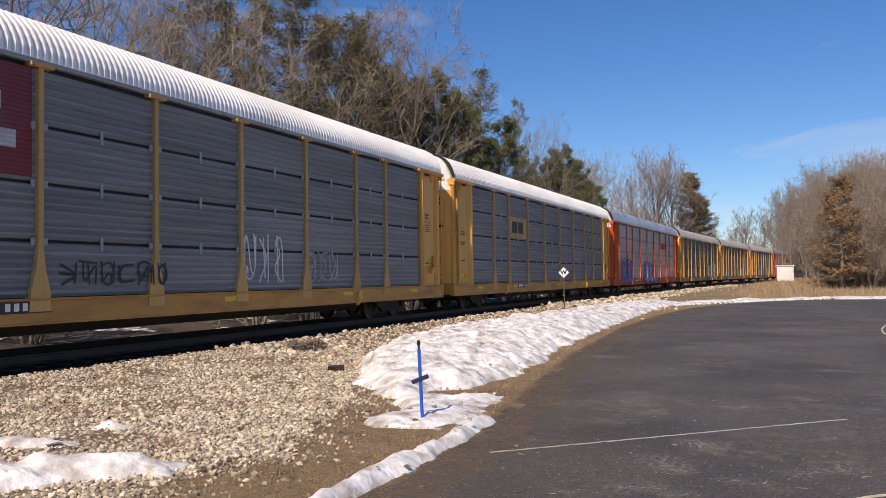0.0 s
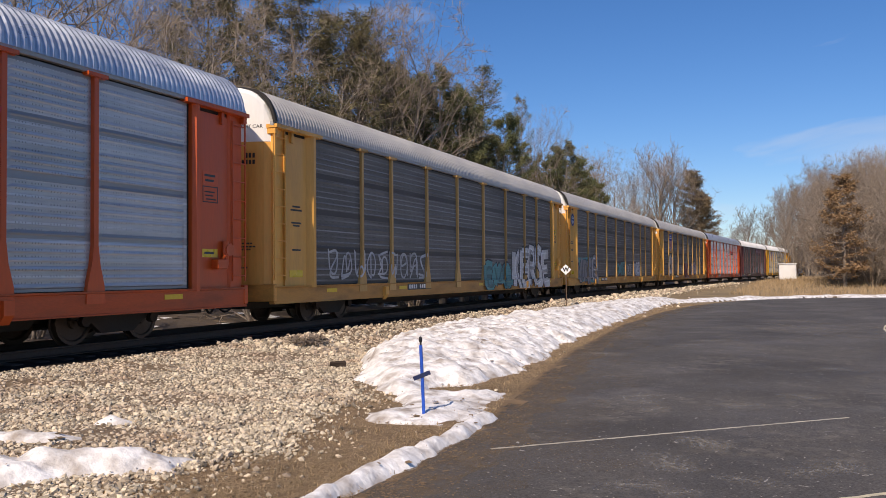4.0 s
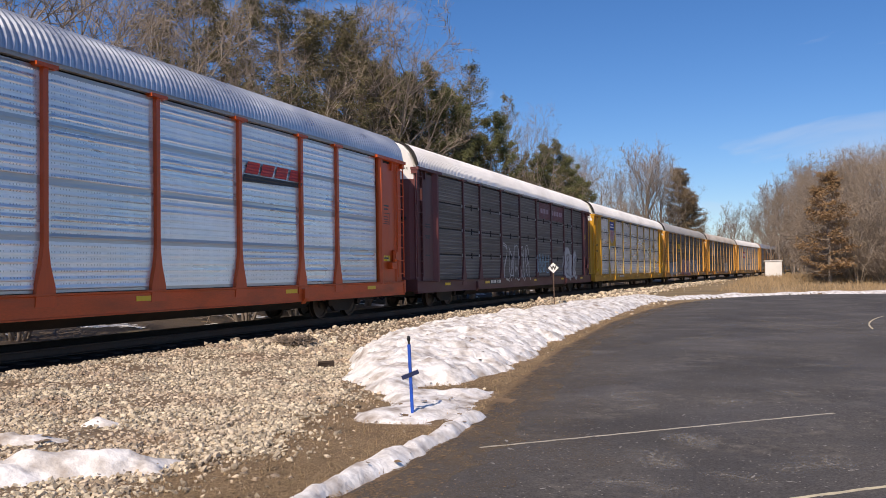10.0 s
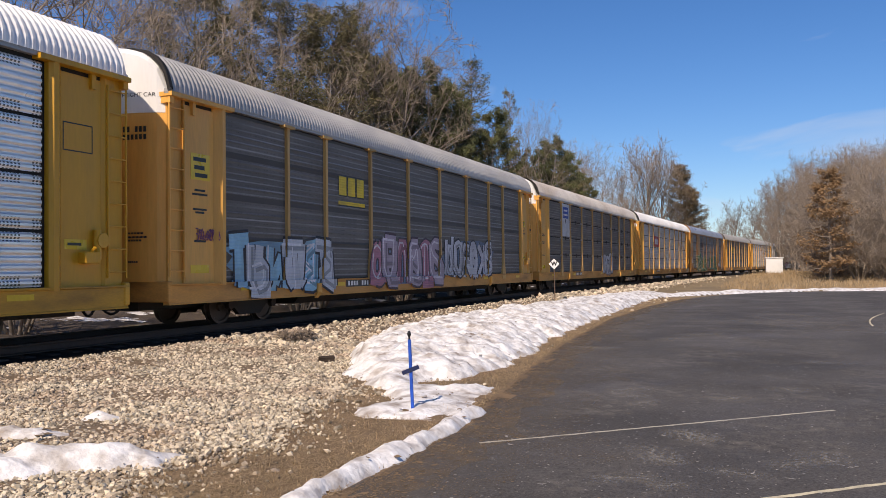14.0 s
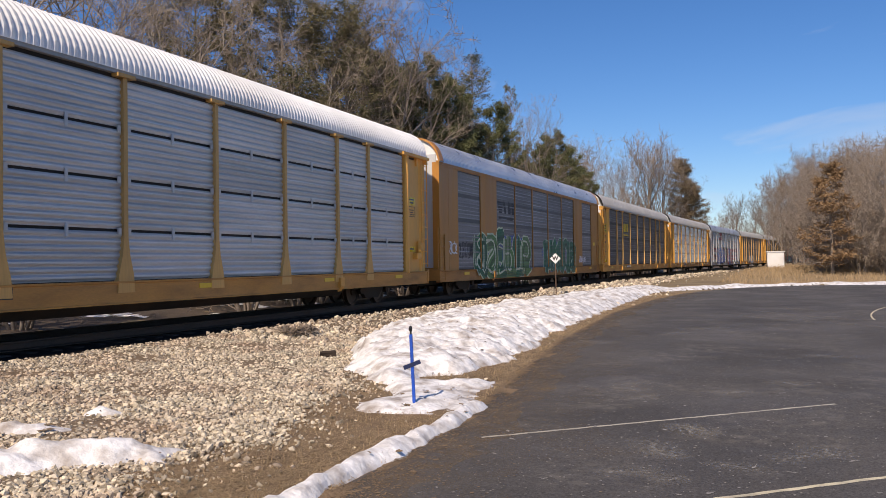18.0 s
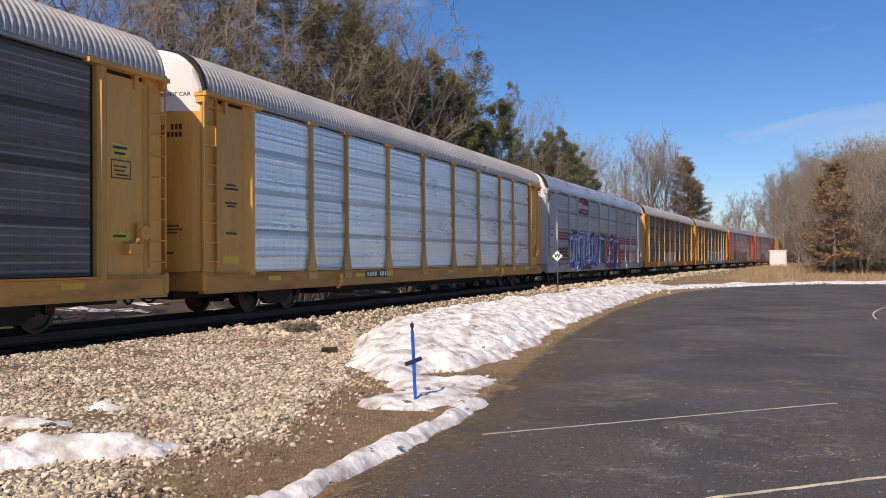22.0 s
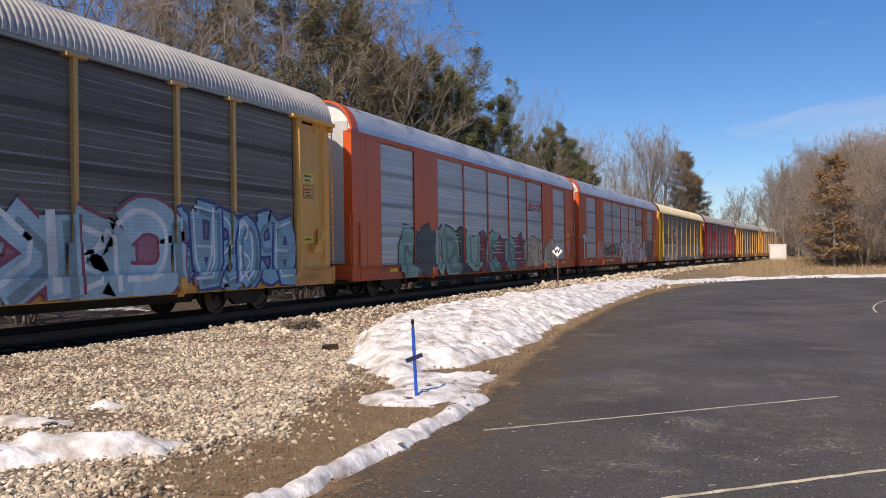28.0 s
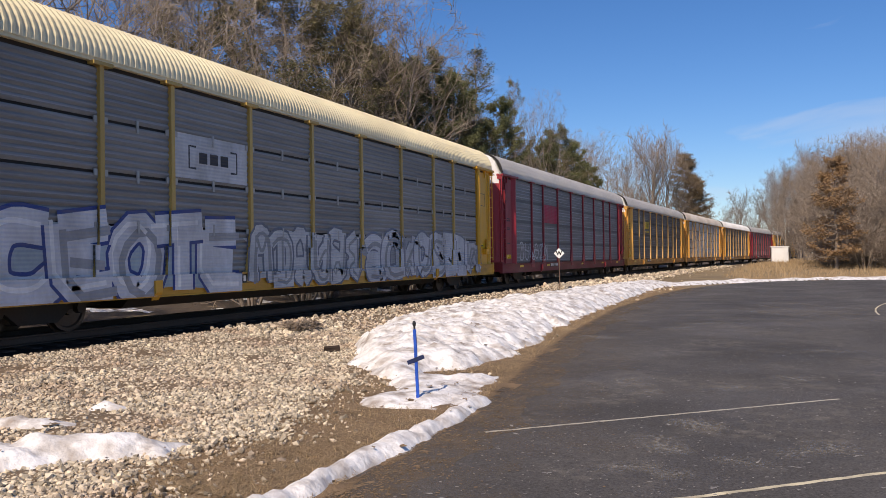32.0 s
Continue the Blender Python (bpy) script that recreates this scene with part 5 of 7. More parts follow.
def face_x(y, z, bays):
    """Where the wagon's side lies at y, z."""
    if z < 1.008:
        return 1.545
    if bays:
        if y < 2.52 or y > 25.75 or POSTS[1] < y < POSTS[2] or POSTS[7] < y < POSTS[8]:
            return XP + 0.032
        return XP - 0.016
    if y < 2.19 or y > 26.11:
        return XP - 0.006
    if y < 2.55 or y > 25.75:
        return XC + 0.003
    hw = 0.1 if z > 1.6 else 0.21
    return XS + 0.003 if any(abs(y - p) < hw for p in POSTS[1:-1]) else XP + 0.003


def skin(name, polys, material, parent, bays, lift=0.0, label=""):
    """Flat pieces (lists of y, z) laid on the wagon's side, cut where its surface steps."""
    bm = bmesh.new()
    lifts = [p[1] if isinstance(p, tuple) else lift for p in polys]
    for i, p in enumerate(polys):
        p = p[0] if isinstance(p, tuple) else p
        bm.faces.new([bm.verts.new((0, along(y), z)) for y, z in p]).material_index = i
    ys = [v.co.y for v in bm.verts]
    lo, hi = min(ys), max(ys)
    cuts = [(0, 0, z) for z in CUT_Z]
    for p in (2.19, 2.55, *POSTS, 25.75, 26.11):
        for e in (-0.21, -0.1, 0.1, 0.21):
            if lo < p + e < hi and not bays:
                cuts.append((0, p + e, 0))
        if bays and lo < p < hi:
            cuts.append((0, p, 0))
    for c in cuts:
        bmesh.ops.bisect_plane(bm, geom=bm.verts[:] + bm.edges[:] + bm.faces[:], plane_co=c, plane_no=(0, 1, 0) if c[1] else (0, 0, 1))
    v, f = [], []
    for face in bm.faces:
        m = face.calc_center_median()
        if m.z < 0.585:
            continue
        x = face_x(m.y, m.z, bays) + lifts[face.material_index] + 0.0001 * (face.material_index % 12)
        f.append(tuple(range(len(v), len(v) + len(face.verts))))
        v += [(x, Y(q.co.y), q.co.z) for q in face.verts]
    bm.free()
    me = from_lists(name, v, f)
    bmm = bmesh.new()
    bmm.from_mesh(me)
    for face in bmm.faces:
        if face.normal.x < 0:
            face.normal_flip()
    bmm.to_mesh(me)
    bmm.free()
    return place(name, me, material, parent, label)


def ribbon(pts, w):
    """Quads along a bent stroke of width w, mitred at its corners."""
    out, prev = [], None
    for i, (y, z) in enumerate(pts):
        a, b = pts[max(i - 1, 0)], pts[min(i + 1, len(pts) - 1)]
        dy, dz = b[0] - a[0], b[1] - a[1]
        k = w / 2 / (math.hypot(dy, dz) + 1e-6)
        cur = ((y - dz * k, z + dy * k), (y + dz * k, z - dy * k))
        if prev:
            out.append([prev[0], prev[1], cur[1], cur[0]])
        prev = cur
    return out


def soften(pts, times=2):
    """Round the corners of a stroke."""
    for _ in range(times):
        if len(pts) < 3:
            return pts
        out = [pts[0]]
        for a, b in zip(pts[:-1], pts[1:]):
            out += [(0.75 * a[0] + 0.25 * b[0], 0.75 * a[1] + 0.25 * b[1]), (0.25 * a[0] + 0.75 * b[0], 0.25 * a[1] + 0.75 * b[1])]
        pts = out + [pts[-1]]
    return pts


GLYPHS = ([[(0.05, 0), (0.1, 1), (0.9, 0.9), (0.85, 0.45), (0.2, 0.5)], [(0.45, 0.45), (0.95, 0)]], [[(0.9, 0.9), (0.3, 1), (0.05, 0.6), (0.15, 0.1), (0.6, 0), (0.95, 0.2)]],
          [[(0.05, 0), (0.45, 1), (0.95, 0)], [(0.2, 0.38), (0.8, 0.38)]], [[(0.1, 1), (0.1, 0), (0.9, 0.05)], [(0.1, 0.95), (0.9, 1)], [(0.15, 0.5), (0.75, 0.5)]],
          [[(0.9, 0.95), (0.25, 1), (0.1, 0.7), (0.85, 0.4), (0.8, 0.05), (0.1, 0)]], [[(0.05, 1), (0.15, 0), (0.5, 0.55), (0.85, 0), (0.95, 1)]], [[(0.1, 0), (0.1, 1), (0.9, 0), (0.9, 1)]],
          [[(0.1, 0), (0.12, 1)], [(0.85, 1), (0.2, 0.5), (0.95, 0)]], [[(0.5, 0), (0.5, 0.95)], [(0.0, 0.95), (1.0, 1)]], [[(0.5, 0), (0.15, 0.2), (0.08, 0.7), (0.5, 1), (0.9, 0.7), (0.85, 0.2), (0.5, 0)]],
          [[(0.1, 1), (0.2, 0.1), (0.8, 0.1), (0.9, 1)]], [[(0.1, 0), (0.15, 1), (0.8, 0.8), (0.2, 0.52), (0.9, 0.28), (0.1, 0)]], [[(0.02, 1), (0.42, 0.0), (0.95, 1)]], [[(0.1, 0), (0.12, 1), (0.9, 0.92), (0.85, 0.48), (0.15, 0.42)]],
          [[(0.42, 0.24), (0.58, 0.28)], [(0.42, 0.66), (0.58, 0.70)]], [[(0.1, 0), (0.1, 0.98), (0.9, 1)], [(0.12, 0.5), (0.72, 0.52)]])
LETTER = {"K": 7, "E": 3, "R": 0, "S": 4, "V": 12, "A": 2, "P": 13, "G": 1, "F": 15, ":": 14, "O": 9, "B": 11, "N": 6, "C": 1, "L": 3, "T": 8}


def cloud(rs, y0, y1, z0, z1):
    n = 26
    cy, cz, ry, rz = (y0 + y1) / 2, (z0 + z1) / 2, (y1 - y0) / 2, (z1 - z0) / 2
    pts = []
    for i in range(n):
        a = 2 * math.pi * i / n
        k = rs.uniform(0.82, 1.12)
        c, s = math.cos(a), math.sin(a)
        pts.append((cy + ry * k * math.copysign(abs(c) ** 0.45, c), cz + rz * k * math.copysign(abs(s) ** 0.6, s)))
    return [[(cy, cz), pts[i], pts[(i + 1) % n]] for i in range(n)]


def graffiti(k, y0, y1, z0, z1, n, out, fills, bg=None, seed=0, word="", thick=0.30, gloss=None):
    """Letter-like sprayed strokes: a dark outline under each, a fill over it, and a coloured cloud behind."""
    car, bays = TRAIN[k], CARS[k][3] == "bays"
    rs = random.Random(1000 * k + seed)
    if bg:
        skin("graffiti_cloud", cloud(rs, y0 - 0.1, y1 + 0.1, z0 + 0.06, z1 - 0.05), ink(bg), car, bays, 0.001)
    w = (y1 - y0) / n
    for c, col in enumerate(fills):
        edge, body, shine, shade = [], [], [], []
        for i in range(n):
            if i % len(fills) != c:
                continue
            g = GLYPHS[LETTER.get(word[i], 5)] if i < len(word) else rs.choice(GLYPHS[:12])
            a0, b0, sk = y0 + w * (i + 0.04), z0 + rs.uniform(0, 0.1) * (z1 - z0), rs.uniform(-0.15, 0.2)
            ww, hh = w * rs.uniform(0.95, 1.1), (z1 - z0) * rs.uniform(0.82, 0.98)
            if i >= len(word):
                # no readable sign: flipped, crossed with a second one
                fl, fz = rs.random() < 0.5, rs.random() < 0.5
                g = [[(1 - q[0] if fl else q[0], 1 - q[1] if fz else q[1]) for q in st] for st in g + rs.choice(GLYPHS[:12])[:1]]
            for st in g:
                pts = [(a0 + (p[0] + sk * (p[1] - 0.5) * 0.5 + rs.uniform(-0.05, 0.05)) * ww, b0 + (p[1] + rs.uniform(-0.05, 0.05)) * hh) for p in st]
                pts = soften(pts, 1 if i % 3 else 2)
                t = thick * 1.45 * min(w, 1.15)
                up_ = 0.0055 * (i % 2)
                edge += [(q, 0.003 + up_) for q in ribbon(pts, t + 0.15)]
                body += [(q, 0.005 + up_) for q in ribbon(pts, t)]
                if rs.random() < 0.7:
                    shine += [(q, 0.0068 + up_) for q in ribbon([(p[0] - 0.25 * t, p[1] + 0.12 * t) for p in pts], t * 0.16)]
                if rs.random() < 0.5:
                    shade += [(q, 0.0068 + up_) for q in ribbon([(p[0] + 0.22 * t, p[1] - 0.15 * t) for p in pts], t * 0.3)]
        for name, polys, colour in (("graffiti_outline", edge, out), ("graffiti_fill", body, col), ("graffiti_shine", shine, gloss), ("graffiti_shade", shade, tuple(0.55 * v for v in col))):
            if colour and polys:
                skin(name, polys, ink(colour), car, bays)


def tag(k, y0, y1, z0, z1, n, col, seed=0, w=0.045):
    """A thin scrawled line of letters."""
    car, bays = TRAIN[k], CARS[k][3] == "bays"
    rs = random.Random(2000 * k + seed)
    step, polys = (y1 - y0) / n, []
    for i in range(n):
        fl = rs.random() < 0.6
        for st in rs.choice(GLYPHS[:12]) + rs.choice(GLYPHS[:12])[:1]:
            st = [(q[1] if fl else 1 - q[0], q[0] if fl else q[1]) for q in st]
            polys += ribbon(soften([(y0 + step * (i + 0.1 + 0.85 * p[0]) + rs.uniform(-0.04, 0.04), z0 + (z1 - z0) * min(1, max(0, p[1] + rs.uniform(-0.12, 0.12)))) for p in st]), w)
    skin("graffiti_tag", polys, ink(col), car, bays, 0.004)


def quad(y0, y1, z0, z1, skew=0.0):
    return [(y0, z0), (y1, z0), (y1 + skew, z1), (y0 + skew, z1)]


def emblem(k, pieces, label="painted railway emblem"):
    """An emblem on one panel: pieces of (colour, polygons), each laid over the last."""
    car, bays = TRAIN[k], CARS[k][3] == "bays"
    board = None
    for i, (col, polys) in enumerate(pieces):
        ob = skin("emblem" if board is None else "emblem_shape", polys, ink(col), car if board is None else board, bays, 0.004 + 0.003 * i, label if board is None else "")
        board = board or ob


def ring(cy, cz, r, n=20):
    return [(cy + r * math.cos(2 * math.pi * i / n), cz + r * math.sin(2 * math.pi * i / n)) for i in range(n)]


def shield(k, y0, y1, z0, z1, board=(0.50, 0.27, 0.06), faded=False):
    """A gold board with a shield: blue head, red and white bars."""
    cy, w, t, b = (y0 + y1) / 2, (y1 - y0) * 0.40, z1 - 0.11, z0 + 0.16
    if faded:
        b = z0 + 0.35 * (z1 - z0)
    mid, h = b + 0.6 * (t - b), t - b
    head = [(cy - w, mid), (cy + w, mid), (cy + w * 1.05, t - 0.1 * h), (cy + w * 0.8, t), (cy, t - 0.05 * h), (cy - w * 0.8, t), (cy - w * 1.05, t - 0.1 * h)]
    low = [(cy - w, mid), (cy - w * 0.95, b + 0.2 * h), (cy, b), (cy + w * 0.95, b + 0.2 * h), (cy + w, mid)]
    bars = [quad(cy - w + 2 * w * (i + 0.25) / 6, cy - w + 2 * w * (i + 0.75) / 6, b + h * (0.19 if i in (0, 5) else 0.12 if i in (1, 4) else 0.06), mid - 0.01) for i in range(6)]
    words = [quad(cy - w * 0.6, cy + w * 0.6, mid + 0.22 * h, mid + 0.28 * h), quad(cy - w * 0.75, cy + w * 0.75, mid + 0.10 * h, mid + 0.16 * h)]
    white = (0.62, 0.60, 0.58)
    emblem(k, [(board, [quad(y0, y1, z0, z1)]), (white, [[(cy + (y - cy) * 1.08, z) for y, z in low]]), ((0.015, 0.04, 0.22), [head]), ((0.35, 0.02, 0.03), bars), (white, words)], "gold board with a blue, red and white shield")


def slanted(k, y0, y1, z0, z1):
    """Red slanted word blocks over a black wedge."""
    w = (y1 - y0) / 4
    h = z1 - z0
    blocks = [quad(y0 + w * i + 0.05, y0 + w * (i + 1) - 0.06, z0 + 0.42 * h, z1, 0.12) for i in range(4)]
    emblem(k, [((0.02, 0.02, 0.022), [[(y0 - 0.05, z0), (y1 - 0.1, z0 + 0.12 * h), (y1, z0 + 0.36 * h), (y0, z0 + 0.36 * h)]]), ((0.42, 0.03, 0.03), blocks)], "red slanted emblem over a black wedge")


def gold_blocks(k, y0, y1, z0, z1, col=(0.62, 0.40, 0.03)):
    """Three angular gold blocks over a bar."""
    w, h = (y1 - y0) / 3, z1 - z0
    a = z0 + 0.34 * h
    p = [quad(y0, y1, z0, z0 + 0.13 * h)] + [quad(y0 + w * (i + 0.06), y0 + w * (i + 0.88), a, z1) for i in range(3)]
    emblem(k, [((0.03, 0.028, 0.025), [[(y + 0.04, z - 0.04) for y, z in r] for r in p]), (col, p)], "gold block emblem with an underline")


W_, K_, G_ = (0.50, 0.50, 0.50), (0.02, 0.02, 0.024), (0.26, 0.27, 0.28)
TEAL, SKY_, NAV = (0.06, 0.22, 0.22), (0.20, 0.38, 0.48), (0.02, 0.04, 0.16)
PUR, GRN, PINK = (0.09, 0.07, 0.25), (0.02, 0.13, 0.05), (0.34, 0.14, 0.18)
# wagon by wagon, in the order in which they pass
emblem(0, [((0.16, 0.02, 0.025), [quad(7.6, 10.25, 3.05, 4.9)]), ((0.40, 0.38, 0.36), [quad(7.9, 9.9, 3.5, 3.8), quad(8.2, 9.6, 4.1, 4.4)])], "dark red emblem board")
tag(0, 16.2, 17.9, 1.2, 2.4, 3, W_, 1, 0.05)
tag(0, 18.9, 20.6, 1.2, 2.0, 3, (0.3, 0.3, 0.3), 2)
tag(0, 10.8, 13.7, 1.2, 1.65, 6, K_, 3)
emblem(1, [((0.40, 0.24, 0.07), [quad(7.56, 10.3, 3.05, 4.0)]), (K_, [quad(8.0, 8.8, 3.27, 3.8), quad(8.95, 9.75, 3.27, 3.8)])], "tan board with two dark emblem blocks")
graffiti(2, 3.2, 7.3, 0.70, 2.4, 5, K_, [PUR, (0.20, 0.17, 0.36)], (0.10, 0.16, 0.16), 1, gloss=(0.45, 0.43, 0.55))
graffiti(2, 11.6, 16.9, 0.72, 2.1, 6, NAV, [PUR, (0.25, 0.25, 0.40)], (0.13, 0.22, 0.10), 2, gloss=(0.42, 0.42, 0.55))
slanted(2, 19.05, 21.5, 3.5, 4.02)
graffiti(3, 19.8, 25.4, 0.62, 2.45, 5, K_, [(0.46, 0.45, 0.43)], None, 1, word="KERSE", gloss=(0.6, 0.6, 0.58))
graffiti(3, 16.2, 19.4, 0.75, 1.6, 3, K_, [TEAL], None, 2)
tag(3, 3.2, 10.4, 1.15, 2.0, 9, (0.36, 0.36, 0.36), 3, 0.07)
emblem(4, [(NAV, [ring(1.82, 4.3, 0.36)]), ((0.45, 0.46, 0.45), [ring(1.82, 4.3, 0.24)]), (NAV, [quad(1.78, 1.86, 4.06, 4.54), quad(1.58, 2.06, 4.26, 4.34)])], "round blue emblem with a cross")
graffiti(4, 2.7, 7.6, 0.62, 2.25, 4, K_, [(0.20, 0.19, 0.19)], TEAL, 1, word="VAPR", thick=0.34, gloss=(0.5, 0.5, 0.5))
graffiti(4, 13.5, 15.9, 1.15, 1.9, 4, K_, [TEAL], None, 2)
tag(4, 16.9, 18.0, 1.15, 1.9, 2, W_, 4)
graffiti(4, 18.95, 21.3, 1.1, 2.0, 3, (0.2, 0.2, 0.2), [W_], None, 3, thick=0.22)
shield(5, 5.48, 7.36, 3.05, 4.93)
graffiti(5, 5.2, 7.3, 1.1, 2.85, 3, (0.1, 0.1, 0.1), [W_], None, 1, thick=0.25)
tag(5, 7.55, 9.2, 1.2, 1.95, 5, (0.14, 0.11, 0.11), 2, 0.06)
tag(5, 10.9, 13.0, 1.15, 1.95, 4, (0.36, 0.36, 0.36), 3, 0.06)
graffiti(5, 13.5, 16.2, 0.8, 2.0, 3, (0.35, 0.33, 0.35), [(0.12, 0.02, 0.035)], (0.10, 0.02, 0.03), 4)
graffiti(5, 17.9, 20.8, 1.05, 2.2, 5, PUR, [(0.40, 0.39, 0.42)], None, 5, thick=0.2)
slanted(6, 19.1, 21.6, 3.52, 4.02)
emblem(7, [((0.13, 0.045, 0.05), [quad(16.75, 18.82, 4.05, 4.9), quad(19.0, 21.5, 4.05, 4.9)]), ((0.32, 0.22, 0.24), [quad(17.0 + 0.55 * i, 17.4 + 0.55 * i, 4.35, 4.6) for i in range(3)] + [quad(19.2 + 0.36 * i, 19.45 + 0.36 * i, 4.35, 4.6) for i in range(6)])], "faded pink lettering board")
tag(7, 10.6, 14.9, 0.85, 2.6, 5, (0.42, 0.42, 0.42), 1, 0.05)
tag(7, 16.0, 18.4, 1.2, 2.2, 4, SKY_, 2)
graffiti(7, 21.4, 24.3, 0.9, 2.4, 2, (0.3, 0.29, 0.29), [(0.40, 0.40, 0.40)], (0.26, 0.25, 0.25), 3)
shield(8, 5.48, 7.36, 3.05, 4.93, (0.62, 0.33, 0.03))
gold_blocks(9, 8.25, 10.0, 3.15, 3.98)
graffiti(9, 2.7, 7.7, 0.75, 2.0, 6, K_, [SKY_, (0.40, 0.42, 0.45)], (0.12, 0.24, 0.33), 1, gloss=(0.55, 0.55, 0.57))
graffiti(9, 10.3, 16.2, 0.75, 2.15, 6, (0.05, 0.03, 0.04), [PINK, (0.30, 0.24, 0.28)], (0.10, 0.16, 0.24), 2, gloss=(0.5, 0.45, 0.48))
graffiti(9, 16.6, 21.9, 0.95, 2.4, 6, K_, [(0.40, 0.40, 0.42)], (0.08, 0.12, 0.18), 3, thick=0.22)
emblem(10, [((0.42, 0.42, 0.42), [quad(5.48, 7.36, 3.05, 4.93)]), ((0.02, 0.06, 0.25), [quad(5.8, 7.05, 4.1, 4.75)]), ((0.45, 0.44, 0.43), [quad(6.0, 6.85, 4.5, 4.6), quad(5.95, 6.9, 4.25, 4.35)])], "faded pale board with a blue head")
graffiti(10, 15.9, 19.0, 0.74, 2.1, 4, K_, [(0.42, 0.42, 0.43)], (0.36, 0.36, 0.38), 1, thick=0.2)
emblem(11, [((0.34, 0.015, 0.03), [quad(7.56, 10.28, 3.05, 4.0)]), ((0.6, 0.6, 0.6), [quad(8.15, 8.85, 3.27, 3.78), quad(9.05, 9.7, 3.27, 3.78)])], "red board with two white emblem blocks")
emblem(12, [(K_, [quad(7.75 + 0.05 * i, 8.55 - 0.03 * i, 3.95 - 0.11 * i, 4.02 - 0.11 * i) for i in range(5)] + [quad(8.75, 9.05, 3.5, 4.05, -0.2), quad(9.3, 9.75, 3.5, 4.05), quad(9.85, 10.25, 3.5, 4.05), quad(7.9, 10.2, 3.22, 3.34)])], "black striped emblem")
graffiti(12, 4.6, 12.7, 0.66, 2.5, 6, (0.40, 0.46, 0.32), [(0.015, 0.10, 0.045), (0.07, 0.16, 0.05)], (0.05, 0.08, 0.24), 1, thick=0.36, gloss=(0.40, 0.44, 0.33))
graffiti(12, 15.3, 21.6, 0.70, 2.4, 5, (0.30, 0.38, 0.28), [(0.02, 0.12, 0.06)], (0.08, 0.12, 0.25), 2, thick=0.3)
tag(12, 1.45, 2.4, 1.6, 2.1, 3, (0.6, 0.6, 0.6), 3)
tag(12, 2.7, 4.4, 1.45, 2.15, 5, K_, 4)
tag(12, 22.6, 24.6, 1.2, 1.6, 7, (0.55, 0.53, 0.6), 5)
gold_blocks(13, 7.85, 9.7, 3.18, 4.1)
emblem(15, [((0.24, 0.015, 0.04), [quad(7.56, 10.3, 4.02, 4.93)]), ((0.62, 0.6, 0.6), [ring(8.05, 4.5, 0.24)]), ((0.62, 0.6, 0.6), [quad(8.4 + 0.22 * i, 8.56 + 0.22 * i, 4.36, 4.6 + 0.1 * (i == 0)) for i in range(8)] + [quad(8.8, 9.9, 4.18, 4.23)]), ((0.24, 0.015, 0.04), [quad(7.85, 8.3, 4.55 - 0.1 * i, 4.58 - 0.1 * i) for i in range(3)])], "dark red board with a white globe emblem")
for i, z in enumerate((2.78, 2.62, 2.46, 1.86, 1.70, 1.50, 1.28)):
    skin("stripe", [quad(a, b, z - (0.06 if i not in (2, 5) else 0.09), z + 0.05) for a, b in BAYS], ink((0.25, 0.02, 0.05)), TRAIN[15], False, 0.001)
skin("graffiti_cloud", cloud(random.Random(5), 4.95, 13.1, 0.72, 2.95), ink(K_), TRAIN[15], False, 0.0004)
skin("graffiti_fill", [quad(5.0 + 0.1 * i, 5.6, 1.1 + 0.25 * i, 1.3 + 0.25 * i) for i in range(4)] + [quad(9.3, 9.7, 2.2, 2.75), quad(12.4, 12.9, 2.0, 2.6)], ink((0.48, 0.33, 0.03)), TRAIN[15], False, 0.0022)
graffiti(15, 5.2, 12.9, 0.85, 2.8, 6, (0.50, 0.52, 0.58), [(0.02, 0.06, 0.30), (0.03, 0.09, 0.36)], (0.02, 0.05, 0.26), 1, thick=0.36, gloss=(0.55, 0.56, 0.6))
graffiti(15, 13.3, 19.5, 0.85, 2.7, 4, (0.02, 0.02, 0.08), [GRN, (0.30, 0.03, 0.05), (0.03, 0.06, 0.3), (0.34, 0.05, 0.07)], None, 2, thick=0.4, gloss=(0.5, 0.5, 0.5))
tag(15, 23.0, 24.3, 1.0, 1.8, 3, W_, 3, 0.09)
tag(15, 24.5, 25.8, 1.2, 1.8, 6, W_, 4)
tag(15, 3.2, 4.9, 1.4, 2.0, 5, (0.05, 0.02, 0.02), 5)
emblem(16, [((0.05, 0.05, 0.055), [quad(7.9 + 0.28 * i, 8.1 + 0.28 * i, 3.45, 3.68 + 0.12 * (i == 0)) for i in range(8)])], "ghost of a removed word")
graffiti(16, 10.2, 14.9, 0.72, 1.75, 5, (0.06, 0.06, 0.06), [(0.46, 0.46, 0.46)], (0.36, 0.36, 0.36), 1, thick=0.3)
tag(16, 16.2, 23.6, 1.1, 2.2, 6, (0.03, 0.05, 0.07), 2, 0.09)
shield(17, 5.48, 7.36, 3.05, 4.93, (0.38, 0.22, 0.06), True)
graffiti(17, 9.6, 15.4, 0.66, 2.1, 4, (0.05, 0.06, 0.12), [(0.10, 0.34, 0.36)], (0.14, 0.28, 0.18), 3, thick=0.4, gloss=(0.55, 0.6, 0.4))
graffiti(17, 15.8, 21.4, 0.60, 2.15, 4, (0.22, 0.05, 0.08), [(0.24, 0.36, 0.40), (0.28, 0.42, 0.48)], (0.26, 0.10, 0.14), 1, thick=0.42, gloss=(0.55, 0.6, 0.62))
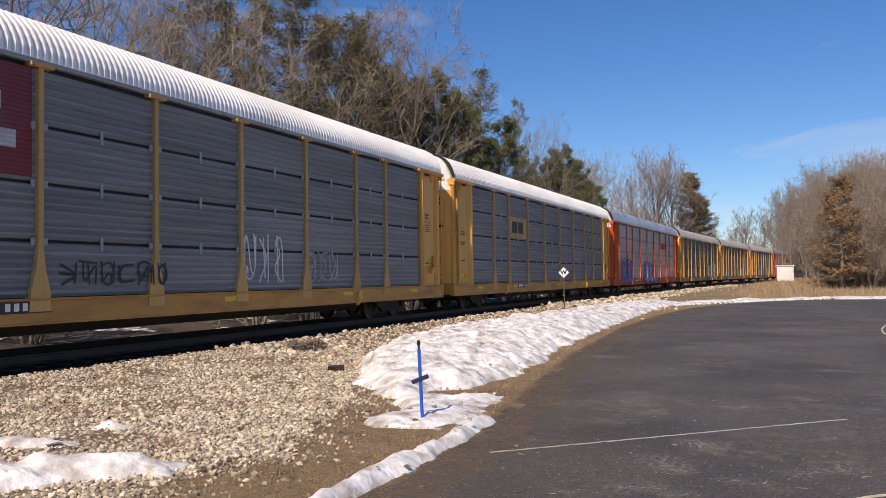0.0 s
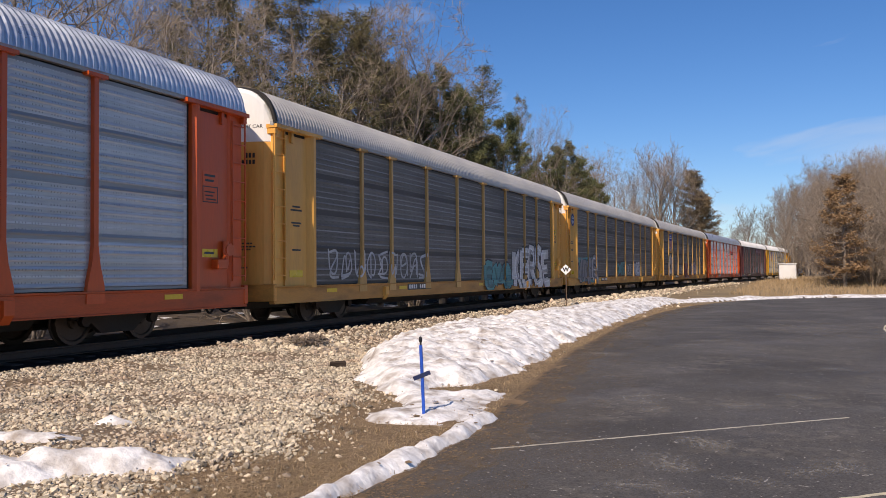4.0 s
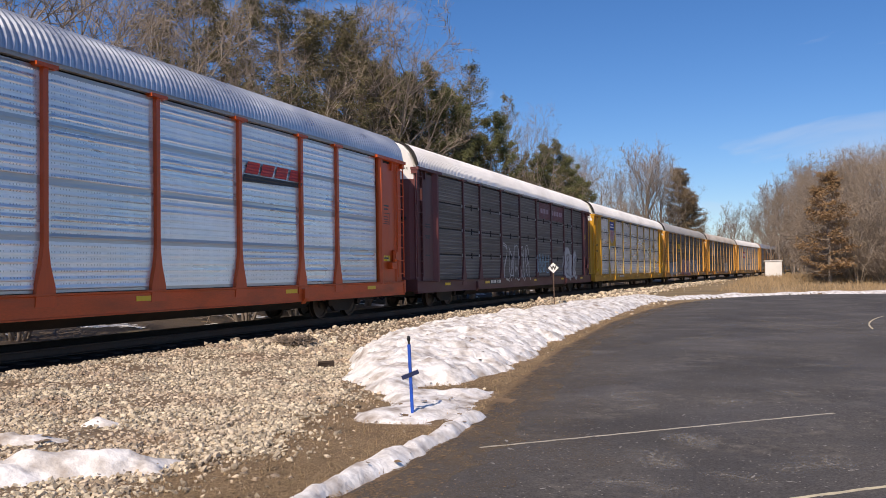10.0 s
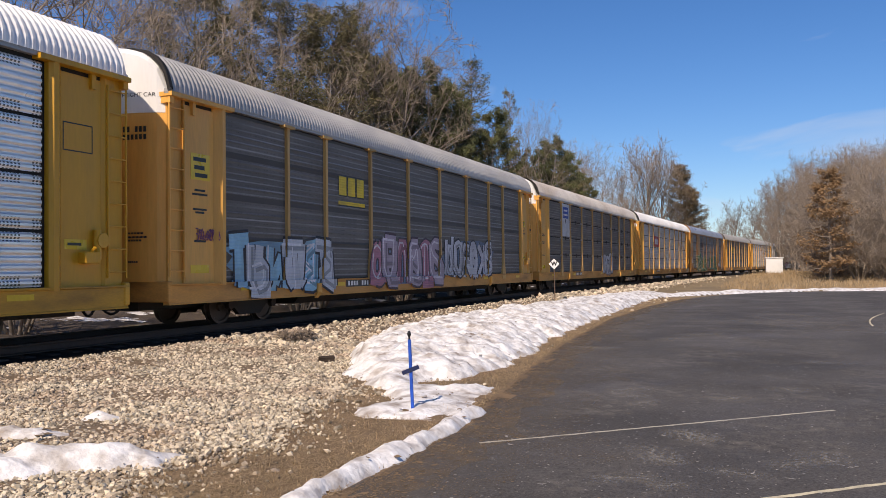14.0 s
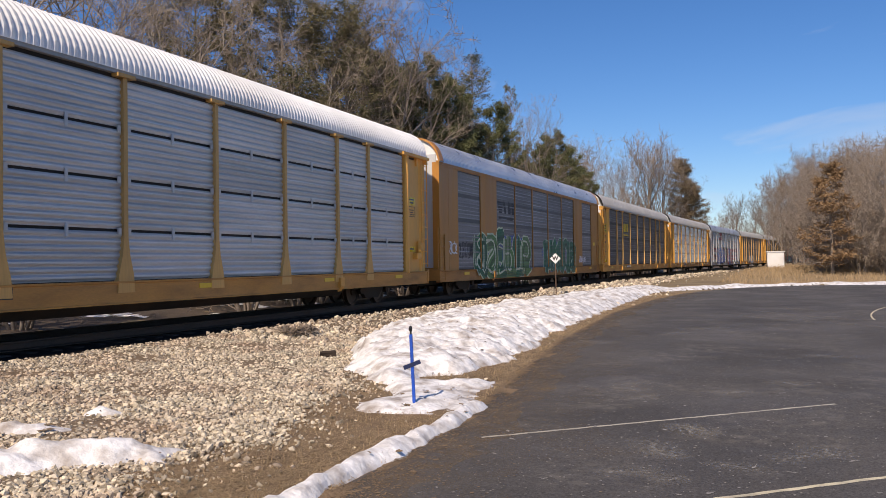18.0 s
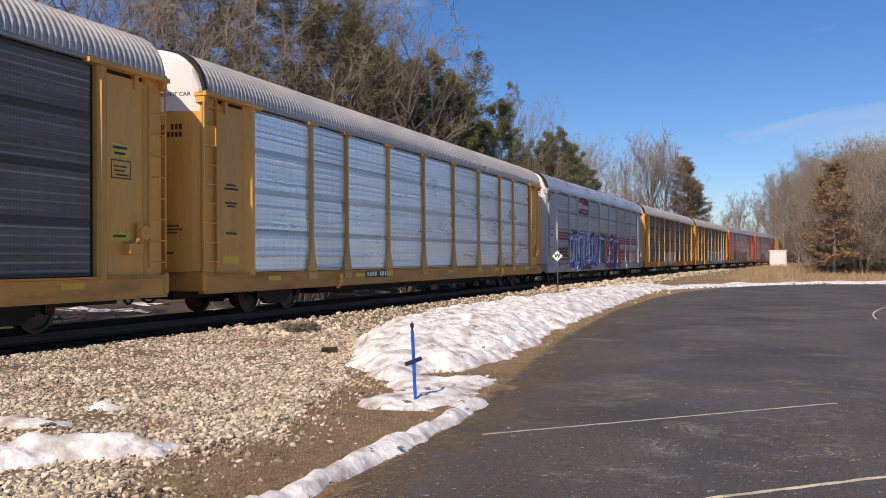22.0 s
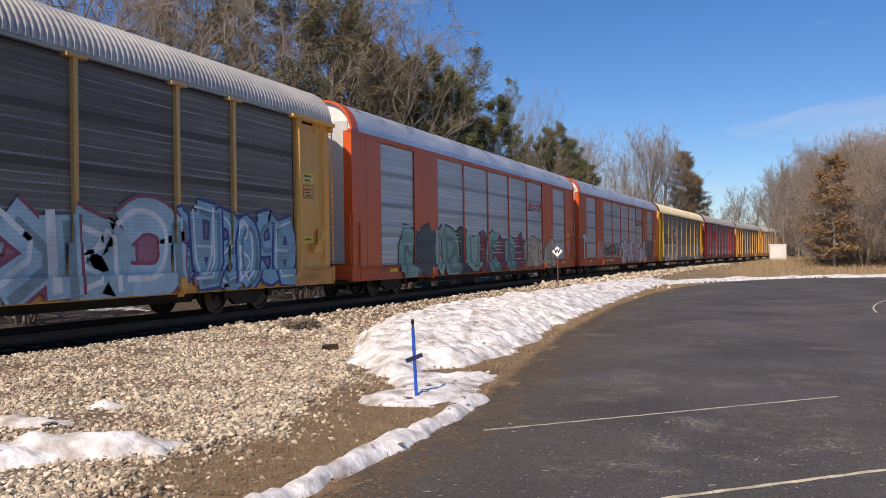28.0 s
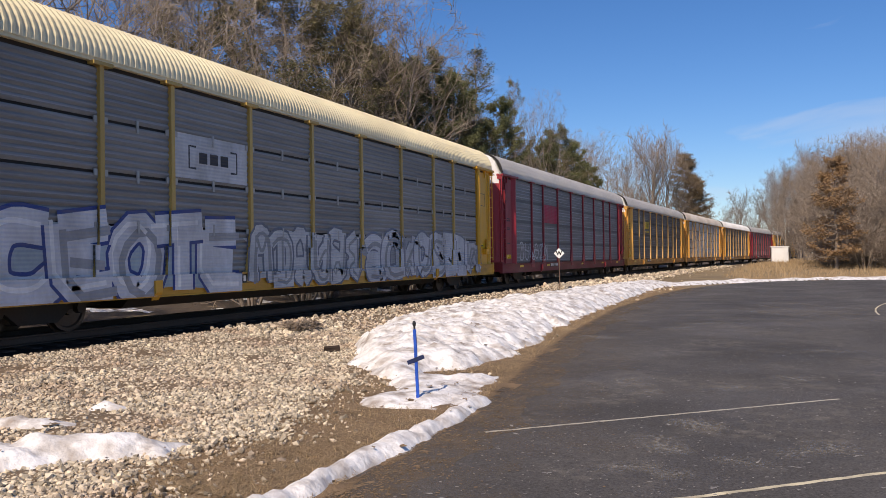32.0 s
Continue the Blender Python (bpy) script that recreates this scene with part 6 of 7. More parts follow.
graffiti(17, 21.3, 25.9, 0.66, 2.3, 6, NAV, [(0.16, 0.32, 0.42)], (0.18, 0.12, 0.17), 2, thick=0.34, gloss=(0.5, 0.55, 0.6))
graffiti(18, 4.2, 12.0, 0.70, 2.15, 6, K_, [(0.16, 0.29, 0.24), (0.05, 0.06, 0.06), (0.20, 0.33, 0.27)], (0.20, 0.26, 0.14), 1, thick=0.4)
graffiti(18, 12.0, 18.2, 0.70, 2.1, 5, K_, [(0.20, 0.03, 0.04), (0.13, 0.28, 0.25)], (0.12, 0.09, 0.07), 2, thick=0.38)
graffiti(18, 18.4, 23.8, 0.76, 2.0, 5, (0.10, 0.03, 0.02), [(0.40, 0.33, 0.22)], None, 3, thick=0.28)
slanted(18, 19.1, 21.4, 3.45, 3.86)
graffiti(19, 13.1, 22.6, 0.66, 2.1, 9, K_, [(0.44, 0.44, 0.46)], (0.32, 0.12, 0.03), 1, word="GFOO:RENS", thick=0.36, gloss=(0.62, 0.62, 0.62))
tag(19, 7.8, 12.7, 1.15, 2.0, 8, K_, 2, 0.09)
tag(19, 5.5, 7.0, 1.0, 2.2, 3, (0.46, 0.42, 0.42), 3, 0.06)
HOOK = [soften([(1.75, 1.0), (1.78, 1.5), (1.85, 2.0), (1.95, 2.5)]), soften([(1.35, 2.2), (1.6, 2.45), (1.95, 2.5), (2.2, 2.3)]), [(2.2, 2.4), (2.36, 2.2), (2.3, 2.05)]]
skin("graffiti_outline", [q for st in HOOK for q in ribbon(st, 0.36)], ink(K_), TRAIN[19], True, 0.004)
skin("graffiti_fill", [q for st in HOOK for q in ribbon(st, 0.24)], ink((0.58, 0.58, 0.57)), TRAIN[19], True, 0.007)
tag(5, 26.15, 26.75, 2.0, 2.4, 2, (0.6, 0.6, 0.58), 9, 0.06)
tag(9, 1.45, 2.2, 1.95, 2.2, 6, (0.16, 0.04, 0.10), 9, 0.03)
tag(18, 26.2, 26.9, 1.35, 2.1, 4, (0.5, 0.45, 0.45), 9, 0.03)
slanted(19, 18.95, 21.4, 3.5, 3.95)
graffiti(19, 22.8, 26.0, 0.9, 2.4, 4, K_, [(0.13, 0.11, 0.10)], (0.12, 0.04, 0.03), 4)
emblem(20, [((0.36, 0.37, 0.39), [quad(7.56, 10.28, 3.05, 4.0)]), (K_, ribbon([(8.3, 3.75), (8.05, 3.75), (8.05, 3.28), (8.3, 3.28)], 0.05)), (K_, ribbon([(9.6, 3.75), (9.85, 3.75), (9.85, 3.28), (9.6, 3.28)], 0.05)), (K_, [quad(8.4 + 0.4 * i, 8.7 + 0.4 * i, 3.4, 3.64) for i in range(3)])], "pale board with a dark bracketed emblem")
graffiti(20, 2.7, 9.8, 0.62, 2.05, 5, NAV, [(0.42, 0.43, 0.46)], (0.24, 0.30, 0.34), 1, word="CLOTE", thick=0.36, gloss=(0.58, 0.58, 0.6))
graffiti(20, 10.3, 15.9, 0.66, 2.05, 6, (0.10, 0.11, 0.14), [(0.34, 0.35, 0.37)], (0.30, 0.31, 0.33), 2, thick=0.24)
graffiti(20, 16.3, 25.9, 0.70, 2.1, 8, (0.12, 0.13, 0.17), [(0.36, 0.37, 0.40)], (0.22, 0.23, 0.25), 3, thick=0.28)
emblem(21, [((0.30, 0.015, 0.04), [quad(7.6, 10.3, 3.05, 4.0)])], "plain dark red emblem board")
tag(21, 3.2, 8.3, 1.1, 2.0, 6, (0.36, 0.36, 0.38), 1, 0.08)
gold_blocks(22, 7.9, 9.7, 3.2, 4.1)

# ---- trees ----
def grow(seed, height, trunk_r, spread, levels, first=0.25, limbs=12, twig_len=0.9, lean=0.0, stems=1, up=0.25, thin=0.013, kin=(4, 7), ratio=(0.34, 0.5)):
    """Branches as segments (from, to, radius at each end, level)."""
    rs = random.Random(seed)
    segs = []

    def shoot(p, d, length, r, level):
        n = max(2, 6 - level)
        step = length / n
        kids = []
        for i in range(n):
            w = 0.07 + 0.055 * level
            d = (d + Vector((rs.gauss(0, w), rs.gauss(0, w), rs.gauss(0, w) + up * 0.2))).normalized()
            q = p + d * step
            r2 = r * (1 - 0.8 * (i + 1) / n) + thin * 0.6
            r1 = r * (1 - 0.8 * i / n) + thin * 0.6
            segs.append((p, q, r1, r2, level))
            p = q
            kids.append((q, d.copy(), (i + 1) / n, r2))
        if level >= levels:
            return
        m = limbs if level == 0 else rs.randint(*kin)
        for j in range(m):
            f = first + (1 - first) * (j + rs.random()) / m if level == 0 else 0.2 + 0.8 * (j + rs.random()) / m
            ix = min(n - 1, int(f * n))
            q, dd, _, rr = kids[ix]
            a = rs.uniform(0, 2 * math.pi) if level else j * 2.4 + rs.uniform(-0.4, 0.4)
            side = dd.orthogonal().normalized()
            side.rotate(Matrix.Rotation(a, 3, dd))
            nd = (dd * rs.uniform(0.5, 0.9) + side * spread * rs.uniform(0.7, 1.1) + Vector((0, 0, up))).normalized()
            ln = length * rs.uniform(*ratio) * (1.15 - 0.5 * f) if level < levels - 1 else twig_len * rs.uniform(0.6, 1.3)
            shoot(q - dd * step * rs.random() * 0.8, nd, ln, max(thin, rr * rs.uniform(0.5, 0.75) + 0.003), level + 1)

    for s in range(stems):
        a = 2 * math.pi * s / stems + rs.random()
        out = Vector((math.cos(a), math.sin(a), 0)) * (0.35 if stems > 1 else lean)
        shoot(Vector((math.cos(a), math.sin(a), 0)) * (0.35 if stems > 1 else 0), (Vector((0, 0, 1)) + out).normalized(), height * (rs.uniform(0.75, 1) if stems > 1 else 1), trunk_r, 0)
    return segs


def seg_mesh(name, segs, sides):
    """All segments as thin tapered tubes in one mesh."""
    p0, p1 = np.array([s[0] for s in segs]), np.array([s[1] for s in segs])
    r = np.array([(s[2], s[3]) for s in segs])
    d = p1 - p0
    d /= np.linalg.norm(d, axis=1)[:, None]
    ref = np.where(np.abs(d[:, 2:3]) > 0.9, np.array([[1.0, 0, 0]]), np.array([[0, 0, 1.0]]))
    a = np.cross(d, ref)
    a /= np.linalg.norm(a, axis=1)[:, None]
    b = np.cross(d, a)
    ring = []
    for end, p in ((0, p0), (1, p1)):
        for i in range(sides):
            t = 2 * math.pi * i / sides
            ring.append(p + (a * math.cos(t) + b * math.sin(t)) * r[:, end:end + 1])
    V = np.stack(ring, 1).reshape(-1, 3)
    o = (np.arange(len(segs)) * 2 * sides)[:, None, None]
    q = np.array([(i, (i + 1) % sides, sides + (i + 1) % sides, sides + i) for i in range(sides)])[None]
    return from_lists(name, V, (q + o).reshape(-1, 4))


def chain_mesh(name, segs, sides=9):
    """Stems as connected tapered tubes with a rough bark outline."""
    rs = random.Random(len(segs))
    v, f, last = [], [], None
    for p, q, r0, r1, _ in segs:
        if last is None or (p - last).length > 1e-4:
            v += [p + Vector((math.cos(2 * math.pi * j / sides), math.sin(2 * math.pi * j / sides), 0)) * r0 * 1.15 for j in range(sides)]
        o = len(v) - sides
        v += [q + Vector((math.cos(2 * math.pi * j / sides), math.sin(2 * math.pi * j / sides), 0)) * r1 * rs.uniform(0.9, 1.1) for j in range(sides)]
        f += [(o + j, o + (j + 1) % sides, o + sides + (j + 1) % sides, o + sides + j) for j in range(sides)]
        last = q
    return from_lists(name, [tuple(c) for c in v], f, True)


def twig_mesh(name, segs, seed):
    """The finest twigs as slivers, each turned its own way."""
    rs = np.random.RandomState(seed)
    p0, p1 = np.array([s[0] for s in segs]), np.array([s[1] for s in segs])
    r = np.array([(s[2], s[3]) for s in segs])
    a = np.cross(p1 - p0, rs.normal(0, 1, p0.shape))
    a /= np.linalg.norm(a, axis=1)[:, None] + 1e-9
    V = np.stack([p0 - a * r[:, :1], p0 + a * r[:, :1], p1 + a * r[:, 1:], p1 - a * r[:, 1:]], 1).reshape(-1, 3)
    return from_lists(name, V, np.arange(len(V)).reshape(-1, 4))


def tufts(name, points, size, per, seed, droop=0.2, flat=0.5, wide=0.1):
    """Many small blades round the points: needle sprays or leaves."""
    rs = np.random.RandomState(seed)
    pts = np.repeat(np.array(points), per, 0)
    n = len(pts)
    c = pts + rs.normal(0, size * 0.9, (n, 3)) * np.array([1, 1, flat])
    d = rs.normal(0, 1, (n, 3)) * np.array([1, 1, 0.6]) - np.array([0, 0, droop])
    d /= np.linalg.norm(d, axis=1)[:, None]
    w = np.cross(d, rs.normal(0, 1, (n, 3)))
    w /= np.linalg.norm(w, axis=1)[:, None]
    ln, wd = size * rs.uniform(0.8, 1.7, (n, 1)), size * wide * rs.uniform(0.7, 1.3, (n, 1))
    V = np.stack([c - d * ln * 0.5, c + w * wd, c + d * ln * 0.6, c - w * wd], 1).reshape(-1, 3)
    return from_lists(name, V, np.arange(4 * n).reshape(-1, 4))


def bare_tree(seed, height, trunk_r, spread, levels, label, bark=None, **kw):
    segs = grow(seed, height, trunk_r, spread, levels, **kw)
    t = tagged(new("tree"), label, "tree")
    place("trunk", chain_mesh("trunk", [s for s in segs if s[4] == 0]), bark or BARK, t)
    place("crown", seg_mesh("crown", [s for s in segs if s[4] == 1], 5), bark or BARK, t)
    place("limb_frame", seg_mesh("limb_frame", [s for s in segs if s[4] == 2], 3), bark or BARK, t)
    place("twig_crown", twig_mesh("twig_crown", [s for s in segs if s[4] > 2], seed), TWIG, t)
    return t


def conifer(seed, height, trunk_r, label, needles, reach=0.22, first=0.25, per=9, size=0.24, gaps=0.25, name="pine_tree", step=0.028, leaf_from=2, dead=0.0, bend=0.0, wide=0.17, taper=0.42):
    """A leader with whorls of limbs; side shoots off each limb, needle clumps at their ends, bare dead shoots further in."""
    rs = random.Random(seed)
    segs, tips = [], []
    n = 12
    p = Vector((0, 0, 0))
    line = [p]
    for i in range(n):
        q = Vector((bend * (i / n) ** 2 * height + rs.uniform(-0.1, 0.1), rs.uniform(-0.12, 0.12), height * (i + 1) / n))
        segs.append((p, q, trunk_r * (1 - i / n) + 0.02, trunk_r * (1 - (i + 1) / n) + 0.02, 0))
        p = q
        line.append(q)
    z = height * first
    while z < height * 0.985:
        f = (z / height - first) / (1 - first)
        u = z / height * n
        base = line[int(u)].lerp(line[min(n, int(u) + 1)], u - int(u))
        for j in range(rs.randint(3, 5)):
            if rs.random() < gaps:
                continue
            a = rs.uniform(0, 2 * math.pi)
            ln = height * reach * (1.04 - f) ** taper * rs.uniform(0.45, 1.2) + 0.25
            d = Vector((math.cos(a), math.sin(a), -0.12 + 0.75 * f * f))
            bare = rs.random() < dead * (1.3 - f)
            p, m = base.copy(), 5
            for i in range(m):
                d = (d + Vector((rs.gauss(0, 0.1), rs.gauss(0, 0.1), rs.gauss(0, 0.07) + 0.06 * i))).normalized()
                q = p + d * ln / m
                segs.append((p, q, 0.045 * (1 - i / m) * (1.2 - f) + 0.008, 0.045 * (1 - (i + 1) / m) * (1.2 - f) + 0.007, 1))
                p = q
                for sd in (-1, 1):
                    if rs.random() < 0.22:
                        continue
                    side = Vector((-d.y, d.x, 0)) * sd
                    e = q + (d * rs.uniform(0.3, 0.9) + side * rs.uniform(0.5, 1.0) + Vector((0, 0, rs.gauss(0.06, 0.2)))) * (0.22 + ln * rs.uniform(0.10, 0.24) * (1.1 - i / m))
                    segs.append((q, e, 0.012, 0.007, 2))
                    for _ in range(2):
                        g = q.lerp(e, rs.uniform(0.35, 0.9))
                        segs.append((g, g + Vector((rs.gauss(0, 1), rs.gauss(0, 1), rs.gauss(0.1, 0.6))) * 0.22, 0.008, 0.004, 2))
                    if i >= leaf_from and not bare:
                        tips += [e, q.lerp(e, 0.6)]
            if not bare:
                tips.append(p)
        z += height * step * rs.uniform(0.6, 1.4)
    t = tagged(new(name), label, "tree")
    place("trunk", chain_mesh("trunk", [s for s in segs if s[4] == 0]), BARK, t)
    place("limb_frame", seg_mesh("limb_frame", [s for s in segs if s[4] == 1], 3), BARK, t)
    place("twig_crown", twig_mesh("twig_crown", [s for s in segs if s[4] == 2], seed), TWIG, t)
    place("crown", tufts("crown", tips, size, per, seed, flat=0.6, wide=wide), needles, t)
    return t


def put(tree, x, y, turn, scale, sx=1.0):
    """A copy of the tree standing on the ground, at its own size."""
    ob = copy_thing(tree, pose(x, y, float(ground_z(x, y)) - 0.08, 0, 0, turn))
    ob.scale = (scale * sx, scale * sx, scale)
    return ob


def raise_to(tree, x, y, top, w=1.0):
    """A copy whose highest twig reaches the height top."""
    z = float(ground_z(x, y))
    s = (top - z) / TALL[tree.name]
    return put(tree, x, y, random.uniform(0, 360), s, w)


N1 = bare_tree(1, 15, 0.24, 0.95, 4, "bare hardwood tree with a haze of fine brown twigs", limbs=16, first=0.25, kin=(4, 6), thin=0.0075, up=0.12, ratio=(0.45, 0.62), twig_len=0.75)
N2 = bare_tree(2, 14, 0.18, 0.8, 4, "slim bare tree with spreading grey-brown branches", limbs=13, first=0.25, kin=(3, 5), thin=0.0062, up=0.16, ratio=(0.48, 0.64), twig_len=0.7)
F1 = bare_tree(4, 14, 0.13, 0.6, 4, "pale grey many-stemmed bare tree fanning out from its foot", bark=PALE_BARK, limbs=6, first=0.3, stems=6, kin=(3, 4), thin=0.0075, up=0.08, ratio=(0.42, 0.6), twig_len=0.8)
B3 = bare_tree(3, 12, 0.28, 0.72, 4, "broad bare tree with a rounded twiggy crown", limbs=16, first=0.12, up=0.42, thin=0.0095, kin=(4, 5), ratio=(0.5, 0.66), twig_len=0.9)
S1 = bare_tree(14, 8, 0.08, 0.75, 4, "tangled bare brush with many thin stems", limbs=7, first=0.1, stems=8, twig_len=0.6, up=0.12, thin=0.0095, kin=(3, 4), ratio=(0.42, 0.6))
S2 = bare_tree(5, 6, 0.06, 0.85, 4, "low bare shrub of grey-brown stems", limbs=6, first=0.08, stems=8, twig_len=0.5, up=0.08, thin=0.0095, kin=(3, 4), ratio=(0.42, 0.6))
P1 = conifer(6, 16, 0.24, "tall green pine with a ragged open crown", PINE, reach=0.27, first=0.3, per=34, size=0.25, gaps=0.25, dead=0.3, step=0.03, wide=0.11)
P2 = conifer(7, 15, 0.22, "dark pine with uneven gaps in its crown", PINE, reach=0.26, first=0.25, gaps=0.3, per=34, size=0.25, dead=0.3, step=0.03, wide=0.11)
C1 = conifer(8, 16, 0.28, "olive-brown cedar with bare dead branches inside its crown", CEDAR, reach=0.34, first=0.2, gaps=0.12, per=24, size=0.25, name="cedar_tree", leaf_from=2, dead=0.3, bend=0.02, step=0.019, wide=0.095)
P3 = conifer(11, 15, 0.20, "bronzed brown cedar behind the railway", BRONZE, reach=0.26, first=0.08, gaps=0.15, per=18, size=0.24, wide=0.1, name="cedar_tree", leaf_from=1, step=0.022, taper=0.8)
D1 = conifer(9, 15, 0.15, "half-dead conifer with bare spiky branches", PINE, reach=0.19, first=0.2, per=5, size=0.14, gaps=0.1, name="dead_conifer", step=0.018, dead=0.95, taper=0.7)
O1 = conifer(10, 9, 0.14, "rust-brown dying conifer at the edge of the brush", OAK_LEAF, reach=0.27, first=0.1, per=12, size=0.2, gaps=0.35, name="rust_conifer", leaf_from=1, dead=0.4, taper=0.75)
KINDS = (N1, N2, F1, B3, S1, S2, P1, P2, C1, P3, D1, O1)
TALL = {t.name: max(v.co.z for c in t.children for v in c.data.vertices) for t in KINDS}
for t, x, y, top in ((N1, -27.0, 24.0, 17), (N2, -28.5, 28, 17), (F1, -26.5, 27, 16), (B3, -17.3, 124, 20.8), (S1, 8.5, 84, 10), (S2, 4.8, 92, 7), (P1, -20.5, 77.5, 12.6), (P2, -18.5, 80, 11.8), (C1, -29, 37, 17.5), (P3, -13.8, 131, 17.0), (D1, -21.4, 58, 13.2), (O1, 3.97, 80, 9.8)):
    t.matrix_basis = pose(x, y, float(ground_z(x, y)) - 0.08)
    k = (top - float(ground_z(x, y))) / TALL[t.name]
    t.scale = (k, k, k)
# single trees seen from the lot: kind, place, height of the top, width
for t, x, y, top, w in (
        (C1, -25.0, 39.5, 17.9, 1), (C1, -23.3, 42.0, 17.3, 0.85), (F1, -24.1, 37.5, 15.8, 0.8), (F1, -23.2, 40.0, 15.8, 0.6), (N1, -21.9, 43.5, 17.4, 0.85),
        (N1, -24.1, 46.0, 19.2, 0.9), (N2, -21.2, 44.5, 15.5, 0.6), (C1, -23.5, 47.0, 15.6, 0.7), (C1, -22.2, 48.0, 14.0, 0.75), (P2, -21.7, 49.0, 14.3, 0.8), (P1, -20.3, 49.0, 14.7, 0.95),
        (P1, -19.8, 51.0, 13.9, 0.75), (D1, -19.7, 55.0, 16.1, 1), (D1, -18.4, 60.0, 14.9, 0.55), (P2, -17.8, 54.0, 12.3, 0.75), (C1, -20.3, 57.0, 11.8, 0.7), (C1, -21.4, 55.0, 12.5, 0.8),
        (N2, -17.4, 61.0, 14.4, 0.7), (N2, -17.5, 66.0, 14.4, 0.6), (C1, -18.6, 62.0, 10.9, 0.7), (P1, -17.0, 68.0, 12.4, 0.9), (P2, -18.2, 67.0, 11.0, 0.8), (P2, -16.4, 76.0, 10.0, 1),
        (C1, -17.5, 74.0, 10.5, 0.8), (N2, -18.7, 90.0, 15.2, 0.8), (N2, -18.1, 96.0, 14.6, 0.9), (N1, -33.5, 30.0, 17.9, 0.9), (N2, -28.4, 31.0, 16.5, 0.9), (F1, -27.1, 33.0, 15.5, 0.6),
        (N1, -25.3, 32.0, 15.7, 0.7), (N2, -26.3, 36.0, 13.6, 0.6), (N1, -34.0, 34.0, 18.6, 0.8), 
        (C1, -25.4, 48.0, 17.5, 0.8), (C1, -24.5, 50.0, 16.2, 0.7), (C1, -23.1, 54.0, 14.9, 0.8), (C1, -23.9, 52.0, 15.9, 0.7), (C1, -19.5, 60.0, 12.2, 0.7), (P2, -20.6, 54.0, 14.2, 0.7), 
        (C1, -29.1, 41.0, 14.7, 0.55),
        (P1, -19.2, 84, 10.5, 1), (N2, -22.4, 95, 16.3, 1), (N1, -21.7, 103, 17.4, 1), (B3, -22.5, 108, 16.5, .8), (N2, -20.0, 106, 15.5, 1), (B3, -18.6, 127, 20.0, .95), (B3, -15.8, 127, 19.0, .9), (B3, -19.6, 121, 17, .8),
        (P3, -12.6, 133, 13.6, 1.2), (N2, -14.4, 129, 15.5, 1),
        (B3, -9.1, 200, 16.9, .9), (B3, -15.0, 240, 15.4, 1), (B3, -22.8, 240, 13.8, 1), (B3, -12, 225, 15, 1), (B3, -5.5, 190, 16.3, .9), (B3, -13, 175, 9.5, 1.2), (B3, -16.5, 190, 10.5, 1.2), (B3, -19, 215, 11.5, 1.2)):
    raise_to(t, x, y, top, w)
# the belt of woods beyond the track
rw = random.Random(21)
for i in range(50):
    y = 26 + 104 * (i + rw.random()) / 50
    x = float(TX(y)) - rw.uniform(9.5, 34)
    put(rw.choice((N1, N2, N1, N2, P3, N2)), x - (4 if y > 48 else 0), y, rw.uniform(0, 360), rw.uniform(0.45, 0.68), rw.uniform(0.9, 1.15))
for i in range(24):
    y = 14 + 120 * (i + rw.random()) / 24
    put(rw.choice((S1, S2)), float(TX(y)) - rw.uniform(6.5, 11), y, rw.uniform(0, 360), rw.uniform(0.5, 1.0))
# brush on the near side of the track: it climbs away from the rails
RISE_A, RISE_E = (-0.03, -0.011, 0.0225, 0.0695, 0.106, 0.2), (0.05, 0.094, 0.124, 0.137, 0.142, 0.15)
for i in range(96):
    y = rw.uniform(80, 140)
    a = -0.010 + 0.17 * rw.random() ** 1.2
    y += 75 if a < 0.036 else 0
    if y < 92 and a < 0.052:
        continue
    top = 1.28 + y * float(np.interp(a, RISE_A, RISE_E)) * (rw.uniform(0.78, 1.0) if i % 3 else rw.uniform(0.35, 0.7))
    kind = rw.choice((B3, N2, N1)) if top > 10 else rw.choice((S1, S1, S2))
    raise_to(kind, a * y, y, top, rw.uniform(0.7, 0.9) if top > 10 else 1.0)
for i in range(44):
    y = rw.uniform(77, 98)
    a = 0.036 + 0.15 * rw.random() ** 1.2
    if y < 84 and 0.035 < a < 0.06:
        continue
    raise_to(rw.choice((S2, S1)), a * y, y, float(ground_z(a * y, y)) + rw.uniform(2.5, 5.5), rw.uniform(1.0, 1.5))

# ---- small things ----
def straw(name, count, fx, seed, hgt, label):
    rs = np.random.RandomState(seed)
    x, y = fx(rs, count)
    n = len(x)
    z = ground_z(x, y) - 0.03
    a, h = rs.uniform(0, 2 * np.pi, n), hgt * rs.lognormal(0, 0.35, n)
    w = 0.008 + 0.00012 * y
    lx, ly = rs.normal(0, 0.3, n) * h, rs.normal(0, 0.3, n) * h
    dx, dy = np.cos(a) * w, np.sin(a) * w
    V = np.stack([np.stack([x - dx, y - dy, z], 1), np.stack([x + dx, y + dy, z], 1), np.stack([x + lx, y + ly, z + h], 1)], 1).reshape(-1, 3)
    return tagged(place(name, from_lists(name, V, np.arange(3 * n).reshape(-1, 3)), STRAW), label, "grass", kind="stuff")


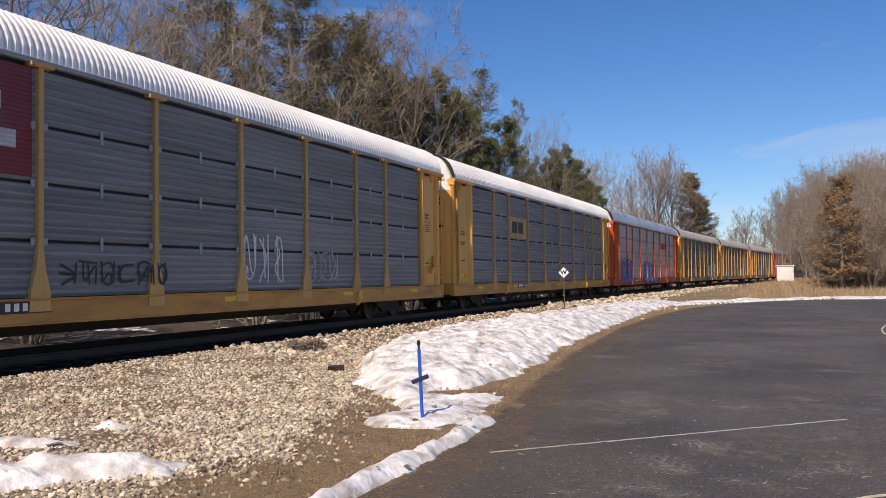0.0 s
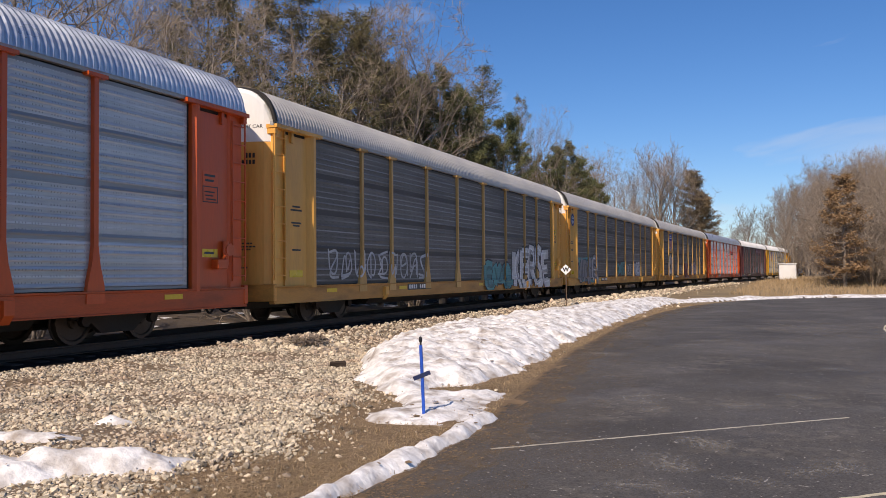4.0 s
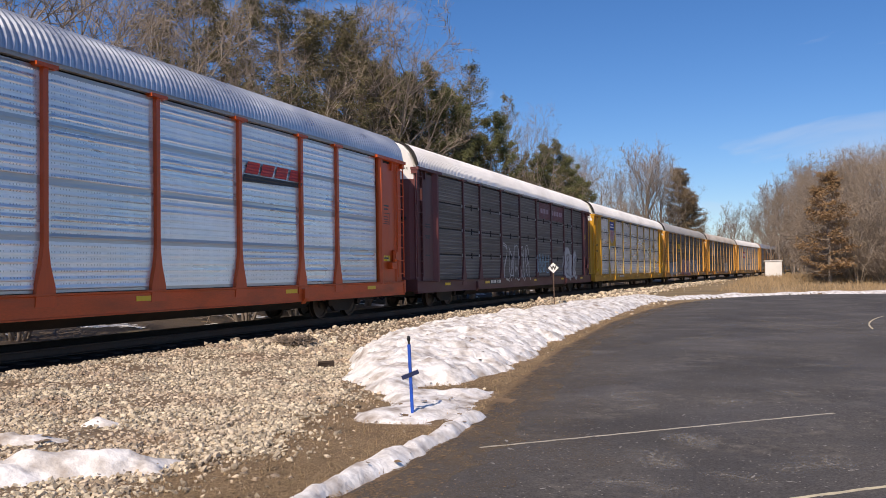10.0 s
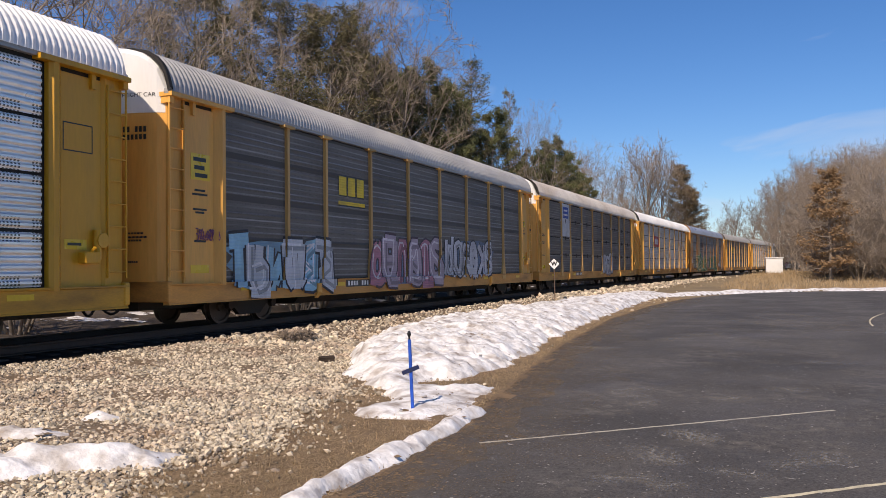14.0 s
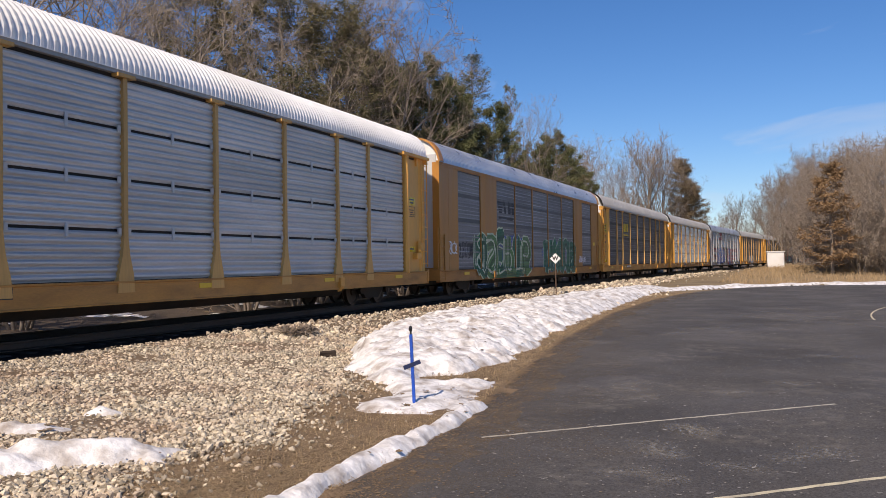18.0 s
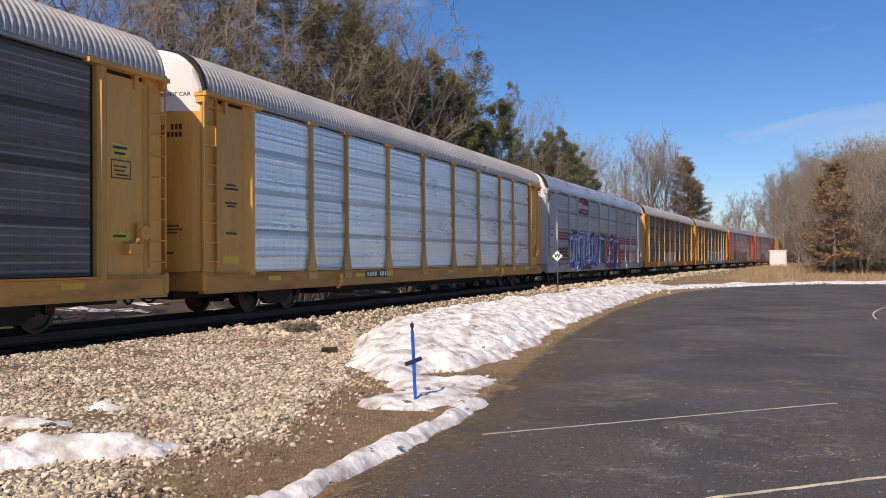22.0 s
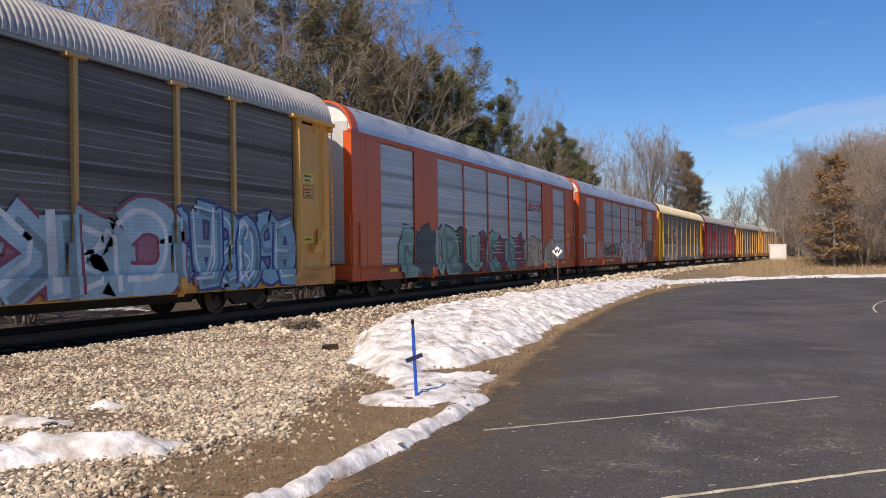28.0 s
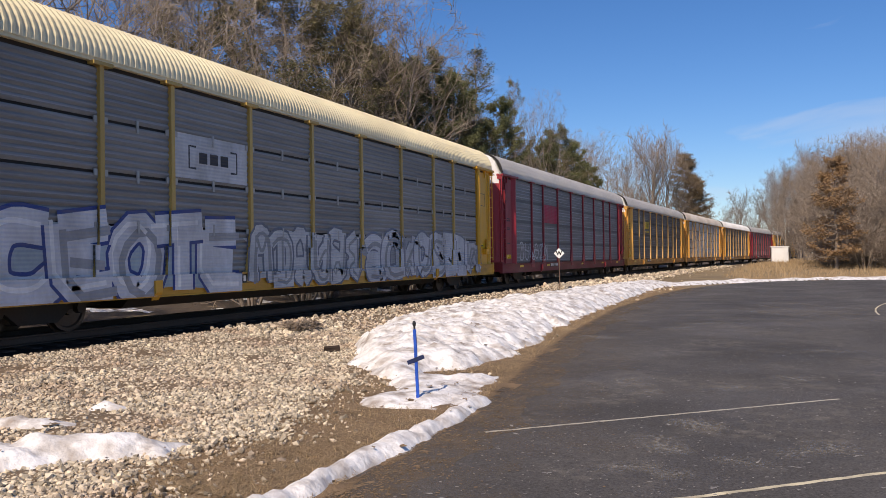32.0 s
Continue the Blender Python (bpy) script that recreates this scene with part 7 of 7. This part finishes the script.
def field_points(rs, n):
    y = rs.uniform(56, 150, n)
    x = rs.uniform(-9, 30, n)
    d = x - TX(y)
    ok = (d > 3.6) & (x > np.interp(y, [56, 66, 100, 150], [-1.0, -4.5, -3.5, 1.0])) & ((y > 59.5 + 0.25 * np.maximum(0, x)) | (x < np.interp(y, [40, 58], [-6, -1]) - 1)) & (rough(x, y, 0.35) > rs.uniform(-1.3, 0.3, n))
    return x[ok], y[ok]


def verge_points(rs, n):
    y = 5 + 40 * rs.rand(n) ** 1.4
    x = np.interp(y, LOT_LEFT_Y, LOT_LEFT_X) - np.abs(rs.normal(0, 0.9, n)) - 0.1
    return x, y


def litter(name, count, seed, label):
    """Dead grass blades lying flat and crossed on the soil."""
    rs = np.random.RandomState(seed)
    x, y = verge_points(rs, count)
    ok = (snow_depth(x, y) < 0.01) & (x > np.interp(y, GRAVEL_Y, GRAVEL_X) - 0.3) & (rough(x, y, 1.7, 3.0) > rs.uniform(-1.4, 0.6, count))
    x, y = x[ok], y[ok]
    n = len(x)
    a, h = rs.uniform(0, 2 * np.pi, n), 0.07 * rs.lognormal(0, 0.4, n)
    z = ground_z(x, y) + 0.012 + rs.uniform(0, 0.02, n)
    dx, dy, w = np.cos(a) * h, np.sin(a) * h, 0.0035
    V = np.stack([np.stack([x - dy * w / h, y + dx * w / h, z], 1), np.stack([x + dy * w / h, y - dx * w / h, z], 1), np.stack([x + dx, y + dy, z + rs.uniform(-0.008, 0.022, n)], 1)], 1).reshape(-1, 3)
    return tagged(place(name, from_lists(name, V, np.arange(3 * n).reshape(-1, 3)), STRAW), label, "litter", kind="stuff")


litter("grass_litter", 95000, 8, "matted dead grass blades lying on brown soil")
straw("dry_grass", 90000, field_points, 5, 0.30, "tall dry tan grass at the lot's far end")
straw("verge_grass", 26000, verge_points, 6, 0.045, "short matted dead grass on the soil verge")

for k, (r0, a0, a1) in enumerate(((6.0, 205, 300), (7.2, 215, 290), (4.6, 200, 310))):
    pts = [(4.5 + r0 * math.cos(radians(a0 + (a1 - a0) * i / 30)), 34 + 1.6 * r0 * math.sin(radians(a0 + (a1 - a0) * i / 30))) for i in range(31)]
    stripe("tyre_scuff", pts, 0.24, SCUFF_FILM, "faint curved tyre scuff on asphalt")

# blue wooden cross in the verge
cross = tagged(new("wayside_cross"), "slim bright blue cross with navy arms and black knob", "cross")
bm = bmesh.new()
box(bm, -0.018, 0.018, -0.018, 0.018, -0.1, 0.86, 0.004)
part("upright", bm, BLUE, cross)
bm = bmesh.new()
box(bm, -0.105, 0.105, -0.03, -0.018, -0.025, 0.025, 0.004)
bmesh.ops.transform(bm, matrix=pose(0, 0, 0.51, 0, -19, 0), verts=bm.verts)
part("arm", bm, NAVY, cross, "navy cross arm")
bm = bmesh.new()
tube(bm, (0, 0, 0.86), (0, 0, 0.90), 0.012, 0.012, 8)
bmesh.ops.create_uvsphere(bm, u_segments=10, v_segments=8, radius=0.028, matrix=Matrix.Translation((0, 0, 0.925)) @ Matrix.Diagonal((0.8, 0.8, 1.35, 1)))
part("finial", bm, BLACK, cross, "black pear-shaped knob")
cross.matrix_basis = pose(-4.0, 9.06, float(ground_z(-4.0, 9.06)), 0, -2.2, 16)

# whistle sign
sign = tagged(new("whistle_sign"), "white diamond whistle board on a thin rusty post", "sign")
bm = bmesh.new()
box(bm, -0.025, 0.025, -0.02, 0.02, -0.2, 1.75, 0.004)
part("sign_post", bm, POST_STEEL, sign)
bm = bmesh.new()
a = [bm.verts.new((x, -0.03, z)) for x, z in ((0, 1.50), (0.25, 1.75), (0, 2.0), (-0.25, 1.75))]
b = [bm.verts.new((x, -0.024, z)) for x, z in ((0, 1.50), (0.25, 1.75), (0, 2.0), (-0.25, 1.75))]
bm.faces.new(a)
bm.faces.new(list(reversed(b)))
for i in range(4):
    bm.faces.new((a[i], a[(i + 1) % 4], b[(i + 1) % 4], b[i]))
part("sign_board", bm, SIGN_WHITE, sign)
txt = bpy.data.curves.new("letter", "FONT")
txt.body, txt.align_x, txt.align_y, txt.size, txt.extrude, txt.offset = "W", "CENTER", "CENTER", 0.26, 0.002, 0.012
letter = new("letter", txt)
letter.data.materials.append(BLACK)
letter.parent = sign
letter.matrix_basis = pose(0, -0.034, 1.75, 90, 0, 0)
sign.matrix_basis = pose(-9.86, 38.95, -0.30, 0, -0.6, 13)

# white equipment cabinet beside the track
cab = tagged(new("equipment_cabinet"), "white metal railway equipment cabinet in tall dry grass", "cabinet")
bm = bmesh.new()
box(bm, -0.95, 0.95, -0.8, 0.8, -0.6, 1.75, 0.02)
part("cabinet_body", bm, CABINET, cab)
bm = bmesh.new()
box(bm, -1.08, 1.08, -0.88, 0.88, 1.75, 1.86, 0.02)
part("cabinet_roof", bm, CABINET, cab)
bm = bmesh.new()
for x in (-0.5, 0.5):
    box(bm, x - 0.46, x + 0.46, -0.82, -0.80, 0.1, 1.65, 0.004)
part("cabinet_door", bm, CABINET, cab)
cab.matrix_basis = pose(-0.75, 112, float(ground_z(-0.75, 112)) + 0.22, 0, 0, 4)

# dead weed and dark debris on the gravel
weed_segs = grow(31, 0.4, 0.008, 0.9, 2, first=0.05, limbs=9, stems=9, twig_len=0.2, up=0.0)
weed = tagged(place("dead_weed", seg_mesh("dead_weed", [(a, b, r * 0.8, s * 0.8, l) for a, b, r, s, l in weed_segs], 3), TWIG), "low tangle of dead brown weed on ballast", "weed")
weed.matrix_basis = pose(-10.0, 16.3, float(ground_z(-10, 16.3)) + 0.01)
weed.scale = (0.75, 0.75, 0.55)
bm = bmesh.new()
box(bm, -0.14, 0.14, -0.06, 0.06, 0.0, 0.09, 0.015)
for v in bm.verts:
    v.co += Vector((random.uniform(-0.02, 0.02), random.uniform(-0.02, 0.02), random.uniform(-0.015, 0.015)))
chunk = tagged(part("wood_chunk", bm, TIE_WOOD, None), "short broken chunk of dark tie wood on gravel", "wood chunk")
chunk.matrix_basis = pose(-7.6, 13.4, float(ground_z(-7.6, 13.4)) + 0.03, 0, 0, 30)

# ---- the train's run ----
def run_of(t, k):
    """How far along the track the middle of wagon k is at t seconds."""
    u = (t - 16) / 16
    gone = 17.4926 * t + 16 * (0.19093 * (u * u - 1) - 0.01688 * (u ** 3 - u) - 0.02324 * (u ** 4 - u * u))
    return 28.141 + (k - 1) * PITCH - gone + 0.88 + HALF


def motions():
    for k, car in TRAIN.items():
        rows = []
        for t in range(33):
            s = run_of(t, k)
            x, slope = track(s)
            rows.append((float(t), pose(x, s, RAIL_Z, 0, 0, -math.degrees(math.atan(slope)))))
        walk(car, rows)


motions()
